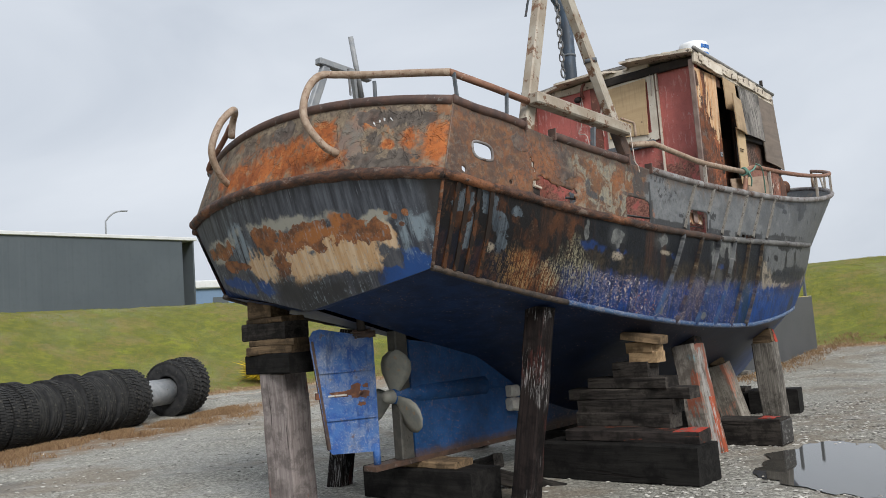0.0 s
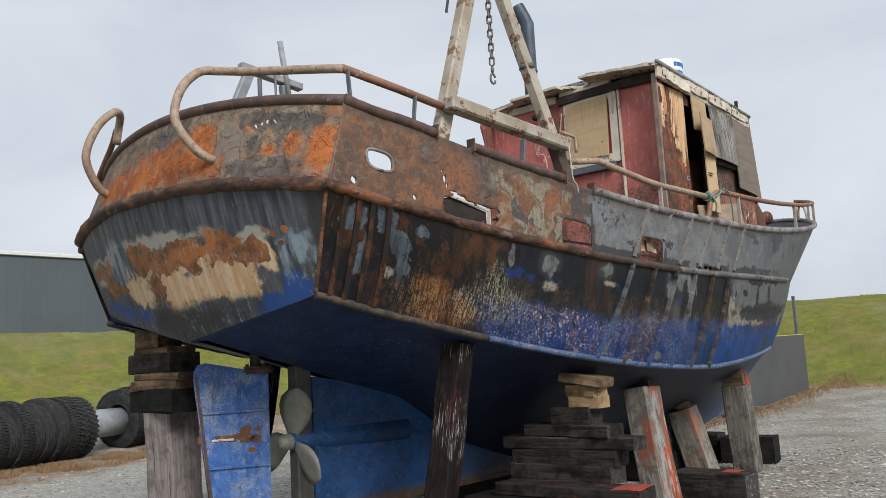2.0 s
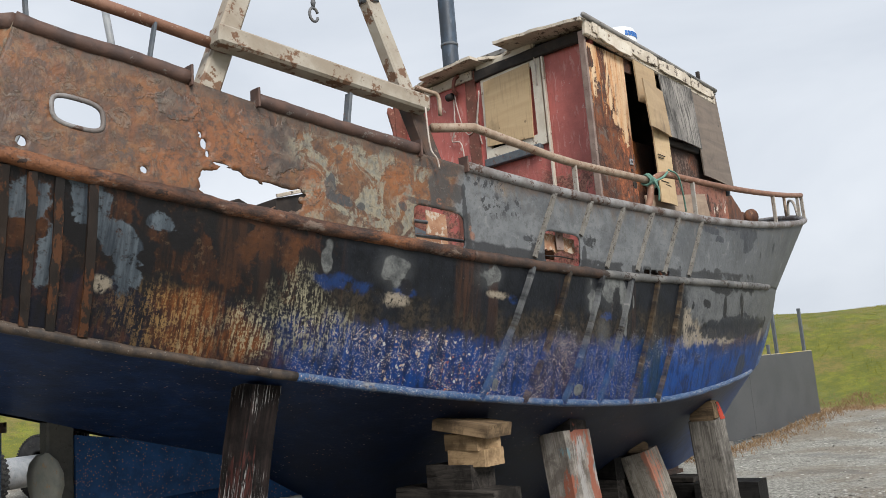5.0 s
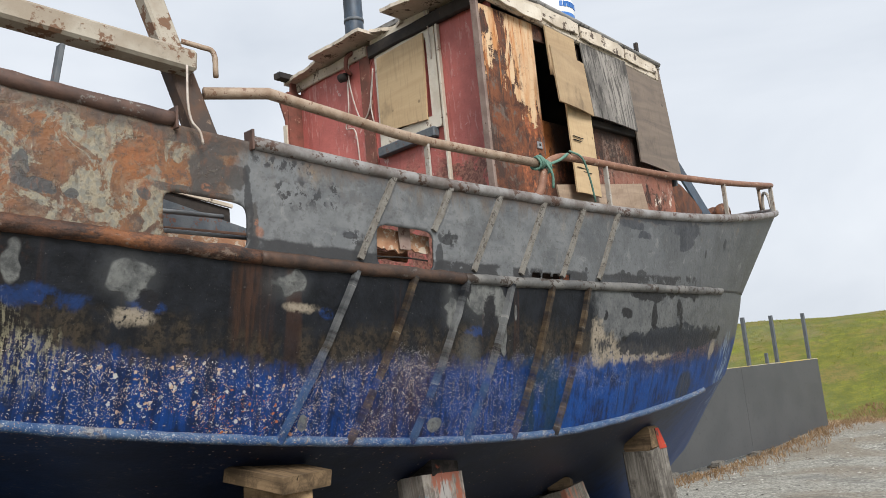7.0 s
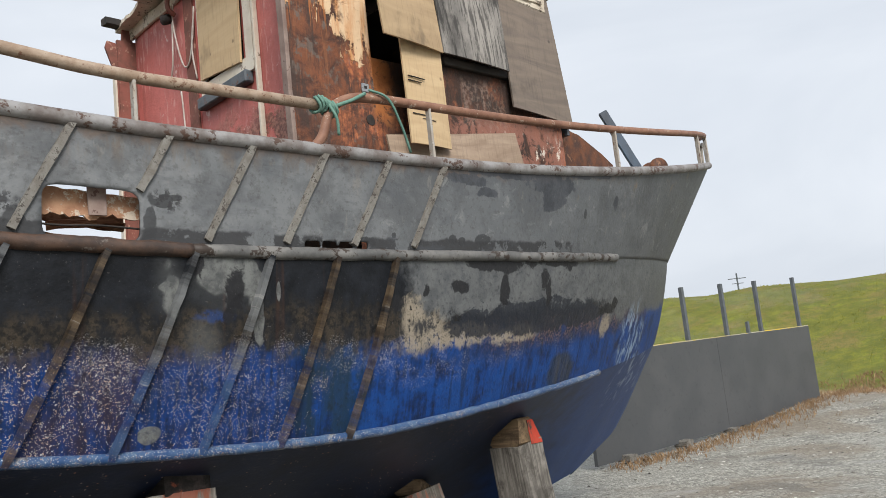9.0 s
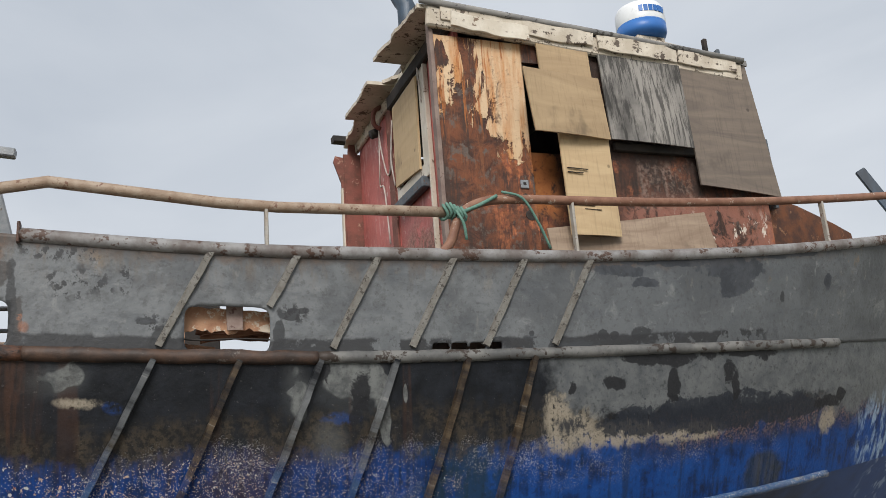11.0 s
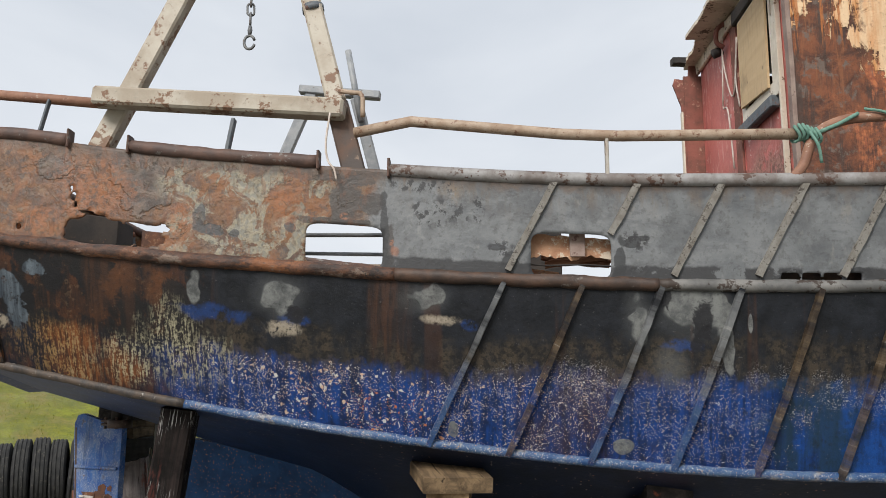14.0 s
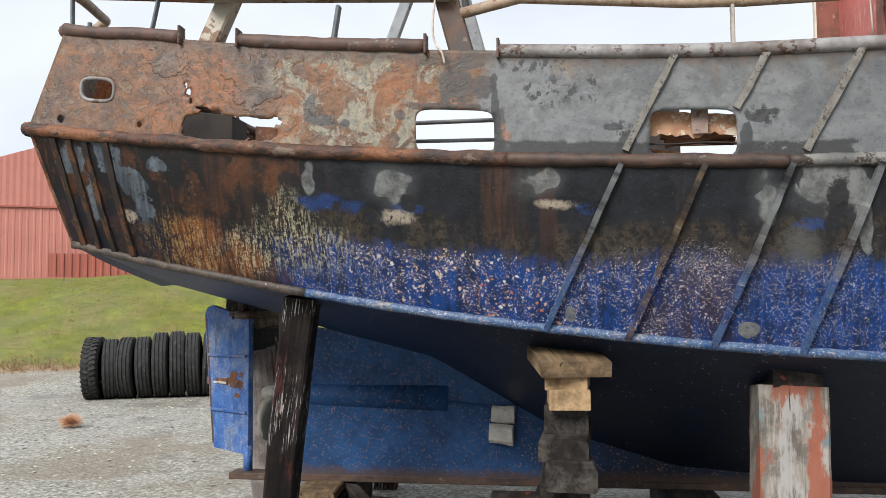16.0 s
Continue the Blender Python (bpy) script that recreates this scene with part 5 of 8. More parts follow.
def shell(low, high, nu, nv, side, bulge=0.0, holes=()):
    """A strip of plating between two lines. holes: (s, v, half s, half v, power, ragged) left open, their rims moved onto the outline."""
    bm = bmesh.new()
    uvl = bm.loops.layers.uv.new("UVMap")
    grid, uv = [], {}
    for i in range(nu + 1):
        u = i / nu
        a, b = low(u), high(u)
        row = []
        for j in range(nv + 1):
            v = j / nv
            k = bulge * 4 * v * (1 - v) * smooth01(a[1] / 0.5) * smooth01(a[0] / 0.7)
            vert = bm.verts.new((a[0] + (b[0] - a[0]) * v, -side * (a[1] + (b[1] - a[1]) * v + k), a[2] + (b[2] - a[2]) * v))
            uv[vert] = [a[0] + (b[0] - a[0]) * v, v]
            row.append(vert)
        grid.append(row)

    def inside(h, s, v):
        s0, v0, hs, hv, pw, rag = h
        ds, dv = (s - s0) / hs, (v - v0) / hv
        f = (abs(ds) ** pw + abs(dv) ** pw) ** (1 / pw)
        if rag:
            f += rag * noise.noise(Vector((s * 9, v * 6, 1.5))) + rag * 0.6 * noise.noise(Vector((s * 25, v * 15, 4.5)))
        return f

    cut = {h: set() for h in holes}
    for i in range(nu):
        for j in range(nv):
            q = (grid[i][j], grid[i + 1][j], grid[i + 1][j + 1], grid[i][j + 1])
            cs, cv = sum(uv[x][0] for x in q) / 4, sum(uv[x][1] for x in q) / 4
            gone = False
            for h in holes:
                if inside(h, cs, cv) < 1:
                    gone = True
                    cut[h].update(q)
            if not gone:
                bm.faces.new(q if side > 0 else q[::-1])
    for h, verts in cut.items():
        for x in verts:
            if x.link_faces:
                f = inside(h, *uv[x])
                if f > 0.2:
                    s_new, v_new = h[0] + (uv[x][0] - h[0]) / f, h[1] + (uv[x][1] - h[1]) / f
                    x.co = side_point(s_new, v_new, low, high, bulge, side)
                    uv[x] = [s_new, v_new]
    for x in [x for x in bm.verts if not x.link_faces]:
        bm.verts.remove(x)
    for fc in bm.faces:
        for lp in fc.loops:
            lp[uvl].uv = uv[lp.vert]
    return bm


def thicken(ob, t, offset=-1.0):
    mod = ob.modifiers.new("plate", "SOLIDIFY")
    mod.thickness, mod.offset = t, offset
    return ob


# openings in the starboard bulwark: fairlead, torn plate, two freeing ports, small drain
HOLES = ((0.46, 0.45, 0.112, 0.112, 3.2, 0.0), (1.25, 0.17, 0.22, 0.145, 3.5, 0.32), (1.47, 0.20, 0.16, 0.115, 2.6, 0.5), (1.040, 0.56, 0.012, 0.035, 2.0, 0.7), (1.055, 0.48, 0.017, 0.045, 2.0, 0.7), (1.075, 0.40, 0.014, 0.04, 2.0, 0.7), (1.13, 0.35, 0.05, 0.018, 2.0, 0.7), (2.62, 0.235, 0.213, 0.205, 6.0, 0.0), (3.84, 0.25, 0.212, 0.215, 6.0, 0.0), (4.98, 0.085, 0.05, 0.04, 6.0, 0.0), (5.09, 0.085, 0.05, 0.04, 6.0, 0.0), (5.20, 0.085, 0.05, 0.04, 6.0, 0.0), (5.31, 0.085, 0.04, 0.04, 6.0, 0.0), (0.75, 0.14, 0.018, 0.03, 2.0, 0.0), (0.22, 0.12, 0.02, 0.03, 2.0, 0.5))
part("hull_bottom", shell(centre_line, chine_line, 90, 8, 1, -0.03), M_BOTTOM, BOAT, "blue antifouled bottom plating, its shade amidships painted in", True)
part("hull_bottom", shell(centre_line, chine_line, 90, 8, -1, -0.03), M_BOTTOM, BOAT, "blue antifouled bottom plating, its shade amidships painted in", True)
part("hull_side", shell(chine_line, rub_line, 140, 10, 1, 0.03), M_SIDE, BOAT, "side plating with flaking blue and black paint", True)
part("hull_side", shell(chine_line, rub_line, 90, 8, -1, 0.03), M_SIDE, BOAT, "side plating with flaking blue and black paint", True)
thicken(part("bulwark", shell(rub_line, cap_line, 760, 34, 1, 0.0, HOLES), M_BULWARK, BOAT, "bulwark plating, rusted aft and grey forward, holed", True), 0.012, 0.0)
thicken(part("bulwark", shell(rub_line, cap_line, 120, 8, -1), M_BULWARK, BOAT, "bulwark plating, rusted aft and grey forward", True), 0.012, 0.0)


# ---- transom: bowed aft, raked, with a rubbing strake ----
def transom_point(w, v, top):
    """top: the upper (bulwark) plate; else the lower one. w runs to starboard from -1 to 1."""
    bow = 1 - w * w
    if top:
        a, b = rub_line(0), cap_line(0)
        lo = (a[0] - 0.34 * bow, a[1] * w, a[2] + 0.14 * bow + (0.06 if w < 0 else 0.0) * -w)
        hi = (b[0] - 0.36 * bow, b[1] * w, b[2] + 0.16 * bow)
    else:
        a, b = chine_line(0), rub_line(0)
        lo = (a[0] - 0.10 * bow, a[1] * w, a[2] - 0.24 * (1 - abs(w)) ** 0.9 + (0.08 if w < 0 else 0.0) * -w)
        hi = (b[0] - 0.34 * bow, b[1] * w, b[2] + 0.14 * bow + (0.06 if w < 0 else 0.0) * -w)
    k = 0.03 * 4 * v * (1 - v) * bow if not top else 0.0
    return Vector((lo[0] + (hi[0] - lo[0]) * v - k, -(lo[1] + (hi[1] - lo[1]) * v), lo[2] + (hi[2] - lo[2]) * v))


def transom(top):
    bm = bmesh.new()
    uvl = bm.loops.layers.uv.new("UVMap")
    nu, nv = 60, 16
    grid, uv = [], {}
    for i in range(nu + 1):
        w = -1 + 2 * i / nu
        row = []
        for j in range(nv + 1):
            co = transom_point(w, j / nv, top)
            vert = bm.verts.new(co)
            uv[vert] = (-co.y, j / nv)
            row.append(vert)
        grid.append(row)
    for i in range(nu):
        for j in range(nv):
            bm.faces.new((grid[i][j], grid[i + 1][j], grid[i + 1][j + 1], grid[i][j + 1]))
    for fc in bm.faces:
        for lp in fc.loops:
            lp[uvl].uv = uv[lp.vert]
    return bm


part("transom", transom(False), M_TRANSOM, BOAT, "transom plate with blue, ochre and rust-brown paint remains", True)
thicken(part("transom_bulwark", transom(True), M_TRUST, BOAT, "scaling orange rusted stern bulwark", True), 0.012, 0.0)


def bottom_close():
    """Closes the bottom between the transom's lower edge and the bottom plating."""
    bm = bmesh.new()
    n = 30
    ws = [-1 + 2 * i / n for i in range(n + 1)]
    a = [bm.verts.new(transom_point(w, 0, False)) for w in ws]
    b = []
    for w in ws:
        c, ch = centre_line(0), chine_line(0)
        t = abs(w)
        b.append(bm.verts.new((c[0] + (ch[0] - c[0]) * t + 0.03, -math.copysign(1, w) * (c[1] + (ch[1] - c[1]) * t) if w else 0.0, c[2] + (ch[2] - c[2]) * t + 0.002)))
    for i in range(n):
        bm.faces.new((a[i], a[i + 1], b[i + 1], b[i]))
    return bm


part("stern_knuckle", bottom_close(), M_BOTTOM, BOAT)


def deck():
    bm = bmesh.new()
    ss = [0.1 + 0.36 * k for k in range(31)]
    rows = []
    for s in ss:
        a = at_s(rub_line, min(s, 11.0))
        zz = a[2] - 0.10
        half = max(0.02, a[1] - 0.05)
        rows.append([bm.verts.new((s, -half, zz)), bm.verts.new((s, 0, zz + 0.04)), bm.verts.new((s, half, zz))])
    for r0, r1 in zip(rows, rows[1:]):
        bm.faces.new((r0[0], r1[0], r1[1], r0[1]))
        bm.faces.new((r0[1], r1[1], r1[2], r0[2]))
    return bm


thicken(part("deck", deck(), M_DECK, BOAT, "rusty steel deck"), 0.02)


# ---- strakes and rails on the shell ----
def line_points(line, s0, s1, out=0.0, up=0.0, side=1, step=0.12):
    n = max(2, int((s1 - s0) / step))
    pts = []
    for i in range(n + 1):
        s, b, z = at_s(line, s0 + (s1 - s0) * i / n)
        pts.append(Vector((s, -side * (b + out), z + up)))
    return pts


def worn_tube(pts, radius, sides, wear, seed=0):
    """A tube eaten by rust: every point pushed in and out a little."""
    bm = tube(pts, radius, sides)
    for vert in bm.verts:
        q = vert.co
        vert.co = q + noise.noise_vector(q * 9.0 + Vector((seed, 0, 0))) * wear + noise.noise_vector(q * 27.0) * wear * 0.5
    return bm


for sd in (1, -1):
    part("rubbing_strake", worn_tube(line_points(rub_line, 0.0, 2.9, 0.0, 0, sd, 0.03), 0.038, 12, 0.009), M_STRAKE, BOAT, "rusted half-round strake", True)
    part("rubbing_strake", worn_tube(line_points(rub_line, 2.9, 4.3, 0.0, 0, sd, 0.03), 0.037, 10, 0.006), M_RUBDARK, BOAT, "dark worn strake", True)
    part("rubbing_strake", worn_tube(line_points(rub_line, 4.3, 8.06, 0.0, 0, sd, 0.05), 0.034, 10, 0.005), M_RUBGREY, BOAT, "grey strake ending at the bow", True)
    part("chine_rail", worn_tube(line_points(chine_line, 0.12, 1.7, 0.0, 0, sd, 0.04), 0.027, 10, 0.006), M_CHINEAFT, BOAT, "bare grey-brown chine bar", True)
    part("chine_rail", worn_tube(line_points(chine_line, 1.7, 8.05, 0.0, 0, sd, 0.05), 0.027, 10, 0.005), M_CHINE, BOAT, "blue chine bar worn to bare white", True)
    part("cap_rail", tube(line_points(cap_line, 2.86, 11.43, 0.0, 0, sd, 0.08), 0.036, 10), M_CAPGREY, BOAT, "pale grey pipe cap", True)
    part("cap_rail", worn_tube(line_points(cap_line, 1.37, 2.47, 0.0, 0.022, sd, 0.04), 0.038, 12, 0.005), M_CAPRUST, BOAT, "rusty pipe cap", True)
    part("cap_rail", worn_tube(line_points(cap_line, 0.21, 1.0, 0.0, 0.012, sd, 0.04), 0.038, 12, 0.005), M_CAPRUST, BOAT, "rusty pipe cap", True)
part("corner_bar", worn_tube([transom_point(1.0, i / 12, False) + Vector((0.004, 0.004, 0)) for i in range(13)], 0.014, 8, 0.004), M_STRAKE, BOAT, "rusty weld down the stern corner", True)
part("stern_strake", worn_tube([transom_point(-1 + i / 60, 0.0, True) for i in range(121)], 0.048, 12, 0.009), M_STRAKE, BOAT, "rusted strake across the stern", True)
part("stern_cap_rail", tube([transom_point(-1 + i / 20, 1.0, True) for i in range(41)], 0.042, 10), M_CAPRUST, BOAT, "rusty pipe cap across the stern", True)
for s, up in ((1.0, 0.012), (1.37, 0.022), (2.47, 0.022), (2.86, 0.0)):
    q = at_s(cap_line, s)
    part("cap_end_plate", rough_box(-0.007, 0.007, -0.042, 0.042, -0.045, 0.058, int(s * 10), 0.004, 3, 0.006), M_CAPRUST, BOAT).matrix_local = pose(s, -q[1], q[2] + up)
q = at_s(cap_line, 2.56)
part("frayed_wire", tube(curve_through([(2.53, -q[1] - 0.03, q[2] + 0.30), (2.515, -q[1] - 0.05, q[2] + 0.12), (2.53, -q[1] - 0.05, q[2] + 0.02), (2.565, -q[1] - 0.06, q[2] - 0.03), (2.58, -q[1] - 0.06, q[2] - 0.09)], 5), 0.006, 6), M_CABLE, BOAT, "frayed pale wire hanging over the bulwark", True)
rim = []
for i in range(36):
    a = math.tau * i / 36
    ca, sa = math.cos(a), math.sin(a)
    s, v = 0.46 + 0.112 * math.copysign(abs(ca) ** 0.63, ca), 0.45 + 0.112 * math.copysign(abs(sa) ** 0.63, sa)
    lo_, hi_ = at_s(rub_line, s), at_s(cap_line, s)
    rim.append(Vector((s, -(lo_[1] + (hi_[1] - lo_[1]) * v) - 0.004, lo_[2] + (hi_[2] - lo_[2]) * v)))
part("fairlead_rim", tube(rim, 0.012, 8, False, True), M_CAPGREY, BOAT, "worn steel rim of the fairlead", True)
part("stem_bar", tube([Vector((s, 0, z)) for s, z in ((9.2, 0.55), (9.94, 0.85), (10.40, 1.22), (10.72, 1.58), STEM_CHINE, STEM_RUB, STEM_CAP)], 0.035, 8), M_RIBBLUE, BOAT, "", True)


# ---- frames welded on the outside ----
def strip_on(low, high, s0, v0, s1, v1, width, proud, bulge=0.0, n=6, wear=0.0):
    """A flat bar lying on the shell from (s0, v0) to (s1, v1), eaten by rust where wear is given."""
    bm = bmesh.new()
    uvl = bm.loops.layers.uv.new("UVMap")
    uv = {}
    pts = [side_point(s0 + (s1 - s0) * k / n, v0 + (v1 - v0) * k / n, low, high, bulge) for k in range(n + 1)]
    rows = []
    for k, p in enumerate(pts):
        d = (pts[min(k + 1, n)] - pts[max(k - 1, 0)]).normalized()
        e = side_point(p.x + 0.05, (v0 + (v1 - v0) * k / n), low, high, bulge) - p
        nrm = d.cross(e).normalized()
        if nrm.y > 0:
            nrm = -nrm
        side = nrm.cross(d).normalized() * width / 2
        row = []
        for at, out in ((-1, -0.01), (-0.8, proud), (0.8, proud), (1, -0.01)):
            q = p + side * at + nrm * out
            row.append(bm.verts.new(q + noise.noise_vector(q * 14.0) * wear))
            uv[row[-1]] = (p.x, v0 + (v1 - v0) * k / n)
        rows.append(row)
    for r0, r1 in zip(rows, rows[1:]):
        for k in range(3):
            bm.faces.new((r0[k], r0[k + 1], r1[k + 1], r1[k]))
    bm.faces.new(rows[0])
    bm.faces.new(rows[-1][::-1])
    bmesh.ops.recalc_face_normals(bm, faces=bm.faces)
    for fc in bm.faces:
        for lp in fc.loops:
            lp[uvl].uv = uv[lp.vert]
    return bm


for k in range(6):
    # the second frame ends at the top of the freeing port
    v0 = 0.47 if k == 1 else 0.09
    b0, b1 = 3.478 + 0.436 * k, 3.765 + 0.438 * k
    part("bulwark_frame", strip_on(rub_line, cap_line, b0 + (b1 - b0) * v0, v0, b1, 0.985, 0.042, 0.026, 0.0, 8, 0.005), M_RIBGREY, BOAT)
    part("hull_rib", strip_on(chine_line, rub_line, 3.078 + 0.432 * k, -0.005, 3.485 + 0.413 * k, 0.985, 0.036, 0.034, 0.03, 14, 0.005), M_BARBROWN if k in (1, 4, 5) else M_BARGREY, BOAT, "rust-brown flat bar" if k in (1, 4, 5) else "flat bar with worn grey and blue paint")
M_BARSTERN = plain_worn("stern_bar_rust", (0.009, 0.007, 0.0065), (0.020, 0.012, 0.008), (0.075, 0.028, 0.010), 6.0, 0.6, 0.5, 0.4, (1, 1, 0.25))
for k, s0 in enumerate((0.16, 0.27, 0.38, 0.52)):
    part("stern_rib", strip_on(chine_line, rub_line, s0 + 0.06, 0.03, s0, 0.95, 0.05, 0.016, 0.03, 10, 0.006), M_BARSTERN, BOAT, "rust-brown upright bar")

# ---- keel, sternpost, propeller, rudder ----
bm = bmesh.new()
prof = [(1.16, 0.40), (1.16, 1.52), (2.2, 1.36), (2.6, 1.14), (3.1, 0.86), (3.9, 0.60), (5.0, 0.50), (8.6, 0.48), (8.6, 0.40)]
va = [bm.verts.new((x, 0.075, z_)) for x, z_ in prof]
vb = [bm.verts.new((x, -0.075, z_)) for x, z_ in prof]
bm.faces.new(va[::-1])
bm.faces.new(vb)
for k in range(len(prof)):
    j = (k + 1) % len(prof)
    bm.faces.new((va[k], va[j], vb[j], vb[k]))
bmesh.ops.recalc_face_normals(bm, faces=bm.faces)
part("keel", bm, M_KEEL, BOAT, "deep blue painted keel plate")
part("keel_shoe", box(0.62, 8.7, -0.085, 0.085, 0.36, 0.41, 0.006), M_RUBDARK, BOAT, "rusty bar under the keel")
part("keel_seam", tube([(1.2, -0.078, 0.99), (2.2, -0.078, 0.96), (2.6, -0.078, 0.93)], 0.016, 6), M_KEEL, BOAT)
part("sternpost", box(1.0, 1.165, -0.06, 0.06, 0.40, 1.62, 0.012), M_POSTGREY, BOAT, "grey sternpost")
part("stern_tube", tube([(0.96, 0, 1.0), (1.3, 0, 1.0), (2.3, 0, 0.98)], [0.07, 0.11, 0.12], 14), M_KEEL, BOAT, "", True)
anode = part("anode", rough_box(2.63, 2.80, -0.15, -0.07, 0.80, 0.93, 5, 0.022, 6, 0.02), M_ZINC, BOAT, "crusted white zinc anode")
part("anode_half", rough_box(2.615, 2.79, -0.155, -0.07, 0.66, 0.795, 6, 0.026, 6, 0.025), M_ZINC, anode)


def propeller():
    bm = bmesh.new()
    hub = [(0.0, -0.10), (0.035, -0.10), (0.06, -0.06), (0.068, 0.0), (0.068, 0.08), (0.0, 0.08)]
    rings = []
    for r, h in hub:
        rings.append([bm.verts.new((h, r * math.cos(a * math.tau / 14), r * math.sin(a * math.tau / 14))) for a in range(14)])
    for r0, r1 in zip(rings, rings[1:]):
        for k in range(14):
            bm.faces.new((r0[k], r0[(k + 1) % 14], r1[(k + 1) % 14], r1[k]))
    outline = [(0.05, 0.055), (0.12, 0.10), (0.20, 0.15), (0.28, 0.17), (0.35, 0.155), (0.41, 0.10), (0.44, 0.02)]
    for b in range(3):
        turn = Matrix.Rotation(radians(12 + 120 * b), 3, "X")
        faces = []
        for sgn in (1, -1):
            rows = []
            for r, w in outline:
                pitch = radians(62 - 90 * r)
                row = []
                for k in range(5):
                    c = (k / 2 - 1) * w
                    th = 0.014 * (1 - abs(k / 2 - 1)) * (1 - r)
                    row.append(bm.verts.new(turn @ Vector((0.035 - c * 0.26 + sgn * th, c * 0.95 + 0.02 * r, r))))
                rows.append(row)
            for r0, r1 in zip(rows, rows[1:]):
                for k in range(4):
                    bm.faces.new((r0[k], r0[k + 1], r1[k + 1], r1[k]))
    bmesh.ops.remove_doubles(bm, verts=bm.verts, dist=0.0005)
    bmesh.ops.recalc_face_normals(bm, faces=bm.faces)
    return bm


prop = part("propeller", propeller(), M_BRONZE, BOAT, "dull bronze three-bladed propeller", True)
prop.location = (0.955, 0, 1.0)

rudder = new("rudder")
rudder.parent = BOAT
rudder.location, rudder.rotation_euler = (0.76, 0.0, 0.0), (0, 0, radians(-32))
tagged(rudder, "chipped bright blue steel rudder")
outline = [(0.0, 0.53), (-0.44, 0.545), (-0.47, 0.60), (-0.58, 1.50), (-0.585, 1.60), (-0.55, 1.66), (-0.49, 1.675), (0.0, 1.57)]
bm = bmesh.new()
va = [bm.verts.new((x, 0.022, z_)) for x, z_ in outline]
vb = [bm.verts.new((x, -0.022, z_)) for x, z_ in outline]
bm.faces.new(va)
bm.faces.new(vb[::-1])
for k in range(len(outline)):
    j = (k + 1) % len(outline)
    bm.faces.new((va[k], vb[k], vb[j], va[j]))
bmesh.ops.recalc_face_normals(bm, faces=bm.faces)
part("blade", bm, M_RUDDER, rudder)
for zz, x1 in ((1.28, -0.55), (0.85, -0.50)):
    part("stiffener", box(x1 + 0.03, -0.02, -0.04, 0.04, zz - 0.012, zz + 0.012, 0.004), M_RUDDER, rudder)
part("patch_plate", rough_box(-0.56, -0.27, -0.028, 0.028, 1.045, 1.10, 44, 0.016, 8, 0.004), M_RUBRUST, rudder, "rusty bar across the blade")
for x0, z0, r0, sd in ((-0.19, 1.085, 0.075, 45), (-0.11, 1.06, 0.045, 46), (-0.15, 0.975, 0.035, 47), (-0.10, 1.13, 0.03, 48)):
    bm = bmesh.new()
    rim = []
    for k in range(18):
        a = k * math.tau / 18
        r = r0 * (1 + 0.9 * noise.noise(Vector((math.cos(a) * 1.6, math.sin(a) * 1.6, sd))))
        rim.append((x0 + r * math.cos(a), z0 + 0.75 * r * math.sin(a)))
    va = [bm.verts.new((x, -0.0245, z_)) for x, z_ in rim]
    vb = [bm.verts.new((x, 0.0245, z_)) for x, z_ in rim]
    bm.faces.new(va)
    bm.faces.new(vb[::-1])
    for k in range(18):
        j = (k + 1) % 18
        bm.faces.new((va[k], vb[k], vb[j], va[j]))
    bmesh.ops.recalc_face_normals(bm, faces=bm.faces)
    part("rust_scab", bm, M_RUBRUST, rudder, "scab of rust")
part("slot_plate", box(-0.45, -0.28, -0.033, 0.033, 1.055, 1.072, 0.003), M_ZINC, rudder)
part("pintle", tube([(-0.03, 0, 0.40), (-0.03, 0, 0.60)], 0.035, 12), M_RUDDER, rudder, "", True)
part("stock", tube([(-0.10, 0, 1.60), (-0.10, 0, 1.95)], 0.042, 12), M_CHAR, rudder, "dark rudder stock", True)
for zz in (1.588, 1.612):
    part("flange", box(-0.19, -0.01, -0.075, 0.075, zz, zz + 0.02, 0.006), M_RUBDARK, rudder, "dark bolted coupling flange")
for x_, y_ in ((-0.165, -0.05), (-0.035, -0.05), (-0.165, 0.05), (-0.035, 0.05)):
    part("bolt", tube([(x_, y_, 1.565), (x_, y_, 1.65)], 0.012, 6), M_RUBDARK, rudder)
part("edge_band", beam_between((-0.457, 0, 0.58), (-0.565, 0, 1.58), 0.046, 0.046, 0.012), M_RUBDARK, rudder, "bare grey trailing edge")
part("flange", tube([(-0.06, 0, 1.57), (-0.06, 0, 1.63)], 0.09, 14), M_RUBDARK, rudder, "", True)

for k, (a, v, ln) in enumerate(((0.635, 0.67, 0.05), (0.66, 0.70, 0.035), (0.685, 0.715, 0.05), (0.72, 0.73, 0.04))):
    c = transom_point(a, v, True) + Vector((-0.004, 0, 0))
    part("white_mark", box(-0.002, 0.002, -0.008, 0.008, -ln / 2, ln / 2, 0.0, Matrix.Translation(c) @ Matrix.Rotation(radians((-25, 30, 10, -40)[k]), 4, "X")), M_RADARW, BOAT, "chalky white mark")
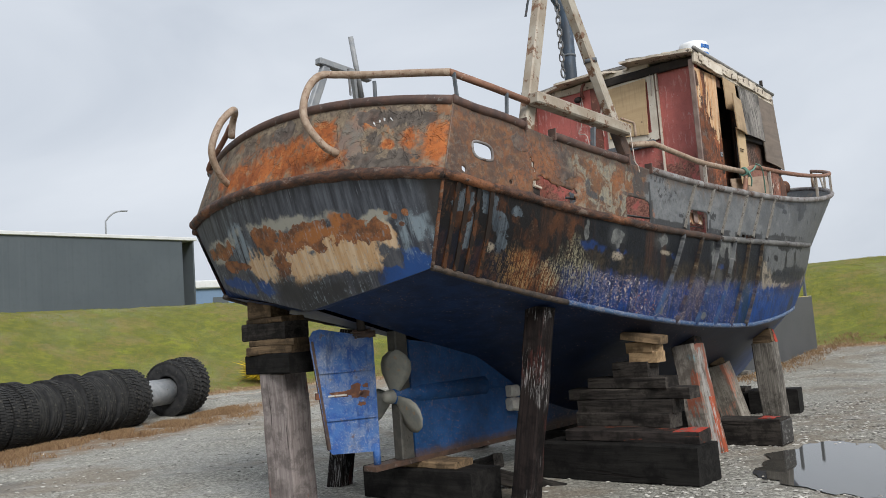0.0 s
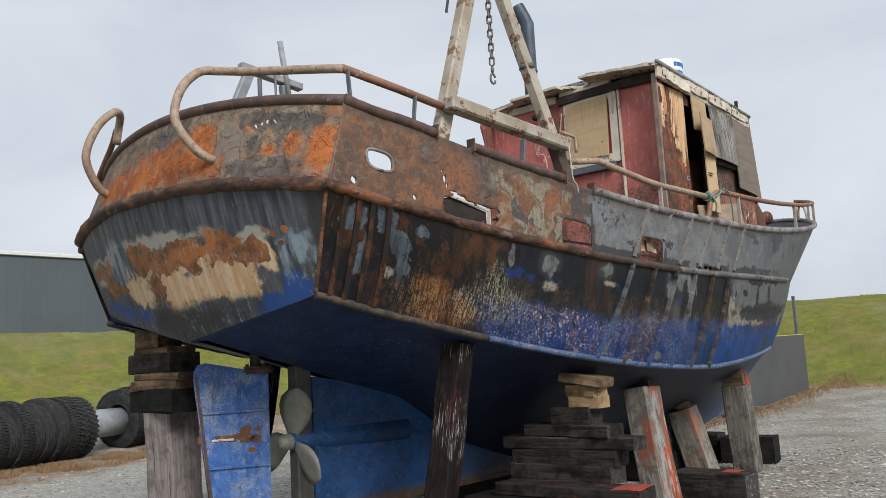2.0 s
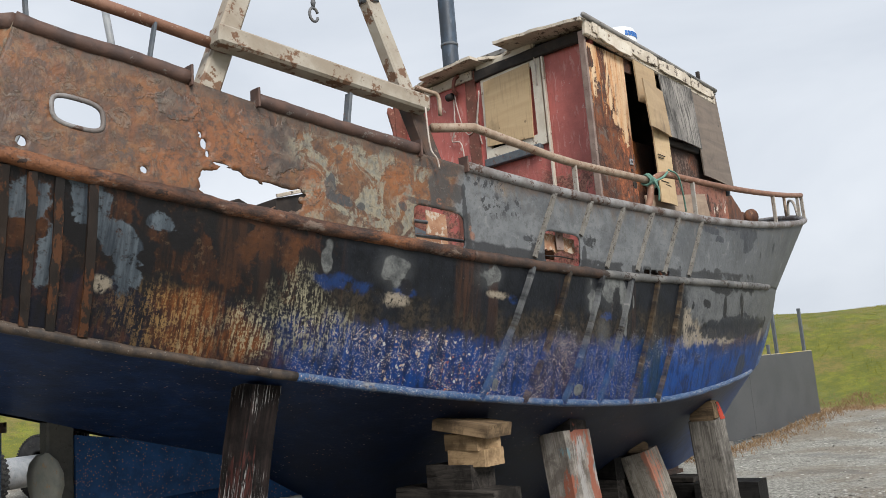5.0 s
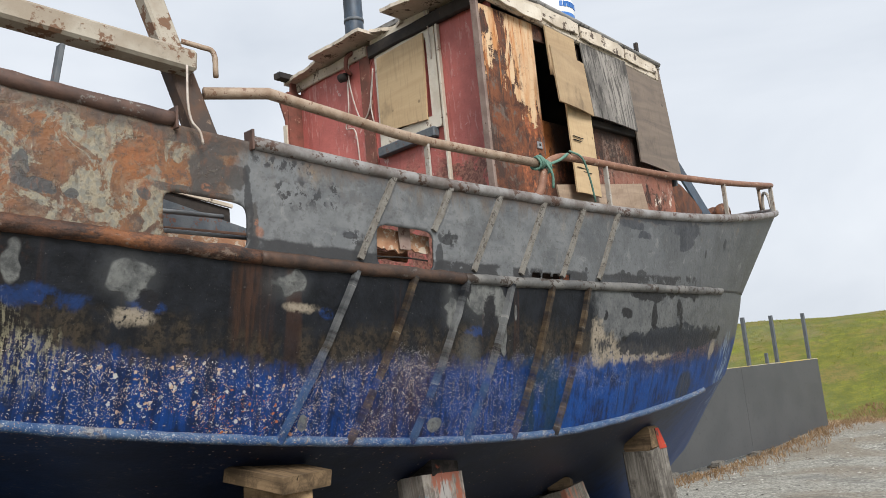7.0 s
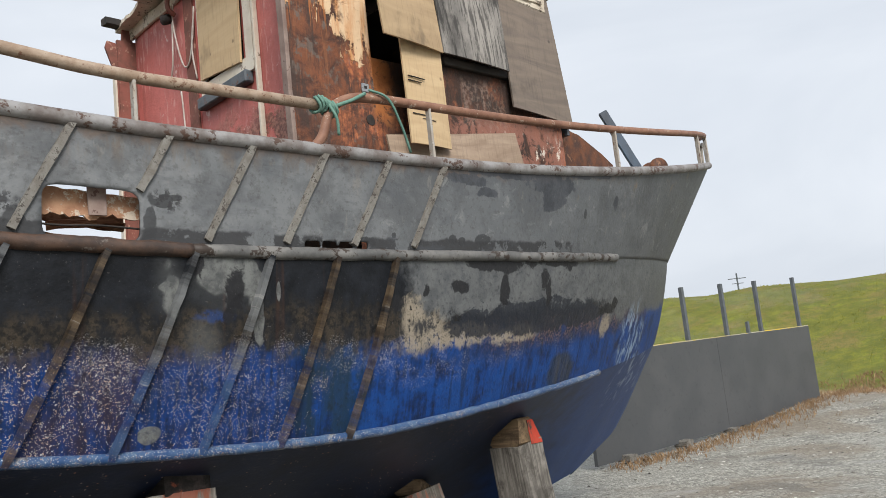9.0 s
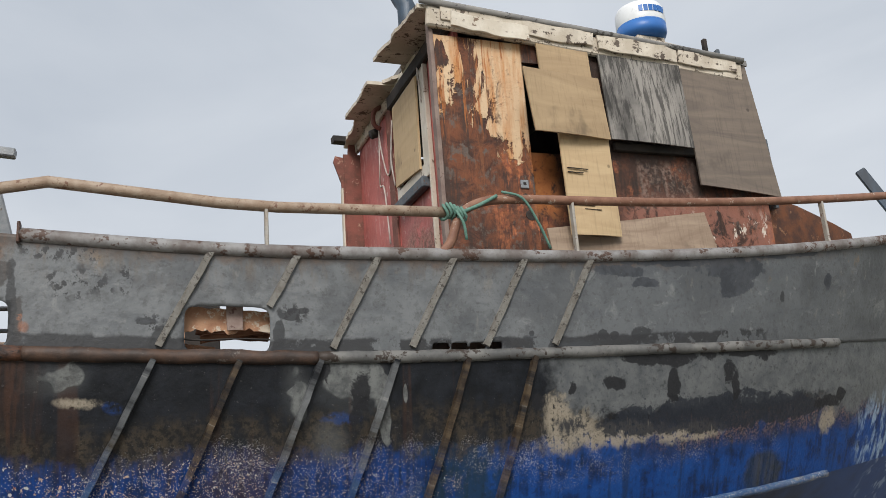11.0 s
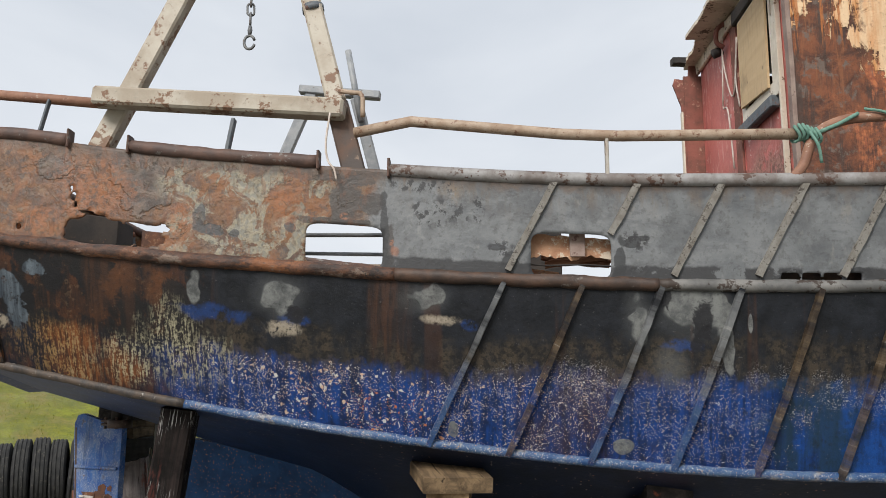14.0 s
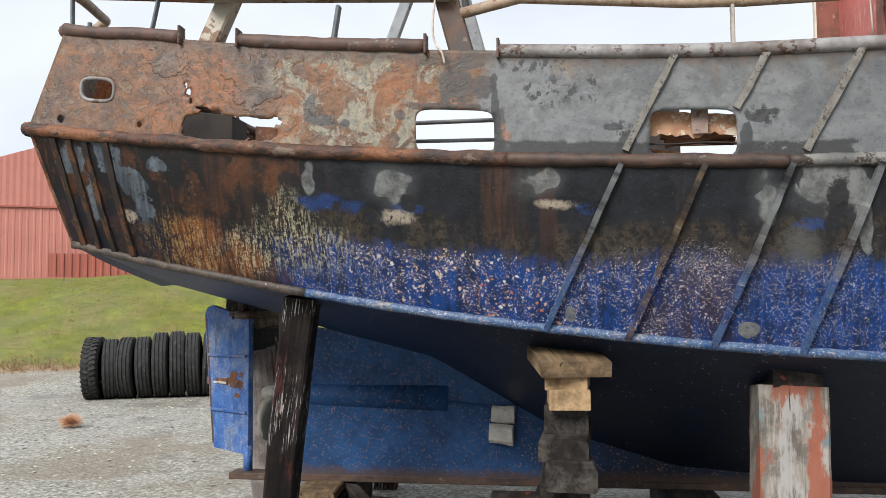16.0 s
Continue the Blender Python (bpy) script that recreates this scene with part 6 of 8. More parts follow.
# ---- stern rails ----
for sd in (1, -1):
    hoop = curve_through([(-0.21, -sd * 0.74, 3.05), (-0.33, -sd * 0.70, 3.12), (-0.45, -sd * 0.64, 3.32), (-0.38, -sd * 0.60, 3.56), (-0.22, -sd * 0.58, 3.73), (-0.10, -sd * 0.66, 3.745), (0.0, -sd * 0.9, 3.70), (0.16, -sd * 1.35, 3.63), (0.24, -sd * 1.60, 3.585)], 5)
    if sd < 0:  # the port rail is torn off behind its bend
        hoop = curve_through([(-0.21, 0.74, 3.05), (-0.33, 0.70, 3.12), (-0.45, 0.64, 3.32), (-0.38, 0.60, 3.56), (-0.24, 0.60, 3.71), (-0.12, 0.72, 3.735), (-0.08, 0.82, 3.66), (-0.10, 0.82, 3.52)], 5)
        part("torn_rail", tube(curve_through([(-0.09, 0.84, 3.64), (-0.02, 1.05, 3.56), (0.08, 1.45, 3.40), (0.12, 1.52, 3.35), (0.14, 1.40, 3.33)], 5), 0.026, 10), M_RAILRUST, BOAT, "broken end of a pipe rail", True)
        part("torn_stub", tube([(0.13, 1.52, 3.20), (0.12, 1.50, 3.37)], 0.018, 8), M_STANDARK, BOAT)
    part("stern_rail", tube(hoop, 0.032, 10), M_RAIL if sd > 0 else M_RAIL, BOAT, "bent pipe rail, worn cream and rust", True)
    if sd > 0:
        part("quarter_rail", tube([(0.24, -sd * 1.60, 3.585), (0.7, -sd * 1.66, 3.525), (1.25, -sd * 1.70, 3.46)], 0.030, 10), M_RAILRUST, BOAT, "rusty pipe rail", True)
    for s in (0.26, 0.80) if sd > 0 else ():
        c = at_s(cap_line, s)
        part("stanchion", beam_between((s, -sd * c[1], c[2]), (s + (0.045 if s > 0.5 else -0.01), -sd * (c[1] - 0.01), c[2] + (0.235 if s > 0.5 else 0.24)), 0.035, 0.014, 0.003, (1, 0, 0)), M_STANDARK, BOAT)
part("stanchion", tube([transom_point(0.62, 1.0, True), transom_point(0.62, 1.0, True) + Vector((0, 0, 0.17))], 0.016, 8), M_STANDARK, BOAT)

# ---- gallows on both quarters ----
for sd in (1, -1):
    foot_a, foot_b, top_a, top_b = (1.115, -sd * 1.645, 3.14), (2.67, -sd * 1.80, 2.98), (1.80, -sd * 1.53, 4.80), (2.18, -sd * 1.53, 4.76)
    g = new("gallows")
    g.parent = BOAT
    tagged(g, "cream-painted steel gallows frame streaked with rust")
    if sd > 0:
        part("leg", beam_between(foot_a, top_a, 0.10, 0.12, 0.012, (1, 0, 0)), M_GALLOWS, g)
        mid_b = tuple(foot_b[k] + (top_b[k] - foot_b[k]) * 0.26 for k in range(3))
        part("leg", beam_between(foot_b, mid_b, 0.09, 0.13, 0.01, (1, 0, 0)), M_GALLOWSRUST, g, "burnt dark lower leg")
        part("leg", beam_between(mid_b, top_b, 0.092, 0.115, 0.012, (1, 0, 0)), M_GALLOWS, g)
        q = tuple(foot_b[k] + (top_b[k] - foot_b[k]) * 0.62 for k in range(3))
        part("band", tube([(q[0] + 0.004, q[1], q[2] - 0.02), (q[0] - 0.004, q[1], q[2] + 0.02)], 0.066, 12), M_STANDARK, g, "", True)
        part("head_beam", beam_between((1.73, -sd * 1.53, 4.80), (2.25, -sd * 1.53, 4.78), 0.10, 0.10, 0.012), M_STEEL, g, "grey steel head beam")
        part("cross_beam", beam_between((1.14, -sd * 1.75, 3.49), (2.60, -sd * 1.83, 3.375), 0.12, 0.108, 0.014), M_GALLOWS, g, "cream box beam, rusty below")
        part("bracket", tube([(1.36, -1.60, 4.30), (1.33, -1.66, 4.42), (1.36, -1.70, 4.50)], 0.012, 6), M_STANDARK, g)
        part("hook", tube(curve_through([(2.56, -1.80, 3.50), (2.64, -1.84, 3.475), (2.70, -1.86, 3.45), (2.707, -1.86, 3.325)], 4), 0.014, 8), M_RAIL, g, "", True)
    else:
        part("leg", beam_between(foot_a, top_a, 0.08, 0.11, 0.012, (1, 0, 0)), M_STEEL, g)
        part("leg", beam_between(foot_b, (2.22, 1.50, 4.70), 0.08, 0.11, 0.012, (1, 0, 0)), M_STEEL, g)
        part("head_beam", beam_between((1.66, 1.53, 4.80), (2.46, 1.50, 4.72), 0.10, 0.08, 0.01), M_STEEL, g)
        part("mast_pipe", tube([(2.28, 1.47, 4.45), (2.14, 1.45, 5.17)], 0.032, 10), M_STEEL, g, "", True)
        part("chain_end", tube([(2.02, 1.40, 4.74), (2.03, 1.40, 4.42)], 0.014, 6), M_CHAIN, g)


def chain_link(r=0.021, length=0.036):
    pts = []
    for k in range(14):
        a = k * math.tau / 14
        pts.append((r * math.cos(a), 0, r * math.sin(a) + (length / 2 if math.sin(a) > 0 else -length / 2)))
    return tube(pts, 0.0075, 6, False, True)


chain = new("chain")
chain.matrix_world = BOAT_AT @ pose(-0.06, -0.03, 0.03)
tagged(chain, "steel chain with an open hook hanging from the gallows", "chain")
link = mesh_of("link", chain_link(), M_CHAIN, True)
for k in range(12):
    o = new("link", link)
    o.parent = chain
    o.location, o.rotation_euler = (2.03, -1.53, 4.70 - 0.061 * k), (0, 0, radians(90 * (k % 2) + 15))
part("swivel", tube([(2.03, -1.53, 3.985), (2.03, -1.53, 3.955), (2.03, -1.53, 3.925)], [0.010, 0.016, 0.010], 8), M_CHAIN, chain, "", True)
part("open_link", tube([(2.03 + 0.032 * math.cos(radians(a)), -1.53, 3.877 + 0.043 * math.sin(radians(a))) for a in range(20, 345, 18)], 0.009, 8), M_CHAIN, chain, "open steel link", True)

# ---- side rails forward of the gallows ----
for sd in (1, -1):
    def rail_at(s, up):
        c = at_s(cap_line, s)
        return Vector((s, -sd * c[1], c[2] + up))
    r1 = [Vector((2.66, -sd * 1.82, 3.245)), rail_at(2.98, 0.285), rail_at(3.4, 0.27), rail_at(3.8, 0.25), rail_at(4.1, 0.245), rail_at(4.6, 0.25), rail_at(5.10, 0.252)]
    part("side_rail", tube(r1, 0.030, 10), M_RAIL, BOAT, "pipe rail, worn cream and rust", True)
    r2 = curve_through([rail_at(5.00, 0.0), rail_at(5.07, 0.08), rail_at(5.14, 0.24), rail_at(5.28, 0.32), rail_at(5.48, 0.345)] + [rail_at(5.9 + 0.5 * k, 0.35 - 0.003 * k) for k in range(8)] + [rail_at(10.0, 0.325), rail_at(10.6, 0.32), rail_at(11.0, 0.32)], 4)
    if sd > 0:
        part("bow_rail", tube(r2, 0.028, 10), M_RAILRUST if sd > 0 else M_RAIL, BOAT, "bent pipe bow rail, rust showing through cream", True)
    for s, up in ((4.04, 0.235), (5.87, 0.345), (7.9, 0.335), (9.8, 0.325), (10.5, 0.32)):
        part("stanchion", beam_between(rail_at(s, 0.02), rail_at(s, up), 0.04, 0.018, 0.004, (1, 0, 0)), M_STAN, BOAT)
    part("bow_stanchion", tube([rail_at(11.0, 0.02), rail_at(11.0, 0.32)], 0.022, 8), M_RAIL, BOAT, "", True)
    part("bow_stanchion", tube(curve_through([rail_at(10.6, 0.02), rail_at(10.72, 0.21), rail_at(10.9, 0.23), rail_at(10.95, 0.02)], 4), 0.018, 8), M_STAN, BOAT, "", True)
    for s, up in ((1.94, 0.24),):
        if sd > 0:
            part("stanchion", beam_between(rail_at(s, 0.02), rail_at(s + 0.035, up), 0.05, 0.022, 0.004, (1, 0, 0)), M_STANDARK, BOAT)
# rope lashing
rope = new("rope_lashing")
rope.matrix_world = BOAT_AT
tagged(rope, "frayed green rope knotted round the pipe rail", "rope")
rb = rail_pt = Vector((5.10, -at_s(cap_line, 5.1)[1], at_s(cap_line, 5.1)[2] + 0.25))
for k in range(6):
    c = rb + Vector((-0.06 + 0.022 * k, 0, 0.012 * math.sin(k)))
    pts = [c + Vector((0.012 * math.sin(2 * a), 0.04 * math.cos(a), 0.042 * math.sin(a))) for a in [j * math.tau / 12 for j in range(12)]]
    part("coil", tube(pts, 0.009, 6, False, True), M_ROPE, rope, "", True)
part("strand", tube(curve_through([rb + Vector((0.05, -0.03, 0)), rb + Vector((0.15, -0.05, 0.04)), rb + Vector((0.26, -0.04, 0.10))], 5), 0.011, 6), M_ROPE, rope, "", True)
part("strand", tube(curve_through([rb + Vector((0.30, -0.03, 0.13)), rb + Vector((0.42, -0.05, 0.09)), rb + Vector((0.52, -0.03, -0.05)), rb + Vector((0.60, 0.0, -0.2))], 5), 0.008, 6), M_ROPE, rope, "", True)
part("strand", tube(curve_through([rb + Vector((0.0, -0.04, 0)), rb + Vector((0.03, -0.06, -0.08)), rb + Vector((0.05, -0.04, -0.17))], 5), 0.009, 6), M_ROPE, rope, "", True)

# ---- wheelhouse ----
HOUSE = new("wheelhouse")
HOUSE.parent = BOAT
tagged(HOUSE, "burnt-out wheelhouse with rusty steel walls and boarded windows")
HS0, HS1, HW, HP, HZ0, HZ1 = 5.46, 7.93, 1.42, 1.12, 2.26, 4.64


def house_side_paint():
    m = Mat("house_side_rust")
    x, y, z = m.sep(m.obj())
    mid, fine = m.noise(4.0, 6, 0.68), m.noise(26.0, 4, 0.65)
    edge = m.noise(6.5, 6, 0.70, None, 0.6)
    drip = m.noise(1.0, 6, 0.66, m.scaled(m.obj(), 9.0, 9.0, 1.1), 0.3)
    # scabby brown steel below with orange bloom
    brown = m.mix(m.step(edge, 0.38, 0.62), (0.060, 0.030, 0.022), (0.165, 0.060, 0.030))
    brown = m.mix(m.step(m.noise(7.0, 6, 0.72), 0.53, 0.60), brown, m.mix(fine, (0.15, 0.115, 0.095), (0.085, 0.065, 0.055)))
    runs = m.noise(1.0, 6, 0.68, m.scaled(m.obj(), 22.0, 22.0, 2.4), 0.4)
    brown = m.mix(m.mul(m.step(runs, 0.50, 0.60), 0.8), brown, m.mix(fine, (0.038, 0.024, 0.019), (0.060, 0.040, 0.033)))
    brown = m.mix(m.mul(m.step(runs, 0.44, 0.34), 0.6), brown, (0.21, 0.085, 0.040))
    orange = m.mul(m.step(m.add(m.mul(m.noise(2.6, 6, 0.66, None, 0.5), 0.6), m.mul(runs, 0.4)), 0.50, 0.58), m.step(z, 4.0, 3.75), m.step(m.wob(x, 0.4, edge), 5.45, 5.75))
    brown = m.mix(m.mul(orange, 0.9), brown, m.mix(m.step(fine, 0.4, 0.6), (0.42, 0.145, 0.060), (0.26, 0.080, 0.040)))
    # cream paint above, torn off in ragged sheets
    low = m.wob(m.wob(z, 0.8, drip), 0.7, edge)
    bare = m.mul(m.step(m.noise(1.0, 6, 0.66, m.scaled(m.obj(), 8.0, 8.0, 2.2), 0.5), 0.50, 0.53), m.step(m.wob(x, 0.5, edge), 5.80, 5.62))
    low = m.add(low, m.mul(m.step(x, 5.55, 5.85), 0.28))
    cream = m.mul(m.step(low, 4.08, 4.12), m.step(bare, 1.0, 0.0), m.step(x, 5.96, 5.94))
    paint = m.mix(m.step(m.noise(1.0, 5, 0.6, m.scaled(m.obj(), 12.0, 12.0, 1.4)), 0.40, 0.66), (0.62, 0.45, 0.285), (0.50, 0.23, 0.085))
    col = m.mix(m.mul(cream, 0.96), brown, paint)
    streak = m.mul(m.step(m.noise(1.0, 5, 0.62, m.scaled(m.obj(), 16.0, 16.0, 1.2)), 0.55, 0.61), m.step(m.wob(z, 0.5, mid), 3.8, 4.05), m.step(x, 6.0, 5.95))
    col = m.mix(m.mul(streak, 0.85), col, m.mix(fine, (0.46, 0.17, 0.045), (0.24, 0.075, 0.028)))
    # burnt black round the door, embers of orange
    burn = m.mul(m.step(m.wob(x, 0.3, edge), 5.98, 6.14), m.step(mid, 0.34, 0.50), m.step(x, 7.9, 7.2))
    col = m.mix(m.mul(burn, 0.85), col, (0.026, 0.019, 0.016))
    ember = m.mul(m.band(x, 5.90, 5.96, 6.12, 6.25), m.band(z, 3.3, 3.5, 3.80, 3.95), m.step(edge, 0.42, 0.52))
    col = m.mix(m.mul(ember, 0.9), col, m.mix(fine, (0.50, 0.20, 0.06), (0.30, 0.09, 0.03)))
    sheet = m.mul(m.band(x, 6.55, 6.7, 8.2, 8.4), m.band(z, 3.0, 3.05, 3.42, 3.62), m.step(edge, 0.40, 0.52))
    col = m.mix(m.mul(sheet, 0.8), col, (0.26, 0.115, 0.082))
    pink = m.mul(m.band(x, 6.75, 6.85, 7.2, 7.3), m.band(z, 3.4, 3.5, 3.75, 3.85), m.step(m.add(m.mul(drip, 0.5), m.mul(fine, 0.5)), 0.44, 0.62))
    col = m.mix(m.mul(pink, 0.55), col, (0.36, 0.25, 0.20))
    chip = m.mul(m.step(m.noise(1.0, 5, 0.72, m.scaled(m.obj(), 16, 16, 7)), 0.58, 0.62), m.step(z, 3.5, 3.3), m.step(x, 6.9, 7.1))
    col = m.mix(m.mul(chip, 0.85), col, (0.62, 0.56, 0.48))
    col = m.mix(m.mul(m.step(fine, 0.56, 0.70), 0.35), col, (0.05, 0.030, 0.022))
    return m.done(col, 0.75, 0.0, m.add(m.mul(cream, 0.6), m.add(edge, m.mul(fine, 0.5))), 0.7, 0.018, 0.3)


M_HSIDE = house_side_paint()


def wall_with_openings(axis, at, t, a0, a1, z0, z1, openings, bm=None):
    """A plate wall across the given axis with rectangular openings (a0, a1, z0, z1)."""
    bm = bm or bmesh.new()
    cuts_a = sorted({a0, a1, *[v for o in openings for v in o[:2]]})
    cuts_z = sorted({z0, z1, *[v for o in openings for v in o[2:]]})
    for p, q in zip(cuts_a, cuts_a[1:]):
        for r, s_ in zip(cuts_z, cuts_z[1:]):
            ca, cz = (p + q) / 2, (r + s_) / 2
            if any(o[0] < ca < o[1] and o[2] < cz < o[3] for o in openings):
                continue
            if axis == "y":
                add_box(bm, p, q, at, at + t, r, s_)
            else:
                add_box(bm, at, at + t, p, q, r, s_)
    bmesh.ops.remove_doubles(bm, verts=bm.verts, dist=0.0005)
    return bm


# starboard side: door opening and window opening behind boards
part("side_wall", wall_with_openings("y", -HW, 0.03, 5.28, HS1, HZ0, HZ1, [(5.95, 6.40, 3.0, 4.50)]), M_HSIDE, HOUSE, "rust-eaten steel side with remains of cream paint")
part("door_leaf", box(5.93, 6.50, -HW + 0.10, -HW + 0.13, HZ0, 3.86), M_HSIDE, HOUSE, "burnt rusty door leaf set back in its opening")
part("side_wall", box(5.3, HS1, HP - 0.03, HP, HZ0, HZ1 + 0.1), M_REDRUST, HOUSE)
part("aft_wall", wall_with_openings("x", HS0, 0.03, -HW + 0.032, HP - 0.032, HZ0, 4.82, [(-0.63, -0.04, 3.86, 4.70)]), M_RED, HOUSE, "dull red painted aft wall")
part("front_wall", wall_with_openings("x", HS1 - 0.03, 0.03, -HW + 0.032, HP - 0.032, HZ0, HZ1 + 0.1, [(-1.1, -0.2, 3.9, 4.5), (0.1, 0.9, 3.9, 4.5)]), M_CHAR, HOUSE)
part("inner_bulkhead", box(6.98, 7.0, -1.3, 1.05, HZ0, 4.8), M_CHAR, HOUSE, "near-black inside wall")
part("aft_panel", box(HS0 - 0.006, HS0, 0.02, HP - 0.12, 3.0, 4.80), M_RED, HOUSE)
# aft window: frame, board, sill
part("window_frame", wall_with_openings("x", HS0 - 0.03, 0.03, -0.80, -0.05, 3.86, 4.74, [(-0.70, -0.12, 3.97, 4.66)]), M_WHITE, HOUSE)
bm = bmesh.new()
quad = [(-0.655, 3.95), (-0.085, 4.0), (-0.10, 4.68), (-0.685, 4.70)]
va = [bm.verts.new((HS0 - 0.032, y, z_)) for y, z_ in quad]
vb = [bm.verts.new((HS0 - 0.05, y, z_)) for y, z_ in quad]
bm.faces.new(va)
bm.faces.new(vb[::-1])
for k in range(4):
    bm.faces.new((va[k], vb[k], vb[(k + 1) % 4], va[(k + 1) % 4]))
bmesh.ops.recalc_face_normals(bm, faces=bm.faces)
part("board", bm, M_PLY, HOUSE, "pale plywood board nailed over the aft window")
part("sill", box(HS0 - 0.07, HS0, -0.74, -0.04, 3.78, 3.87, 0.01), M_STANDARK, HOUSE, "dark slate sill")
part("strip", box(HS0 - 0.04, HS0 - 0.002, -0.845, -0.822, 3.0, 4.76, 0.003), M_WHITE, HOUSE)
part("corner_post", rough_box(5.262, 5.292, -HW - 0.010, -HW + 0.055, HZ0, 4.74, 12, 0.006, 8, 0.005), M_GREYTRIM, HOUSE, "bare rusty corner angle")
part("red_plate", box(HS0 - 0.022, HS0 - 0.007, 0.03, 0.17, 3.0, 4.86, 0.003), M_REDRUST, HOUSE)
part("rust_patch", rough_box(HS0 - 0.02, HS0 - 0.002, 0.04, 0.40, 3.0, 3.42, 3, 0.02, 8, 0.005), M_REDRUST, HOUSE, "scabby rusted plate")
# port wing plate with a curved upper end
bm = bmesh.new()
wing = [(0.0, 2.9), (-0.16, 2.9), (-0.16, 4.18), (-0.17, 4.45), (-0.24, 4.66), (-0.22, 4.72), (-0.10, 4.70), (-0.08, 4.90), (0.0, 4.90)]
va = [bm.verts.new((HS0 - 0.02 + x, HP, z_)) for x, z_ in wing]
vb = [bm.verts.new((HS0 - 0.02 + x, HP - 0.02, z_)) for x, z_ in wing]
bm.faces.new(va)
bm.faces.new(vb[::-1])
for k in range(len(wing)):
    j = (k + 1) % len(wing)
    bm.faces.new((va[k], vb[k], vb[j], va[j]))
bmesh.ops.recalc_face_normals(bm, faces=bm.faces)
part("wing_plate", bm, M_REDRUST, HOUSE, "red side plate with a curved top edge")
part("wing_edge", box(HS0 - 0.19, HS0 - 0.175, HP - 0.022, HP + 0.03, 2.9, 4.4), M_WHITE, HOUSE)

# boards nailed on the starboard side


def board(corners, mat_, label, thick=0.014):
    """A sheet given by its four corners (s, w, z): lower aft, lower fore, upper fore, upper aft; slightly warped."""
    bm = bmesh.new()
    n = 6
    c = [Vector((s, -w, z_)) for s, w, z_ in corners]
    rows = []
    for off in (0.0, thick):
        g = []
        for i in range(n + 1):
            u = i / n
            lo, hi = c[0].lerp(c[1], u), c[3].lerp(c[2], u)
            g.append([bm.verts.new(lo.lerp(hi, j / n) + Vector((0, -off - 0.012 * math.sin(math.pi * u) * math.cos(2.0 * j / n), 0))) for j in range(n + 1)])
        rows.append(g)
    for g in rows:
        for i in range(n):
            for j in range(n):
                bm.faces.new((g[i][j], g[i + 1][j], g[i + 1][j + 1], g[i][j + 1]))
    rim = [(i, 0) for i in range(n)] + [(n, j) for j in range(n)] + [(i, n) for i in range(n, 0, -1)] + [(0, j) for j in range(n, 0, -1)]
    for (i, j), (k, l) in zip(rim, rim[1:] + rim[:1]):
        bm.faces.new((rows[0][i][j], rows[0][k][l], rows[1][k][l], rows[1][i][j]))
    bmesh.ops.recalc_face_normals(bm, faces=bm.faces)
    return part("board", bm, mat_, HOUSE, label)


strip = board(((6.105, 1.56, 3.19), (6.523, 1.507, 3.20), (6.52, 1.50, 3.94), (6.09, 1.56, 3.94)), M_PLY, "pale plywood strip with cracks")
board(((6.06, 1.475, 4.20), (6.48, 1.465, 4.20), (6.47, 1.455, 4.62), (6.05, 1.465, 4.63)), M_PLYDIRTY, "weathered plywood piece")
board(((5.865, 1.665, 3.87), (6.52, 1.535, 3.90), (6.50, 1.505, 4.38), (5.82, 1.66, 4.33)), M_PLYDIRTY, "weathered plywood sheet with knots, standing off the wall")
board(((6.535, 1.53, 3.91), (7.245, 1.51, 3.895), (7.25, 1.47, 4.58), (6.55, 1.465, 4.60)), M_PLYGREY, "grey weathered plywood sheet")
board(((7.27, 1.49, 3.62), (8.00, 1.48, 3.56), (7.90, 1.45, 4.65), (7.26, 1.455, 4.69)), M_PLYSOOT, "soot-darkened plywood sheet")
board(((6.02, 1.47, 2.95), (7.38, 1.47, 2.95), (7.28, 1.455, 3.42), (5.98, 1.455, 3.26)), M_PLYSTAIN, "stained plywood leaning under the window")
for u0, u1, z0 in ((0.05, 0.45, 3.66), (0.08, 0.5, 3.40), (0.3, 0.62, 3.375), (0.05, 0.35, 3.63)):
    a = Vector((6.105, -1.56, z0)).lerp(Vector((6.523, -1.507, z0)), u0)
    b = Vector((6.105, -1.56, z0)).lerp(Vector((6.523, -1.507, z0)), u1)
    part("crack", beam_between(a + Vector((0, -0.021, 0)), b + Vector((0, -0.026, 0)), 0.010, 0.004, 0.0), M_CHAR, HOUSE)
part("shelf_bar", box(6.6, 7.3, -HW - 0.05, -HW, 3.86, 3.92, 0.006), M_CHAR, HOUSE, "black charred sill")
lock = part("lock_plate", box(5.84, 5.90, -HW - 0.012, -HW, 3.55, 3.61, 0.004), M_STEEL, HOUSE, "steel lock plate")
part("keyhole", box(5.858, 5.880, -HW - 0.014, -HW - 0.0125, 3.572, 3.592), M_CHAR, HOUSE)
part("latch_hole", tube([(5.87, -HW - 0.006, 3.50), (5.87, -HW + 0.002, 3.50)], 0.016, 10), M_CHAR, HOUSE)
# burnt spot; its depth is only the dark colour of a disc
part("handle_rose", worn_tube([(5.89, -HW - 0.008, 3.36), (5.89, -HW - 0.002, 3.36), (5.89, -HW, 3.36)], 0.034, 14, 0.012), M_CHAR, HOUSE, "burnt hollow in the steel")
part("front_flap", rough_box(7.99, 8.02, -HW - 0.02, -HW + 0.2, 3.5, 4.05, 8, 0.01, 4, 0.004), M_STANDARK, HOUSE)

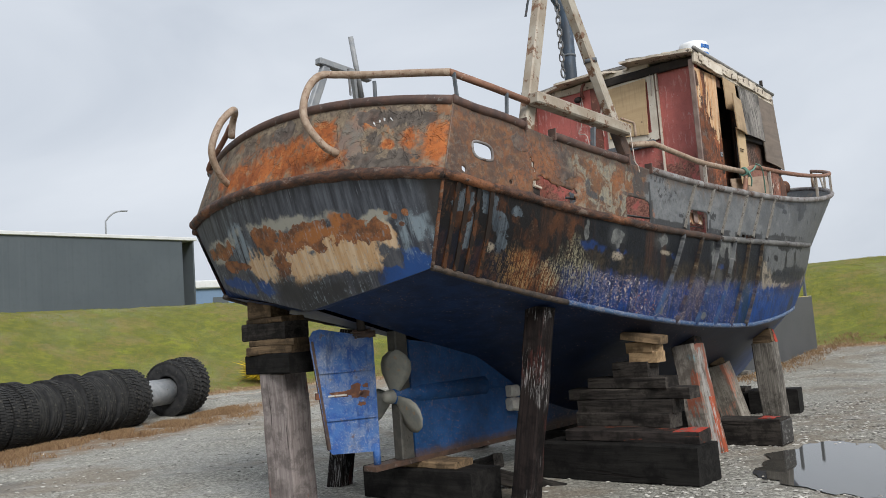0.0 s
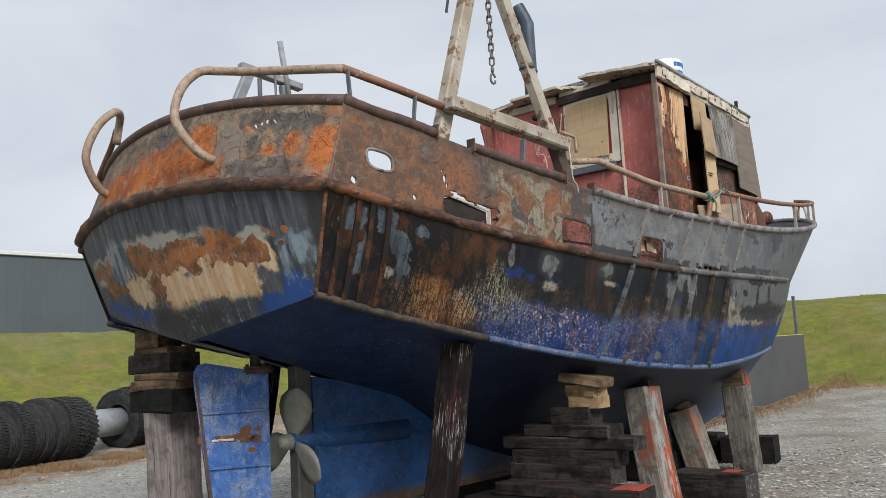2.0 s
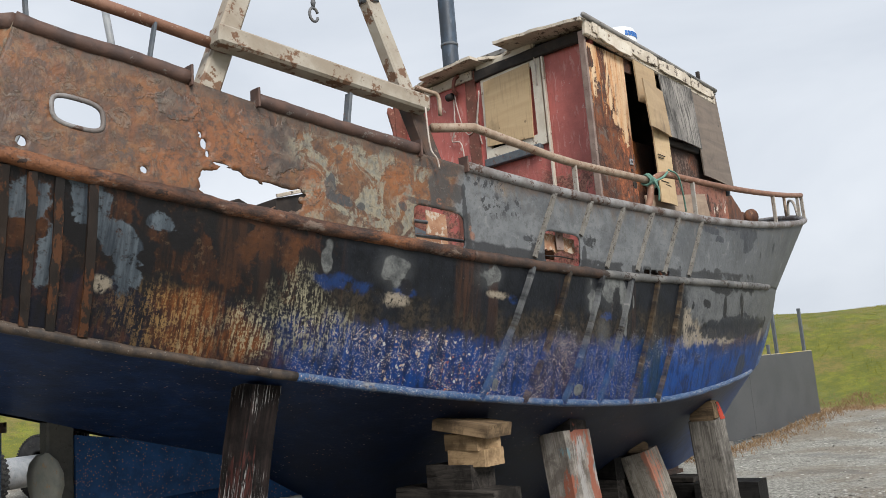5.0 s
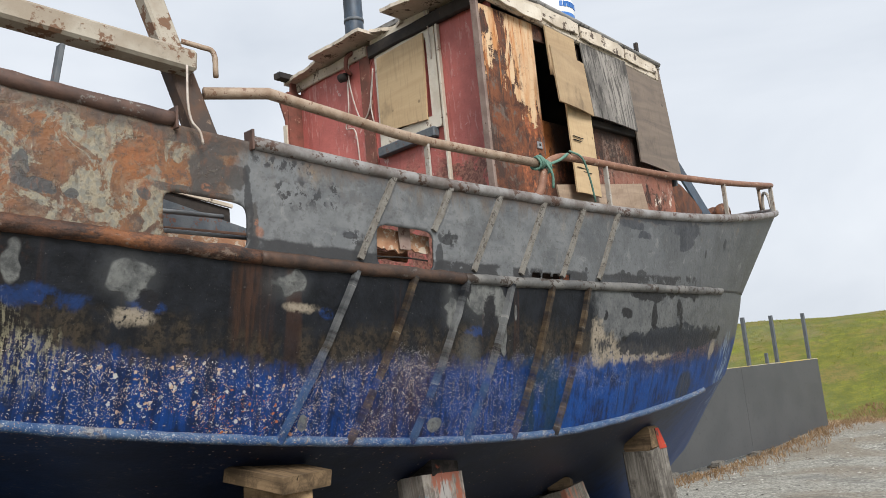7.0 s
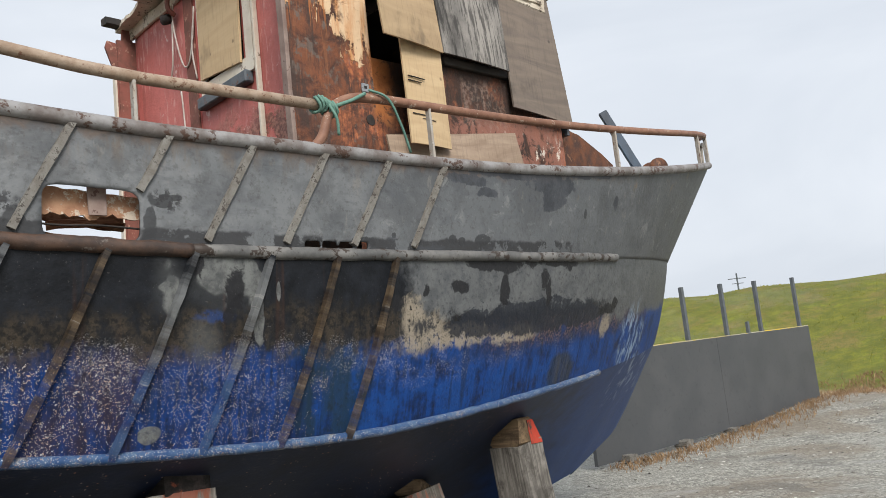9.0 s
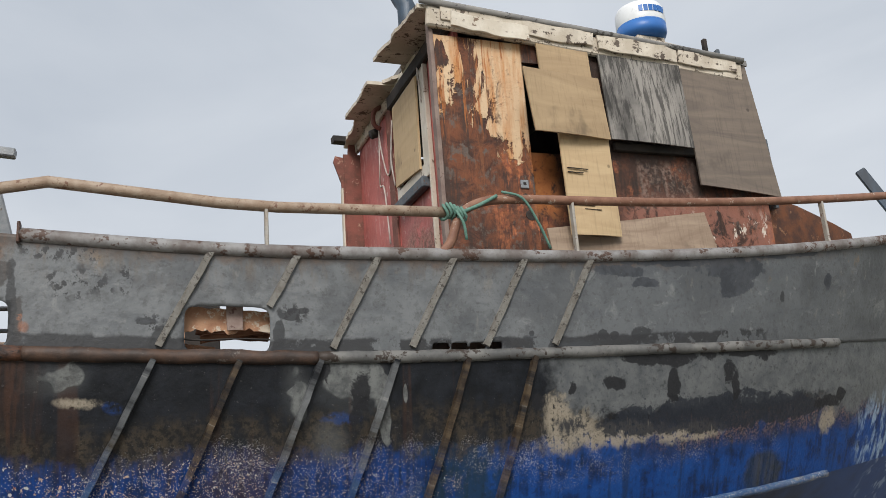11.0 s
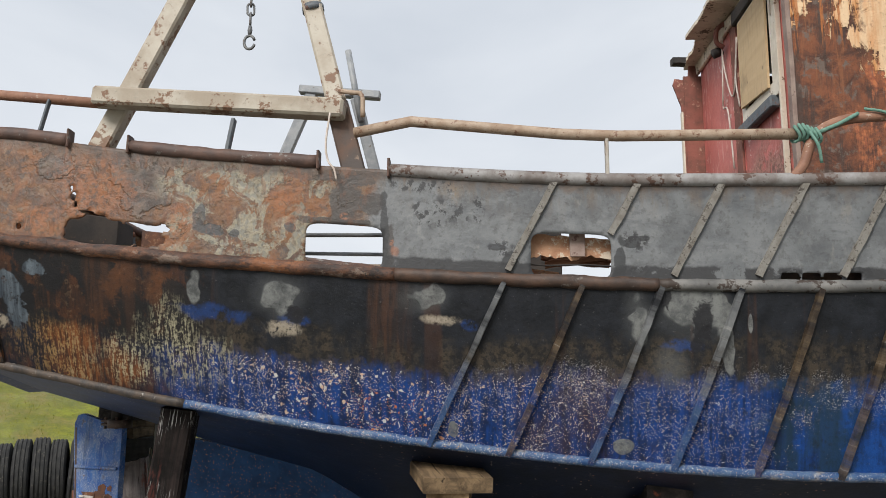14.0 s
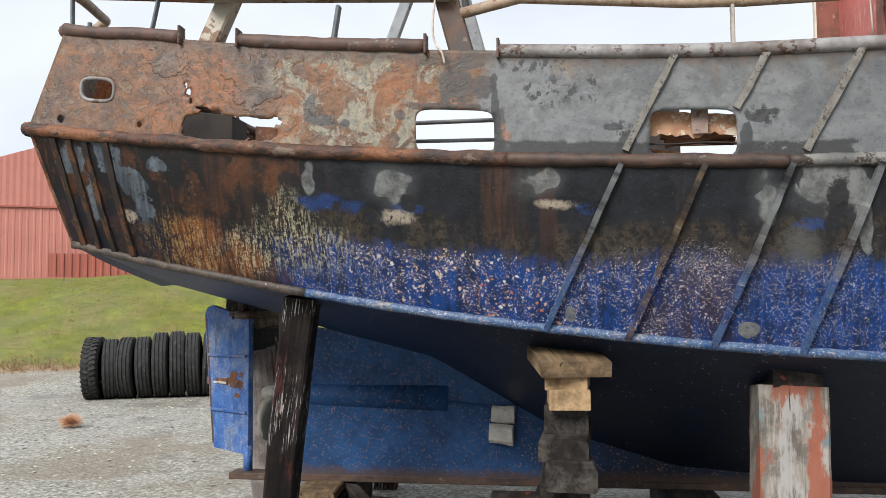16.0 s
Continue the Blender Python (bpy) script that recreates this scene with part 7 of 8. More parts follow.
# roof: cambered and falling forward, with fascia and a torn overhang
def roof_z(s, y):
    return 4.853 - 0.063 * (s - 5.19) + 0.115 * (1 - ((y - 0.1) / 1.58) ** 2)


def slab(s0, s1, y0, y1, drop, t, seed, torn=0.0):
    """A sheet under the roof's curve; its aft edge is torn by up to the given length."""
    rng = random.Random(seed)
    n = max(4, int((y1 - y0) / 0.045))
    top, bot = [], []
    for i in range(n + 1):
        y = y0 + (y1 - y0) * i / n
        a = s0 + torn * (0.5 + 0.9 * noise.noise(Vector((y * 4.0, seed * 3.1, 0))) + 0.25 * rng.random())
        sag = 0.02 * (1 + noise.noise(Vector((y * 3.0, seed, 5)))) if torn else 0.0
        top.append([(a, y, roof_z(a, y) - drop - sag), (s1, y, roof_z(s1, y) - drop)])
        bot.append([(x, y_, z_ - t) for x, y_, z_ in top[-1]])
    bm = bmesh.new()
    tv = [[bm.verts.new(p) for p in r] for r in top]
    bv = [[bm.verts.new(p) for p in r] for r in bot]
    for i in range(n):
        bm.faces.new((tv[i][0], tv[i][1], tv[i + 1][1], tv[i + 1][0]))
        bm.faces.new((bv[i][0], bv[i + 1][0], bv[i + 1][1], bv[i][1]))
        for k in (0, 1):
            bm.faces.new((tv[i][k], tv[i + 1][k], bv[i + 1][k], bv[i][k]))
    for i in (0, n):
        bm.faces.new((tv[i][0], tv[i][1], bv[i][1], bv[i][0]))
    bmesh.ops.recalc_face_normals(bm, faces=bm.faces)
    return bm


part("roof", slab(5.43, 7.93, -1.46, 1.24, -0.02, 0.045, 2), M_ROOF, HOUSE, "cambered wooden roof covered with peeling felt")
part("fascia", beam_between((5.24, -1.45, 4.755), (7.86, -1.45, 4.59), 0.05, 0.15, 0.012), M_EAVE, HOUSE, "peeling white fascia board")
part("fascia_lip", tube([(5.19, -1.485, 4.853), (6.47, -1.485, 4.779), (7.87, -1.485, 4.685)], 0.024, 8), M_ROOF, HOUSE, "", True)
for k, (s0, s1, d) in enumerate(((5.40, 5.98, -0.055), (5.34, 6.52, 0.0), (6.56, 7.24, -0.01), (7.26, 7.80, 0.0))):
    fb = part("fascia_board", rough_box(0, s1 - s0, -0.009, 0.009, -0.055, 0.06, 20 + k, 0.024, 18, 0.003), M_WHITE if k == 0 else M_EAVE, HOUSE, "peeling white painted board")
    fb.matrix_local = pose(s0, -1.486 - 0.012 * (k == 0), 4.792 - 0.063 * (s0 - 5.19) + d, 0, 3.6, 0)
part("eave_beam", rough_box(5.40, 5.455, -1.38, 0.0, 4.72, 4.83, 31, 0.012, 10, 0.01), M_CHAR, HOUSE, "charred beam under the eave")
part("eave_soffit", slab(5.15, 5.48, -1.46, -0.46, 0.0, 0.03, 33, 0.05), M_EAVE, HOUSE, "flaking painted overhang")
part("eave_soffit", slab(5.33, 5.48, -0.46, -0.12, 0.015, 0.03, 34, 0.09), M_EAVE, HOUSE, "flaking painted overhang")
part("eave_soffit", slab(5.17, 5.48, -0.12, 0.60, 0.03, 0.03, 35, 0.04), M_EAVE, HOUSE, "flaking painted overhang")
part("eave_soffit", slab(5.28, 5.48, 0.60, 1.18, 0.03, 0.03, 36, 0.06), M_EAVE, HOUSE, "flaking painted overhang")
part("roof_flap", slab(5.24, 5.52, -0.95, -0.50, -0.05, 0.02, 41, 0.07), M_ROOF, HOUSE, "lifted sheet of roofing felt")
part("roof_flap", slab(5.26, 5.50, -1.40, -1.0, -0.055, 0.02, 42, 0.06), M_EAVE, HOUSE, "lifted sheet of roofing felt")
part("eave_trim", rough_box(5.43, 5.455, -0.75, 0.0, 4.80, 4.90, 37, 0.012, 8, 0.004), M_WHITE, HOUSE, "peeling white trim")
part("eave_trim", rough_box(5.42, 5.45, 0.05, 1.10, 4.76, 4.86, 38, 0.014, 10, 0.006), M_EAVE, HOUSE)
part("rafter_end", rough_box(5.20, 5.46, 1.06, 1.16, 4.86, 4.92, 39, 0.01, 4, 0.006), M_CHAR, HOUSE)
part("lamp_bracket", tube(curve_through([(5.43, 0.24, 4.86), (5.36, 0.24, 4.80), (5.36, 0.26, 4.70), (5.42, 0.27, 4.66)], 4), 0.02, 8), M_REDRUST, HOUSE, "rusty red lamp bracket", True)
part("lamp_socket", tube([(5.42, 0.34, 4.66), (5.35, 0.34, 4.63)], 0.04, 10), M_CHAR, HOUSE, "", True)
for pts in ([(5.44, 0.30, 4.86), (5.41, 0.29, 4.6), (5.43, 0.22, 4.26), (5.43, 0.12, 4.20), (5.42, 0.02, 4.35), (5.43, -0.02, 4.62)], [(5.42, 0.32, 4.62), (5.41, 0.33, 4.3), (5.43, 0.40, 4.18), (5.42, 0.26, 4.10), (5.44, 0.25, 3.62)], [(5.42, -0.72, 4.90), (5.41, -0.76, 4.7), (5.43, -0.75, 4.45)], [(5.43, -0.02, 4.6), (5.42, 0.03, 4.3), (5.43, 0.0, 4.05)]):
    part("cable", tube(curve_through(pts, 5), 0.007, 6), M_CABLE, HOUSE, "loose white cable", True)
part("exhaust_pipe", tube([(5.92, 0.74, 4.9), (5.92, 0.74, 6.18), (5.89, 0.77, 6.27), (5.845, 0.835, 6.44)], 0.095, 16, False), M_PIPE, HOUSE, "slate-blue exhaust pipe with a slanted mouth", True)
part("exhaust_clamp", tube([(5.92, 0.74, 5.48), (5.92, 0.74, 5.51)], 0.102, 16), M_STANDARK, HOUSE, "", True)
for s0 in (5.75, 7.55):
    part("roof_stub", box(s0, s0 + 0.03, -1.46, -1.42, 4.72, 4.86, 0.004), M_CHAR, HOUSE)
part("roof_rail", beam_between((7.2, -1.25, 4.90), (7.85, -1.25, 4.83), 0.04, 0.04, 0.004), M_EAVE, HOUSE)
part("roof_rail_post", box(7.83, 7.86, -1.27, -1.23, 4.68, 4.90, 0.004), M_STANDARK, HOUSE)

# radar dome
radar = new("radar_scanner")
radar.matrix_world = BOAT_AT @ pose(7.80, -0.38, 4.87)
tagged(radar, "white and blue radar dome standing on the wheelhouse roof", "radar")
part("pedestal", box(-0.09, 0.09, -0.09, 0.09, 0.0, 0.50, 0.012), M_EAVE, radar)
part("mount", box(-0.15, 0.15, -0.13, 0.13, 0.50, 0.56, 0.012), M_EAVE, radar)
part("base", lathe([(0.0, 0.555), (0.16, 0.56), (0.215, 0.59), (0.225, 0.62), (0.225, 0.70), (0.0, 0.70)], 32), M_RADARB, radar, "blue base", True)
part("dome", lathe([(0.225, 0.70), (0.228, 0.72), (0.224, 0.84), (0.205, 0.88), (0.16, 0.90), (0.0, 0.91)], 32), M_RADARW, radar, "white dome", True)
for k in range(6):
    a = radians(-122 + 11.5 * k)
    bm = box(-0.003, 0.006, -0.018, 0.018, -0.03, 0.03, 0.0, Matrix.Translation((0.226 * math.cos(a), 0.226 * math.sin(a), 0.79)) @ Matrix.Rotation(a, 4, "Z"))
    part("mark", bm, M_RADARB, radar)

# forward trunk and foredeck gear
bm = bmesh.new()
rows = []
for s, hw, zt in ((7.96, 1.36, 3.66), (8.3, 1.32, 3.62), (8.75, 1.22, 3.52), (9.0, 1.15, 3.46), (9.06, 1.10, 3.36)):
    rows.append([bm.verts.new((s, y, z_)) for y, z_ in ((-hw, 2.5), (-hw, zt - 0.06), (-hw * 0.9, zt), (hw * 0.9, zt), (hw, zt - 0.06), (hw, 2.5))])
for r0, r1 in zip(rows, rows[1:]):
    for k in range(5):
        bm.faces.new((r0[k], r1[k], r1[k + 1], r0[k + 1]))
bm.faces.new(rows[-1])
bmesh.ops.recalc_face_normals(bm, faces=bm.faces)
part("trunk_cabin", bm, M_RUBRUST, BOAT, "rust-brown low trunk cabin ahead of the wheelhouse")
part("strut", beam_between((10.68, -0.50, 3.38), (10.327, -0.21, 4.38), 0.05, 0.10, 0.008), M_PIPE, BOAT, "leaning slate-blue steel strut")
part("anchor_winch", lathe([(0.0, -0.2), (0.11, -0.2), (0.11, -0.16), (0.06, -0.15), (0.06, 0.0), (0.11, 0.01), (0.11, 0.05), (0.06, 0.06), (0.06, 0.2), (0.0, 0.2)], 18, "x"), M_RUBRUST, BOAT, "rusty winch drum", True).matrix_local = pose(10.93, -0.36, 3.70, 0, 0, 60)
# gear seen through the openings
part("deck_pipe", tube([(1.9, -1.66, 2.52), (3.3, -1.68, 2.50)], 0.014, 8), M_RAIL, BOAT, "pipe lying along the bulwark", True)
part("deck_pipe", tube([(1.9, -1.62, 2.60), (3.3, -1.64, 2.575)], 0.011, 8), M_STEEL, BOAT, "thin rod along the bulwark", True)
part("deck_pipe", tube([(2.0, -1.45, 2.735), (2.98, -1.42, 2.74)], 0.013, 8), M_STEEL, BOAT, "thin grey pipe along the deck", True)
part("deck_plank", rough_box(1.95, 3.1, -1.60, -1.46, 2.435, 2.462, 171, 0.006, 8, 0.004), M_FRESH, BOAT, "pale plank lying on the deck")
hatch = new("hatch_coaming")
hatch.parent = BOAT
tagged(hatch, "peeling rust-red steel hatch coaming on the deck")
part("side_plate", box(2.87, 3.55, -1.02, -1.0, 2.2, 2.74), M_SCAB, hatch)
part("side_plate", box(2.87, 3.55, 0.98, 1.0, 2.2, 2.74), M_SCAB, hatch)
part("end_plate", box(2.85, 2.87, -1.0, 1.0, 2.2, 2.74), M_SCAB, hatch)
part("cover", box(2.85, 3.55, -1.02, 1.0, 2.742, 2.765, 0.006), M_DECK, hatch)


def ragged_plate(s0, s1, w, top0, top1, low0, low1, amount, seed, thick=0.012):
    """A torn strip of plate standing along the bulwark, its lower edge eaten away."""
    bm = bmesh.new()
    n = 44
    rows = []
    for i in range(n + 1):
        u = i / n
        x = s0 + (s1 - s0) * u
        hi = top0 + (top1 - top0) * u + 0.2 * amount * noise.noise(Vector((x * 18, seed, 0)))
        lo = low0 + (low1 - low0) * u + amount * noise.noise(Vector((x * 11, seed, 4))) + 0.5 * amount * noise.noise(Vector((x * 37, seed, 8)))
        y = -w + 0.012 * noise.noise(Vector((x * 8, seed, 2)))
        rows.append([bm.verts.new((x, y, min(lo, hi - 0.006))), bm.verts.new((x, y, hi)), bm.verts.new((x, y + thick, hi)), bm.verts.new((x, y + thick, min(lo, hi - 0.006)))])
    for r0, r1 in zip(rows, rows[1:]):
        for k in range(4):
            bm.faces.new((r0[k], r0[(k + 1) % 4], r1[(k + 1) % 4], r1[k]))
    bm.faces.new(rows[0][::-1])
    bm.faces.new(rows[-1])
    bmesh.ops.recalc_face_normals(bm, faces=bm.faces)
    return bm


part("lid_sheet", ragged_plate(2.88, 3.46, 0.955, 2.94, 2.80, 2.76, 2.76, 0.01, 12), M_STANDARK, hatch, "slanting grey sheet on the coaming")
part("back_plate", ragged_plate(3.47, 3.70, 0.96, 2.97, 2.95, 2.2, 2.2, 0.01, 14), M_SCAB, hatch, "scabby rusted plate beside the coaming")
part("torn_plate", ragged_plate(3.58, 4.10, 1.845, 2.665, 2.625, 2.535, 2.525, 0.034, 3), M_SCAB, BOAT, "scabby orange plate hanging behind the port, its edge eaten away")
# added bar that keeps bright deck gear from showing through the slots
part("drain_back", box(4.88, 5.42, -1.80, -1.78, 2.37, 2.50, 0.004), M_RUBDARK, BOAT, "dark bar added behind the drain slots to darken them")
part("torn_plate", ragged_plate(3.58, 3.80, 1.70, 2.50, 2.47, 2.40, 2.40, 0.03, 6), M_SCAB, BOAT, "scabby rusted plate on the deck edge")
part("slack_wire", tube(curve_through([(3.58, -1.83, 2.498), (3.72, -1.84, 2.486), (3.9, -1.84, 2.490), (4.09, -1.83, 2.482)], 5), 0.005, 6), M_CHAR, BOAT, "thin black wire across the port", True)
part("strap", rough_box(3.84, 3.92, -1.868, -1.858, 2.53, 2.68, 55, 0.012, 6, 0.003), M_GREYTRIM, BOAT, "grey strap hanging over the port")
for k, (s0, z0, ln, rot) in enumerate(((3.70, 2.575, 0.40, 8), (3.72, 2.52, 0.36, -7))):
    o = part("splinter", rough_box(0, ln, -0.008, 0.008, -0.022, 0.022, 150 + k, 0.02, 8, 0.004), M_SPLINT, BOAT, "splintered orange-brown wood")
    o.matrix_local = pose(s0, -1.66 - 0.012 * k, z0, 0, rot, 0)


def gabled_box(s0, s1, w0, w1, z0, eave, ridge, at):
    """A closed steel box on deck whose lid rises to a ridge across it at the fraction at of its length."""
    bm = bmesh.new()
    mid_ = s0 + (s1 - s0) * at
    prof = [(s0, z0), (s1, z0), (s1, eave), (mid_, ridge), (s0, eave)]
    va = [bm.verts.new((x, -w0, z_)) for x, z_ in prof]
    vb = [bm.verts.new((x, -w1, z_)) for x, z_ in prof]
    bm.faces.new(va)
    bm.faces.new(vb[::-1])
    for k in range(5):
        j = (k + 1) % 5
        bm.faces.new((va[k], vb[k], vb[j], va[j]))
    bmesh.ops.recalc_face_normals(bm, faces=bm.faces)
    bmesh.ops.bevel(bm, geom=list(bm.edges), offset=0.006, segments=1, affect="EDGES")
    return bm


# dark lockers and stumps on the after deck, seen through the tear
part("deck_locker", gabled_box(0.48, 0.90, 0.45, 0.72, 2.1, 3.00, 3.04, 0.3), M_CHAR, BOAT, "soot-black locker by the stern")
part("deck_locker", gabled_box(1.72, 2.12, 0.45, 0.75, 2.1, 2.86, 2.935, 0.55), M_CHAR, BOAT, "low soot-black locker with a ridged lid")
part("deck_locker", gabled_box(2.95, 4.04, -0.60, -0.20, 2.1, 3.25, 3.36, 0.42), M_CHAR, BOAT, "soot-black casing amidships with a ridged lid")
part("locker_lid", beam_between((2.94, 0.18, 3.262), (3.33, 0.18, 3.372), 0.02, 0.03, 0.003), M_EAVE, BOAT, "pale edge of the lid")
part("locker_lid", beam_between((3.33, 0.18, 3.372), (4.05, 0.18, 3.262), 0.02, 0.03, 0.003), M_EAVE, BOAT, "pale edge of the lid")
part("upright_board", rough_box(0.95, 1.02, -0.80, -0.785, 2.2, 2.80, 174, 0.006, 5, 0.003), M_BEAMBROWN, BOAT, "short brown board standing on edge")
part("rust_stump", ragged_plate(1.06, 1.25, 0.70, 2.92, 2.90, 2.2, 2.2, 0.01, 9), M_RUBRUST, BOAT, "rusty plate stump on the after deck")

# ---- props and blocking under the boat ----
def on_boat(s, w, z_=0.0, yaw=0.0, lean=0.0, tip=0.0):
    """A pose in the boat's plan: s ahead, w to starboard."""
    return BOAT_AT @ pose(s, -w, z_, lean, tip, yaw)


def prop_between(name, foot, top, w, h, material, label, seed, turn=0.0, group="props under the hull"):
    """A prop from foot to top (s, w, z), its length along its own z."""
    a = BOAT_AT @ Vector((foot[0], -foot[1], foot[2]))
    b = BOAT_AT @ Vector((top[0], -top[1], top[2]))
    up = (b - a).normalized()
    ahead = BOAT_AT.to_3x3() @ Vector((1, 0, 0))
    ahead = (ahead - up * ahead.dot(up)).normalized()
    q = Matrix((ahead, up.cross(ahead), up)).transposed().to_4x4()
    m = Matrix.Translation(a) @ q @ pose(0, 0, 0, 0, 0, turn)
    return solid(name, rough_box(-w / 2, w / 2, -h / 2, h / 2, 0, (b - a).length, seed, 0.012, 10, 0.015), material, m, label, "timber prop", group)


prop_between("timber_prop", (1.36, 1.16, -0.02), (1.61, 1.32, 1.72), 0.19, 0.21, M_WOODDARK, "dark split timber prop with flecks of white paint", 1, 5)
red_prop = prop_between("timber_prop", (4.33, 1.56, -0.04), (4.375, 1.39, 1.21), 0.36, 0.25, M_WOODRED, "leaning timber prop with red and white paint", 2, 2)
part("paint_patch", rough_box(0.0, 0.186, -0.134, -0.08, 0.03, 0.66, 94, 0.016, 8, 0.006), M_PROPRED, red_prop, "rust-red paint towards the foot")
prop_between("timber_prop", (7.26, 1.25, -0.02), (7.12, 1.24, 1.10), 0.31, 0.29, M_WOODMID, "grey timber prop with a red-painted tip", 4, 6)
prop_between("timber_prop", (0.58, -1.05, -0.02), (0.45, -0.95, 1.30), 0.32, 0.34, M_POSTPALE, "thick pale timber post, reddish towards its foot", 5, 8)
prop_between("timber_prop", (1.50, -1.42, -0.02), (1.80, -1.38, 1.66), 0.22, 0.20, M_WOODDARK, "dark weathered timber prop under the hull", 6, 10)
prop_between("timber_prop", (4.2, -1.7, -0.02), (4.3, -1.45, 1.35), 0.26, 0.24, M_WOODDARK, "dark weathered timber prop under the hull", 7, 8)
prop_between("timber_prop", (6.9, -1.55, -0.02), (6.9, -1.40, 1.25), 0.25, 0.24, M_WOODDARK, "dark weathered timber prop under the hull", 9, 8)
prop_between("timber_prop", (6.56, 1.00, -0.02), (6.46, 0.80, 0.84), 0.31, 0.30, M_WOODGREY, "grey leaning timber prop", 10, 5)
bm = rough_box(-0.14, 0.14, -0.13, 0.13, 0, 0.19, 61, 0.012, 4, 0.02)
for q in bm.verts:
    q.co.x *= 1 - 2.6 * max(0.0, q.co.z - 0.02)
    q.co.y *= 1 - 1.6 * max(0.0, q.co.z - 0.02)
wedge = solid("wedge", bm, M_BEAMBROWN, on_boat(7.12, 1.25, 1.08, 6), "brown wooden wedge with one red-painted face on a prop", "wedge", "wedges")
bm = bmesh.new()
face = [(0.0, -0.139, 0.004), (0.139, -0.139, 0.004), (0.085, -0.105, 0.176), (0.012, -0.105, 0.176)]
va = [bm.verts.new(q) for q in face]
vb = [bm.verts.new((x, y + 0.012, z_)) for x, y, z_ in face]
bm.faces.new(va)
bm.faces.new(vb[::-1])
for k in range(4):
    j = (k + 1) % 4
    bm.faces.new((va[k], vb[k], vb[j], va[j]))
bmesh.ops.recalc_face_normals(bm, faces=bm.faces)
part("painted_face", bm, M_WEDGE, wedge, "red paint on the outer face")
solid("wedge", rough_box(-0.15, 0.15, -0.10, 0.10, 0, 0.10, 63, 0.03, 3, 0.02), M_BEAMBROWN, on_boat(6.47, 0.78, 0.80, 30, 0, 14), "split brown wedge driven on a short prop", "wedge", "wedges")
solid("wedge", rough_box(-0.14, 0.12, -0.13, 0.13, 0, 0.14, 62, 0.01, 3, 0.02), M_BEAMRED, on_boat(4.40, 1.38, 1.20, 6), "brown wooden packing block on a prop", "wedge", "wedges")


def beam(s, w0, w1, z0, z1, depth, material, label, seed, yaw=0.0, category="timber beam", group="blocking timbers"):
    """A beam lying athwart from w0 to w1 (to starboard), at s."""
    c = (w0 + w1) / 2
    half = (w1 - w0) / 2
    return solid("timber_beam", rough_box(-depth / 2, depth / 2, -half, half, 0, z1 - z0, seed, 0.010, 10, 0.012), material, on_boat(s, c, z0, yaw), label, category, group)


# the tall crib under the quarter
beam(2.78, 0.50, 2.24, 0.0, 0.36, 0.46, M_BEAMDARK, "heavy tarred beam lying on the gravel", 11)
b_red = beam(2.86, 0.75, 2.18, 0.355, 0.47, 0.30, M_BEAMRED, "red-stained timber of the crib", 12, 2)
part("paint_mark", rough_box(-0.14, 0.10, -0.72, -0.45, 0.115, 0.121, 93, 0.02, 5, 0.002), M_PAINTRED, b_red, "smear of red paint")
beam(3.13, 0.70, 1.79, 0.46, 0.61, 0.26, M_BEAM, "weathered timber of the crib", 13, -2)
beam(3.16, 0.72, 1.80, 0.60, 0.74, 0.26, M_BEAM, "weathered timber of the crib", 14, 1)
beam(3.17, 0.62, 1.97, 0.735, 0.85, 0.26, M_BEAM, "weathered timber of the crib", 15, 3)
beam(3.18, 0.85, 1.76, 0.845, 0.96, 0.26, M_BEAM, "weathered timber of the crib", 16, -2)
solid("timber_block", rough_box(-0.12, 0.12, -0.20, 0.20, 0, 0.16, 17, 0.004, 4, 0.005), M_BEAM, on_boat(3.18, 1.36, 0.955), "grey timber block on the crib", "timber block", "packing blocks")
solid("timber_block", rough_box(-0.11, 0.11, -0.15, 0.15, 0, 0.11, 18, 0.003, 4, 0.004), M_FRESH, on_boat(3.19, 1.50, 1.10, 4), "pale fresh-cut timber block", "timber block", "packing blocks")
solid("timber_block", rough_box(-0.115, 0.115, -0.15, 0.15, 0, 0.11, 19, 0.003, 4, 0.004), M_FRESH, on_boat(3.19, 1.48, 1.205, -3), "pale fresh-cut timber block", "timber block", "packing blocks")
solid("timber_block", rough_box(-0.19, 0.19, -0.20, 0.20, 0, 0.085, 20, 0.004, 4, 0.004), M_BEAMBROWN, on_boat(3.19, 1.48, 1.315, 14, 11), "grey board wedged under the hull", "timber block", "packing blocks")
# keel blocks
for k, (s, z1, mat_) in enumerate(((1.35, 0.30, M_BEAMDARK), (4.0, 0.30, M_BEAMDARK), (6.6, 0.30, M_BEAMDARK), (8.3, 0.3, M_BEAMDARK))):
    beam(s, -0.65, 0.75, 0.0, z1, 0.42, mat_, "heavy tarred keel block on the gravel", 70 + k)
    beam(s + 0.02, -0.35, 0.45, z1 - 0.004, 0.365, 0.30, M_BEAMBROWN if k == 0 else M_BEAM, "timber packing under the keel", 80 + k, 4)
solid("loose_plank", rough_box(-0.05, 0.05, -0.9, 0.9, 0, 0.14, 90, 0.01, 8, 0.012), M_BEAM, BOAT_AT @ pose(1.95, -0.5, 0.03, 16, 0, 40), "weathered plank leaning among the blocks", "plank", "loose planks")
solid("loose_plank", rough_box(-0.05, 0.05, -0.9, 0.9, 0, 0.14, 91, 0.01, 8, 0.012), M_BEAM, BOAT_AT @ pose(2.35, 0.2, 0.03, -12, 0, -35), "weathered plank leaning among the blocks", "plank", "loose planks")
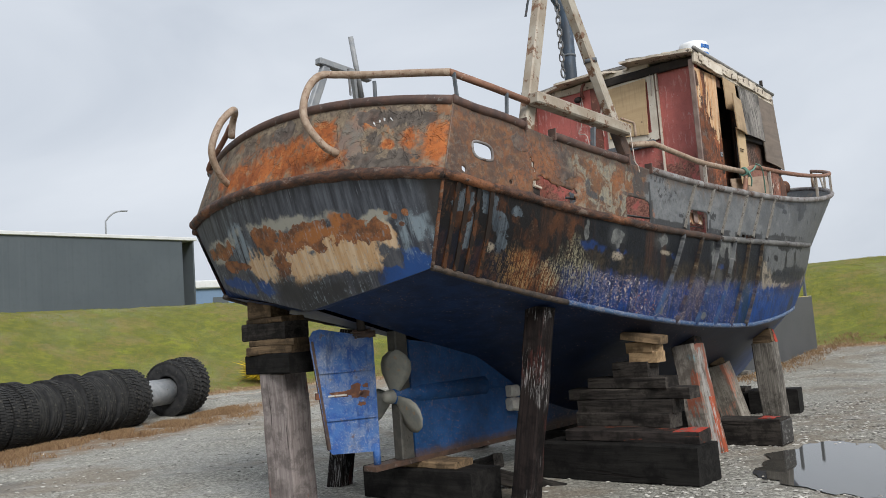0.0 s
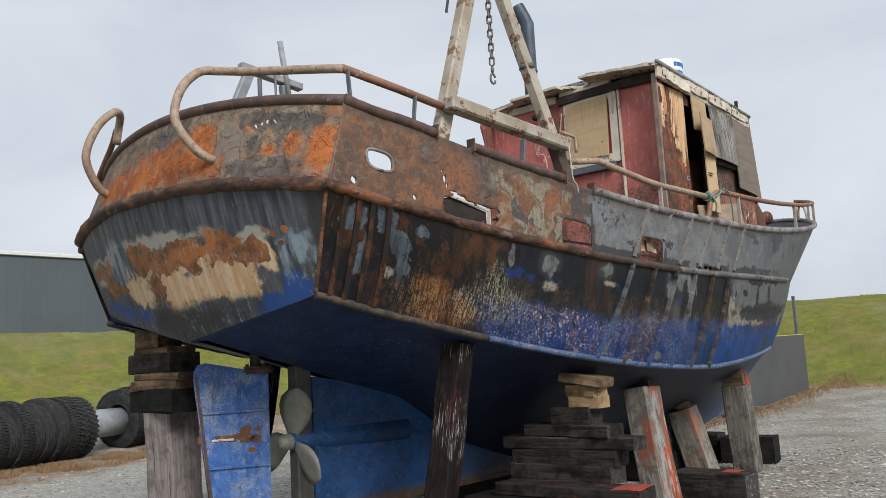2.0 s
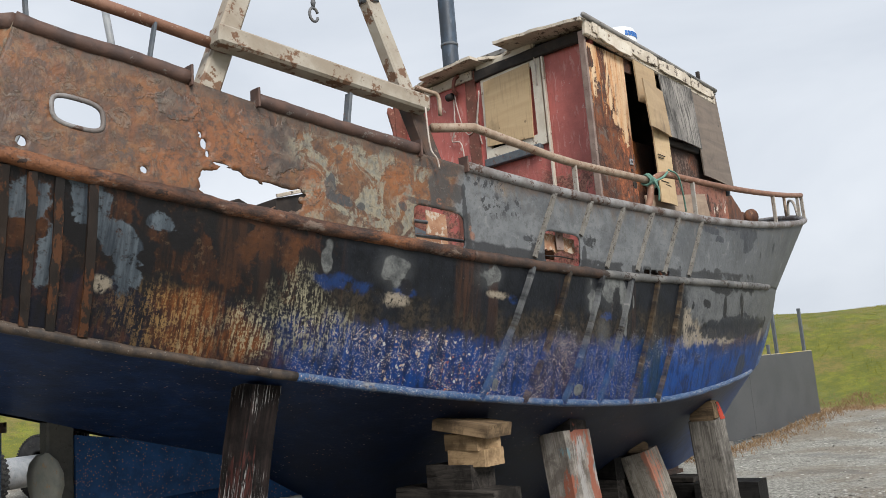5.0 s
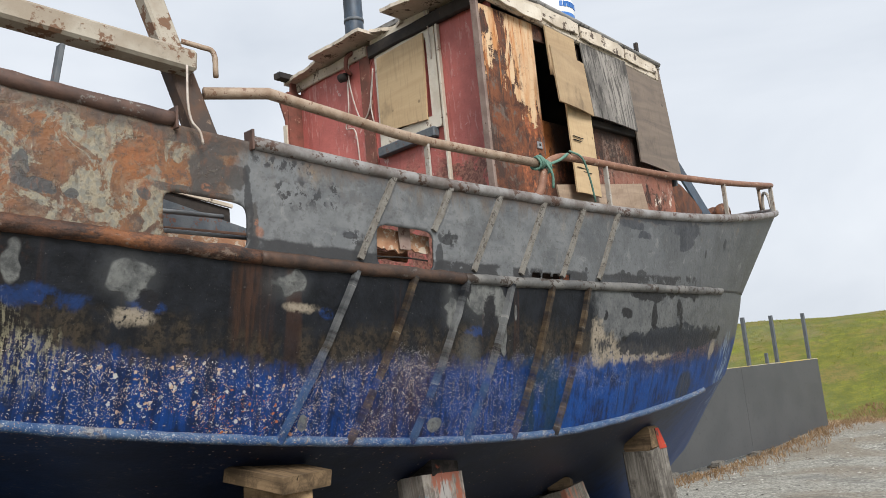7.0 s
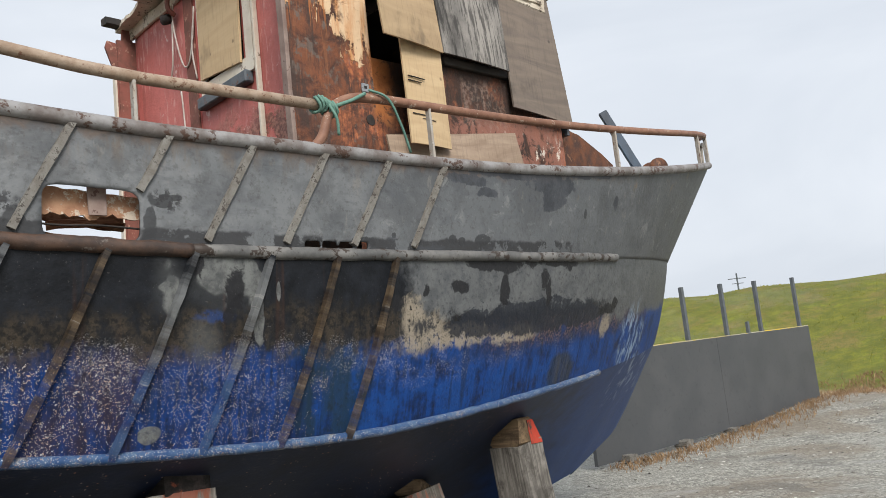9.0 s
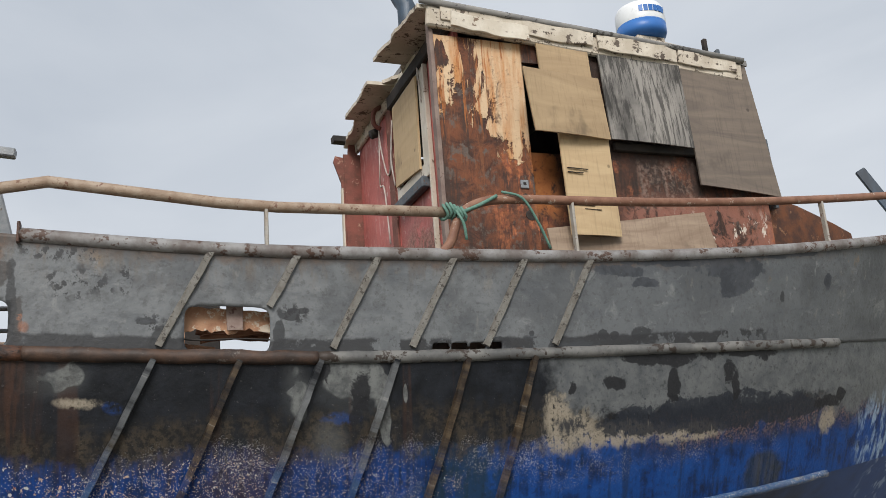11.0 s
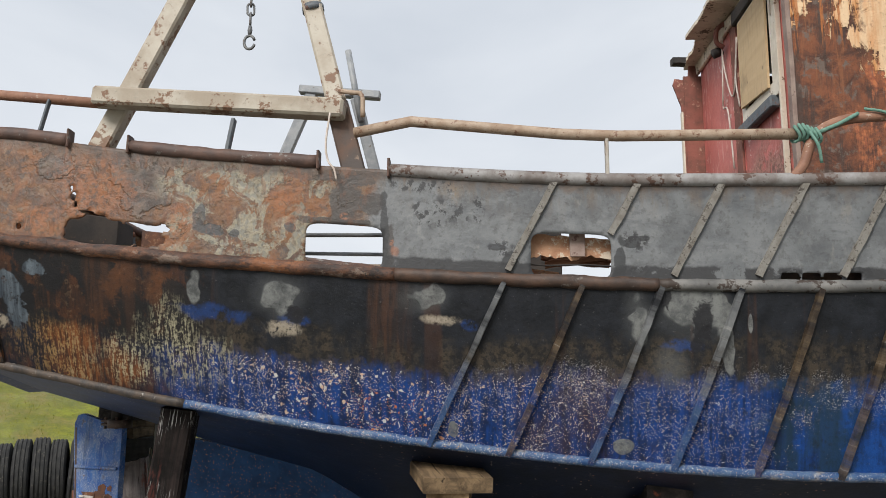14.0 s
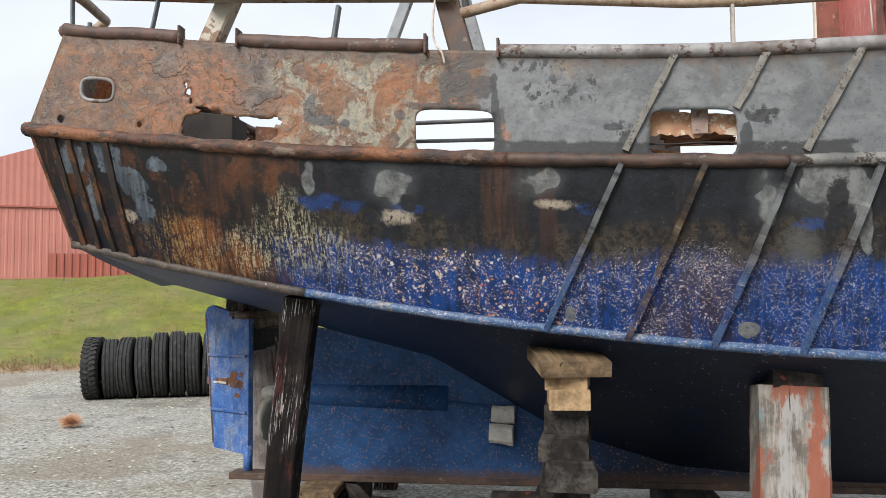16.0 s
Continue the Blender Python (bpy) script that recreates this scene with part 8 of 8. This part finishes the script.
# beams beside the forward props
b_end = beam(5.15, 1.35, 2.12, 0.0, 0.30, 0.36, M_BEAM, "short timber with a white-painted end", 21)
part("white_end", rough_box(-0.17, 0.17, -0.400, -0.388, 0.02, 0.28, 22, 0.008, 4, 0.01), M_FLECK, b_end, "white paint on the end")
part("paint_mark", rough_box(-0.10, 0.08, -0.30, -0.12, 0.300, 0.306, 92, 0.02, 5, 0.002), M_PAINTRED, b_end, "smear of red paint")
beam(6.2, -0.1, 0.72, 0.0, 0.34, 0.36, M_BEAMDARK, "dark timber lying on the gravel", 23)
beam(6.3, 0.0, 0.68, 0.335, 0.6, 0.32, M_BEAM, "weathered timber on another", 24, 6)
beam(6.35, 0.05, 0.70, 0.595, 0.82, 0.30, M_BEAMDARK, "dark timber on another", 25, -4)
beam(8.1, 0.6, 1.30, 0.0, 0.35, 0.4, M_BEAMDARK, "dark timber lying on the gravel", 26, 10)
# pile on the port post
for k, (z0, z1, a, b) in enumerate(((1.29, 1.48, -1.30, -0.55), (1.475, 1.56, -1.25, -0.60), (1.555, 1.62, -1.22, -0.55), (1.615, 1.78, -1.36, -0.66), (1.775, 1.83, -1.3, -0.7), (1.825, 2.02, -1.26, -0.92))):
    beam(0.42, a, b, z0, z1, 0.34 - 0.02 * k, M_BEAMDARK if k == 0 else M_BEAM if k == 3 else M_BEAMBROWN, "timber packing piled under the stern", 100 + k, (k * 7) % 9 - 4, "timber block", "packing blocks")

# ---- long row of old truck tyres ----
def tyre_meshes(kind):
    """Casing and tread of a tyre standing on its tread, its axle along x, 0.27 wide, 1.16 across."""
    n = 56
    wd = 0.135

    def turned(prof):
        bm = bmesh.new()
        rings = []
        for k in range(n):
            a = k * math.tau / n
            rings.append([bm.verts.new((h, r * math.cos(a), r * math.sin(a))) for r, h in prof])
        for k in range(n):
            r0, r1 = rings[k], rings[(k + 1) % n]
            for j in range(len(prof) - 1):
                bm.faces.new((r0[j], r0[j + 1], r1[j + 1], r1[j]))
        return bm

    side = [(0.27, -wd * 0.62), (0.285, -wd * 0.80), (0.31, -wd * 0.88), (0.325, -wd * 0.82), (0.38, -wd * 1.0), (0.44, -wd * 1.06), (0.50, -wd * 1.0), (0.535, -wd * 0.9), (0.555, -wd * 0.82)]
    casing = turned(side + [(0.556, 0.0)] + [(r, -h) for r, h in side[::-1]])
    bmesh.ops.recalc_face_normals(casing, faces=casing.faces)
    prof = [(0.553, -wd * 0.86), (0.570, -wd * 0.80)]
    if kind == 2:
        for g in (-0.5, 0.0, 0.5):
            prof += [(0.578, wd * (g - 0.12)), (0.562, wd * (g - 0.08)), (0.562, wd * (g + 0.08)), (0.578, wd * (g + 0.12))]
    else:
        prof += [(0.574, -wd * 0.5), (0.576, 0.0), (0.574, wd * 0.5)]
    prof += [(0.570, wd * 0.80), (0.553, wd * 0.86)]
    tread = turned(prof)
    if kind < 2:
        lugs = 38 if kind == 0 else 64
        for k in range(lugs):
            a = k * math.tau / lugs
            for sd_ in (-1, 1):
                m = Matrix.Rotation(a + sd_ * 0.03, 4, "X") @ Matrix.Translation((sd_ * wd * 0.5, 0, 0.578)) @ Matrix.Rotation(radians(24 * sd_ if kind == 0 else 0), 4, "Z")
                add_box(tread, -wd * 0.44, wd * 0.44, -0.026 if kind == 0 else -0.017, 0.026 if kind == 0 else 0.017, -0.03, 0.014 if kind == 0 else 0.009, 0.0, m)
    bmesh.ops.recalc_face_normals(tread, faces=tread.faces)
    return mesh_of("casing", casing, M_TYRE, True), mesh_of("tread", tread, M_TREAD)


M_TREAD = plain_worn("tread_rubber", (0.020, 0.0205, 0.021), (0.036, 0.036, 0.035), (0.075, 0.070, 0.060), 8.0, 0.85, 0.3, 0.3, spec=0.2)
TYRES = [tyre_meshes(k) for k in range(3)]
rng = random.Random(4)


def tyre(x, y, yaw, kind, size):
    z = ground_z(x, y)[0] + 0.585 * size - 0.02
    o = thing("tyre", pose(x, y, z, rng.uniform(0, 360), rng.uniform(-3, 3), yaw + rng.uniform(-5, 5)) @ Matrix.Diagonal((1, size, size, 1)), "worn black truck tyre standing in a row on dead grass", "tyre", "row of tyres")
    for name, me in zip(("casing", "tread"), TYRES[kind]):
        new(name, me).parent = o


ROW_A, ROW_B = Vector((-10.40, 8.36)), Vector((-7.53, 18.9))
d_row = (ROW_B - ROW_A)
yaw_row = math.degrees(math.atan2(d_row.y, d_row.x))
count = int(d_row.length / 0.285)
for k in range(count + 1):
    c = ROW_A + d_row * (k / count)
    tyre(c.x, c.y, yaw_row, (0 if k == 0 else rng.choice((2, 1, 2, 2, 1, 2))) if k < count - 1 else 0, rng.uniform(0.93, 1.04) * (1 + 0.09 * k / count))
tail = ROW_B + d_row.normalized() * 1.46
for k in range(3):
    c = tail + d_row.normalized() * 0.285 * k
    tyre(c.x, c.y, yaw_row, (1, 0, 0)[k], (1.10, 1.13, 1.14)[k])
drum_c = ROW_B + d_row.normalized() * 0.73
bm = tube([(-0.8, 0, 0), (0.8, 0, 0)], 0.30, 28)
solid("axle_drum", bm, M_STEEL, pose(drum_c.x, drum_c.y, ground_z(drum_c.x, drum_c.y)[0] + 0.60, 0, 0, yaw_row), "grey steel drum carrying the row of tyres", "drum", smooth=True)

# ---- charcoal barrier with posts behind the bow ----
BAR = thing("barrier_wall", on_boat(0, 0), "charcoal sheet barrier with a yellow strip and steel posts", "barrier", kind="structure")
zb = [0.10, 0.22]
s0, s1, wl = 12.6, 20.35, -2.25


def sloped_panel(a, b, h0, h1, base0, base1, t=0.06):
    bm = bmesh.new()
    v = []
    for y in (0, t):
        v.append([bm.verts.new((x, -wl + y, z_)) for x, z_ in ((a, base0), (b, base1), (b, base1 + h1), (a, base0 + h0))])
    bm.faces.new(v[0])
    bm.faces.new(v[1][::-1])
    for k in range(4):
        j = (k + 1) % 4
        bm.faces.new((v[0][k], v[1][k], v[1][j], v[0][j]))
    bmesh.ops.recalc_face_normals(bm, faces=bm.faces)
    return bm


part("panel", sloped_panel(s0, 16.5, 1.62, 1.62, 0.06, 0.12), M_PANEL, BAR)
part("panel", sloped_panel(16.506, s1, 1.62, 1.62, 0.12, 0.16), M_PANEL, BAR)
part("edge_strip", sloped_panel(s0, s1, 0.016, 0.016, 1.684, 1.784, 0.08), M_YELLOW, BAR, "faded yellow edge strip")
for s in (13.0, 14.4, 15.75, 17.13, 18.48, 20.2):
    part("post", box(s - 0.035, s + 0.035, -wl + 0.085, -wl + 0.155, 0.1, 2.72 + (s - 17) * 0.035, 0.004), M_FENCEPOST, BAR, "slim steel post")
part("short_post", box(17.75, 17.81, -wl + 0.0, -wl + 0.06, 1.74, 1.98, 0.004), M_FENCEPOST, BAR)
for k in range(5):
    s = 13.2 + 1.6 * k
    part("foot", rough_box(s, s + 0.22, -wl - 0.14, -wl + 0.1, 0.03, 0.14, 120 + k, 0.015, 3, 0.02), M_RIBGREY, BAR)

# ---- sheds beyond the bank ----
def cladding(name, base, second, pitch, axis_uv=True):
    m = Mat(name)
    x, y, z = m.sep(m.obj())
    big, fine = m.noise(0.35, 3, 0.5), m.noise(3.0, 4, 0.6)
    col = m.mix(m.step(big, 0.35, 0.65), base, second)
    col = m.mix(m.mul(m.step(fine, 0.5, 0.7), 0.2), col, tuple(c * 0.6 for c in base))
    return m.done(col, 0.55, 0.0, fine, 0.1, 0.01)


M_SHEDGREY = cladding("shed_slate", (0.062, 0.076, 0.086), (0.070, 0.085, 0.095), 0.2)
# red lightened to carry the haze of distance in its colour
M_SHEDRED = cladding("shed_red", (0.40, 0.150, 0.120), (0.45, 0.175, 0.142), 0.2)
M_SHEDDARK = cladding("shed_dark_red", (0.30, 0.085, 0.06), (0.34, 0.10, 0.07), 0.2)
M_SHEDBLUE = cladding("shed_blue", (0.12, 0.19, 0.29), (0.13, 0.20, 0.30), 0.2)
M_PALE = cladding("shed_pale", (0.55, 0.56, 0.56), (0.60, 0.61, 0.60), 0.2)


def ribbed_wall(length, height, pitch, depth=0.04):
    """A sheet-metal wall along x, ribs upright, facing -y."""
    bm = bmesh.new()
    n = int(length / pitch)
    prof = []
    for k in range(n):
        x = k * pitch
        prof += [(x, 0), (x + pitch * 0.55, 0), (x + pitch * 0.65, -depth), (x + pitch * 0.9, -depth)]
    prof.append((n * pitch, 0))
    lo = [bm.verts.new((x, y, 0)) for x, y in prof]
    hi = [bm.verts.new((x, y, height)) for x, y in prof]
    for k in range(len(prof) - 1):
        bm.faces.new((lo[k], lo[k + 1], hi[k + 1], hi[k]))
    return bm


def from_eye(az, dist, eye):
    return Vector((eye[0] + dist * math.cos(radians(az)), eye[1] + dist * math.sin(radians(az))))


eye0, eye16 = (1.0, 0.63), (6.24, 6.75)
a, b = from_eye(131, 50, eye0), from_eye(110.6, 58, eye0)
yaw = math.degrees(math.atan2((b - a).y, (b - a).x))
ln = (b - a).length
shed = thing("slate_shed", pose(a.x, a.y, 3.3, 0, 0, yaw), "long slate-grey metal shed beyond the grass bank", "shed")
part("front_wall", ribbed_wall(ln, 5.4, 0.9, 0.006), M_SHEDGREY, shed)
part("end_wall", box(ln - 0.1, ln, 0.02, 14, 0, 5.4), M_SHEDGREY, shed)
part("roof", box(-0.2, ln + 0.15, -0.15, 14.2, 5.4, 5.62, 0.03), M_PALE, shed, "pale roof edge")
a, b = from_eye(110.8, 88, eye0), from_eye(104.5, 92, eye0)
yaw = math.degrees(math.atan2((b - a).y, (b - a).x))
ln = (b - a).length
shed = thing("blue_shed", pose(a.x, a.y, 3.3, 0, 0, yaw), "blue and white shed far beyond the bank", "shed")
part("front_wall", box(0, ln, 0, 8, 1.6, 4.3), M_SHEDBLUE, shed)
part("plinth", box(0, ln, -0.1, 8, 0, 1.6), M_PALE, shed, "white lower wall")
part("roof", box(-0.3, ln + 0.3, -0.4, 8.4, 4.3, 5.1, 0.1), M_PALE, shed, "pale roof edge")
part("door", box(2.0, 3.6, -0.05, 0.0, 1.6, 3.4), M_SHEDGREY, shed)
a, b = from_eye(192, 48, eye16), from_eye(166, 46, eye16)
yaw = math.degrees(math.atan2((b - a).y, (b - a).x))
ln = (b - a).length
shed = thing("red_shed", pose(a.x, a.y, 3.05, 0, 0, yaw), "red corrugated shed beyond the bank, paled as by haze", "shed")
part("lower_wall", ribbed_wall(ln, 3.4, 0.3, 0.012), M_SHEDRED, shed)
bm = bmesh.new()
n = int(ln / 0.3)
lo, hi = [], []
for k in range(2 * n + 1):
    x = k * 0.15
    y = -0.035 if k % 2 else -0.02
    peak = max(3.6, 5.7 + 0.35 * (x - 9.8))
    lo.append(bm.verts.new((x, y, 3.45)))
    hi.append(bm.verts.new((x, y, peak)))
for k in range(2 * n):
    bm.faces.new((lo[k], lo[k + 1], hi[k + 1], hi[k]))
part("gable_wall", bm, M_SHEDRED, shed)
part("seam", box(0, ln, -0.09, 0.02, 3.38, 3.46), M_SHEDDARK, shed)
part("door_panel", ribbed_wall(7.0, 1.15, 0.35, 0.05), M_SHEDDARK, shed, "dark red low wall").location = (ln * 0.58, -0.3, 0)
part("back_wall", box(0, ln, 14.0, 14.1, 0, 5.0), M_SHEDRED, shed)

# street lamp and power pole far off
c = from_eye(115.9, 75, eye0)
lamp = thing("street_lamp", pose(c.x, c.y, 3.2, 0, 0, 30), "tall grey street lamp beyond the shed", "street lamp")
part("pole", tube(curve_through([(0, 0, 0), (0, 0, 8.6), (0.1, 0, 9.6), (0.7, 0, 10.2), (1.3, 0, 10.35)], 5), 0.06, 8), M_STEEL, lamp, "", True)
part("head", box(1.2, 1.75, -0.1, 0.1, 10.3, 10.4, 0.02), M_STEEL, lamp)
c = from_eye(80.9, 110, (5.18, 6.48))
pole = thing("power_pole", pose(c.x, c.y, 3.0, 0, 0, 10), "distant wooden power pole with crossarms", "power pole")
part("pole", tube([(0, 0, 0), (0, 0, 6.6)], 0.10, 8), M_FENCEPOST, pole)
part("crossarm", box(-1.1, 1.1, -0.05, 0.05, 5.9, 6.0), M_FENCEPOST, pole)
part("crossarm", box(-0.7, 0.7, -0.05, 0.05, 5.3, 5.38), M_FENCEPOST, pole)

# ---- puddles ----
m_ = Mat("puddle_water")
M_WATER = m_.done((0.055, 0.052, 0.045), 0.03, 0.0, m_.noise(6.0, 2), 0.02, 0.002, 0.6)


def puddle(x, y, rx, ry, yaw, seed, z=0.006):
    bm = bmesh.new()
    n = 72
    c = bm.verts.new((0, 0, 0))
    ring = []
    for k in range(n):
        a = k * math.tau / n
        r = 1 + 0.35 * noise.noise(Vector((math.cos(a) * 1.6 + seed, math.sin(a) * 1.6, seed))) + 0.12 * noise.noise(Vector((math.cos(a) * 6 + seed, math.sin(a) * 6, seed)))
        ring.append(bm.verts.new((rx * r * math.cos(a), ry * r * math.sin(a), 0)))
    for k in range(n):
        bm.faces.new((c, ring[k], ring[(k + 1) % n]))
    ob = solid("puddle", bm, M_WATER, pose(x, y, z + ground_z(x, y)[0], 0, 0, yaw), "shallow rain puddle on the gravel reflecting the sky", "puddle", kind="structure")
    return ob


puddle(4.05, 9.2, 0.75, 1.35, -12, 1, 0.012)
puddle(-8.2, 14.2, 1.3, 0.4, 60, 5, 0.012)

# ---- loose stones ----
def stones(name, places, lo, hi, seed, label):
    r = random.Random(seed)
    verts, faces = [], []
    for x, y in places:
        s = lo + (hi - lo) * r.random() ** 3
        z = ground_z(x, y)[0] + s * 0.15
        base = len(verts)
        a0 = r.uniform(0, math.tau)
        for k in range(5):
            a = a0 + k * math.tau / 5
            q = s * r.uniform(0.7, 1.15)
            verts.append((x + q * math.cos(a), y + q * math.sin(a), z + s * r.uniform(-0.1, 0.15)))
        verts.append((x + s * 0.2 * r.uniform(-1, 1), y + s * 0.2 * r.uniform(-1, 1), z + s * r.uniform(0.25, 0.45)))
        verts.append((x, y, z - s * 0.4))
        for k in range(5):
            j = (k + 1) % 5
            faces.append((base + k, base + j, base + 5))
            faces.append((base + j, base + k, base + 6))
    me = bpy.data.meshes.new(name)
    me.from_pydata(verts, [], faces)
    me.materials.append(M_STONE)
    ob = new(name, me)
    tagged(ob, label, "gravel", kind="stuff")


ms = Mat("loose_stone")
isl = ms.island()
M_STONE = ms.done(ms.mix(isl, (0.12, 0.112, 0.098), (0.56, 0.54, 0.49)), 0.75, 0.0, ms.noise(60.0, 3), 0.3, 0.004, 0.35)
r = random.Random(11)
places = []
while len(places) < 32000:
    if r.random() < 0.6:
        x, y = r.uniform(-12, 12), r.uniform(3.5, 26)
    else:
        x, y = r.uniform(2, 9), r.uniform(7, 15)
    if (x - 4.05) ** 2 / 0.7 + (y - 9.2) ** 2 / 2.0 < 1:
        continue
    if ground_z(x, y)[1] < -0.02:
        places.append((x, y))
stones("gravel_stones", places, 0.006, 0.034, 12, "loose grey gravel stones scattered over the yard")


# ---- grass blades on the bank, dead grass along its foot and round the tyres ----
def blades(name, places, h_lo, h_hi, material, seed, label, width=0.012, tuft=3):
    r = random.Random(seed)
    verts, faces = [], []
    for x, y in places:
        z = ground_z(x, y)[0] - 0.02
        for _ in range(tuft):
            a, h = r.uniform(0, math.tau), r.uniform(h_lo, h_hi)
            bx, by = x + r.uniform(-0.06, 0.06), y + r.uniform(-0.06, 0.06)
            lx, ly = math.cos(a) * h * r.uniform(0.1, 0.7), math.sin(a) * h * r.uniform(0.1, 0.7)
            wx, wy = -math.sin(a) * width, math.cos(a) * width
            base = len(verts)
            verts += [(bx - wx, by - wy, z), (bx + wx, by + wy, z), (bx + lx * 0.4 + wx * 0.7, by + ly * 0.4 + wy * 0.7, z + h * 0.65), (bx + lx, by + ly, z + h)]
            faces += [(base, base + 1, base + 2), (base, base + 2, base + 3)]
    me = bpy.data.meshes.new(name)
    me.from_pydata(verts, [], faces)
    me.materials.append(material)
    ob = new(name, me)
    tagged(ob, label, "grass", kind="stuff")


def blade_material(name, a, b):
    q = Mat(name)
    return q.done(q.mix(q.island(), a, b), 0.7, 0.0, None, spec=0.25)


M_BLADE = blade_material("grass_blade", (0.160, 0.175, 0.018), (0.250, 0.240, 0.034))
M_STRAW = blade_material("dead_grass", (0.15, 0.085, 0.045), (0.31, 0.21, 0.115))
r = random.Random(21)
green, straw = [], []
while len(green) < 42000:
    az = r.uniform(58, 196)
    az = az if az <= 180 else az - 360
    foot = lerp_list(FOOT, az)
    d = foot + r.uniform(0.4, 9.5)
    green.append((d * math.cos(radians(az)), d * math.sin(radians(az))))
while len(straw) < 5200:
    az = r.uniform(58, 192)
    az = az if az <= 180 else az - 360
    foot = lerp_list(FOOT, az)
    d = foot + r.gauss(0.2, 0.5)
    straw.append((d * math.cos(radians(az)), d * math.sin(radians(az))))
nrm = Vector((d_row.y, -d_row.x)).normalized()
while len(straw) < 13000:
    q = ROW_A + d_row * r.uniform(-0.02, 1.3)
    o = 0.62 + abs(r.gauss(0, 0.75))
    x, y = q.x + nrm.x * o, q.y + nrm.y * o
    if y > 10.8 and noise.noise(Vector((x * 1.1, y * 1.1, 2))) + 0.6 * noise.noise(Vector((x * 4, y * 4, 6))) > r.uniform(-0.25, 0.5) + 0.25 * (o - 0.6):
        straw.append((x, y))
for _ in range(900):
    s_ = r.uniform(12.5, 22.5)
    q = BOAT_AT @ Vector((s_, 2.25 - abs(r.gauss(0.0, 0.35)) - 0.1, 0))
    straw.append((q.x, q.y))
blades("bank_grass", green, 0.025, 0.05, M_BLADE, 22, "green grass on the bank", 0.007)
blades("dead_grass", straw, 0.02, 0.13, M_STRAW, 23, "straw-coloured dead grass along the bank and the tyres", 0.004, 5)


# ---- a dry tuft blown onto the gravel, a gorse bush at the bank's foot, a rope from the tyres ----
def spray(n, radius, squash, width, seed, lift=0.3):
    """A loose ball of thin stalks springing from its middle."""
    r = random.Random(seed)
    verts, faces = [], []
    for _ in range(n):
        d = Vector((r.gauss(0, 1), r.gauss(0, 1), r.gauss(lift, 0.8))).normalized()
        a = d * radius * r.uniform(0.05, 0.4)
        b = d * radius * r.uniform(0.6, 1.05) + Vector((r.gauss(0, 1), r.gauss(0, 1), r.gauss(0, 1))) * radius * 0.16
        side = d.cross(Vector((r.gauss(0, 1), r.gauss(0, 1), 1))).normalized() * width
        mid_ = (a + b) / 2 + side * r.uniform(-3, 3)
        base = len(verts)
        for q in (a - side, a + side, mid_ + side, b, mid_ - side):
            verts.append((q.x, q.y, max(-radius * 0.35, q.z) * squash))
        faces += [(base, base + 1, base + 2, base + 4), (base + 4, base + 2, base + 3)]
    me = bpy.data.meshes.new("stalks")
    me.from_pydata(verts, [], faces)
    return me


me = spray(1700, 0.18, 0.75, 0.002, 31)
me.materials.append(blade_material("dry_tuft", (0.48, 0.26, 0.15), (0.70, 0.45, 0.29)))
ob = new("dried_tuft", me)
ob.matrix_world = pose(-6.67, 7.70, 0.07)
tagged(ob, "orange-brown ball of dried weed lying on the gravel", "dried weed")
me = spray(2600, 0.75, 0.8, 0.012, 32, 0.6)
me.materials.append(blade_material("gorse_flower", (0.12, 0.13, 0.02), (0.75, 0.52, 0.02)))
ob = new("gorse_bush", me)
gx, gy = -6.75, 26.6
ob.matrix_world = pose(gx, gy, ground_z(gx, gy)[0] + 0.3)
tagged(ob, "yellow flowering gorse bush at the foot of the bank", "bush")
tip = tail + d_row.normalized() * 0.75
pts = [Vector((tip.x, tip.y, 0.55)), Vector((tip.x + 0.1, tip.y + 1.2, 0.30)), Vector((tip.x - 0.1, tip.y + 2.8, 0.26)), Vector((-5.9, 23.4, 0.32)), Vector((-6.2, 25.6, 0.55))]
solid("mooring_rope", tube(curve_through(pts, 6), 0.012, 6), M_CABLE, Matrix.Identity(4), "thin pale rope running from the tyres to the bank", "rope", smooth=True)
pts = [Vector((tip.x, tip.y, 0.30)), Vector((tip.x + 0.25, tip.y + 0.3, 0.06)), Vector((tip.x + 0.7, tip.y + 0.6, 0.03)), Vector((tip.x + 1.0, tip.y + 1.2, 0.03)), Vector((tip.x + 0.8, tip.y + 1.9, 0.12))]
solid("mooring_rope", tube(curve_through(pts, 6), 0.012, 6), M_CABLE, Matrix.Identity(4), "slack pale rope lying on the gravel by the tyres", "rope", smooth=True)
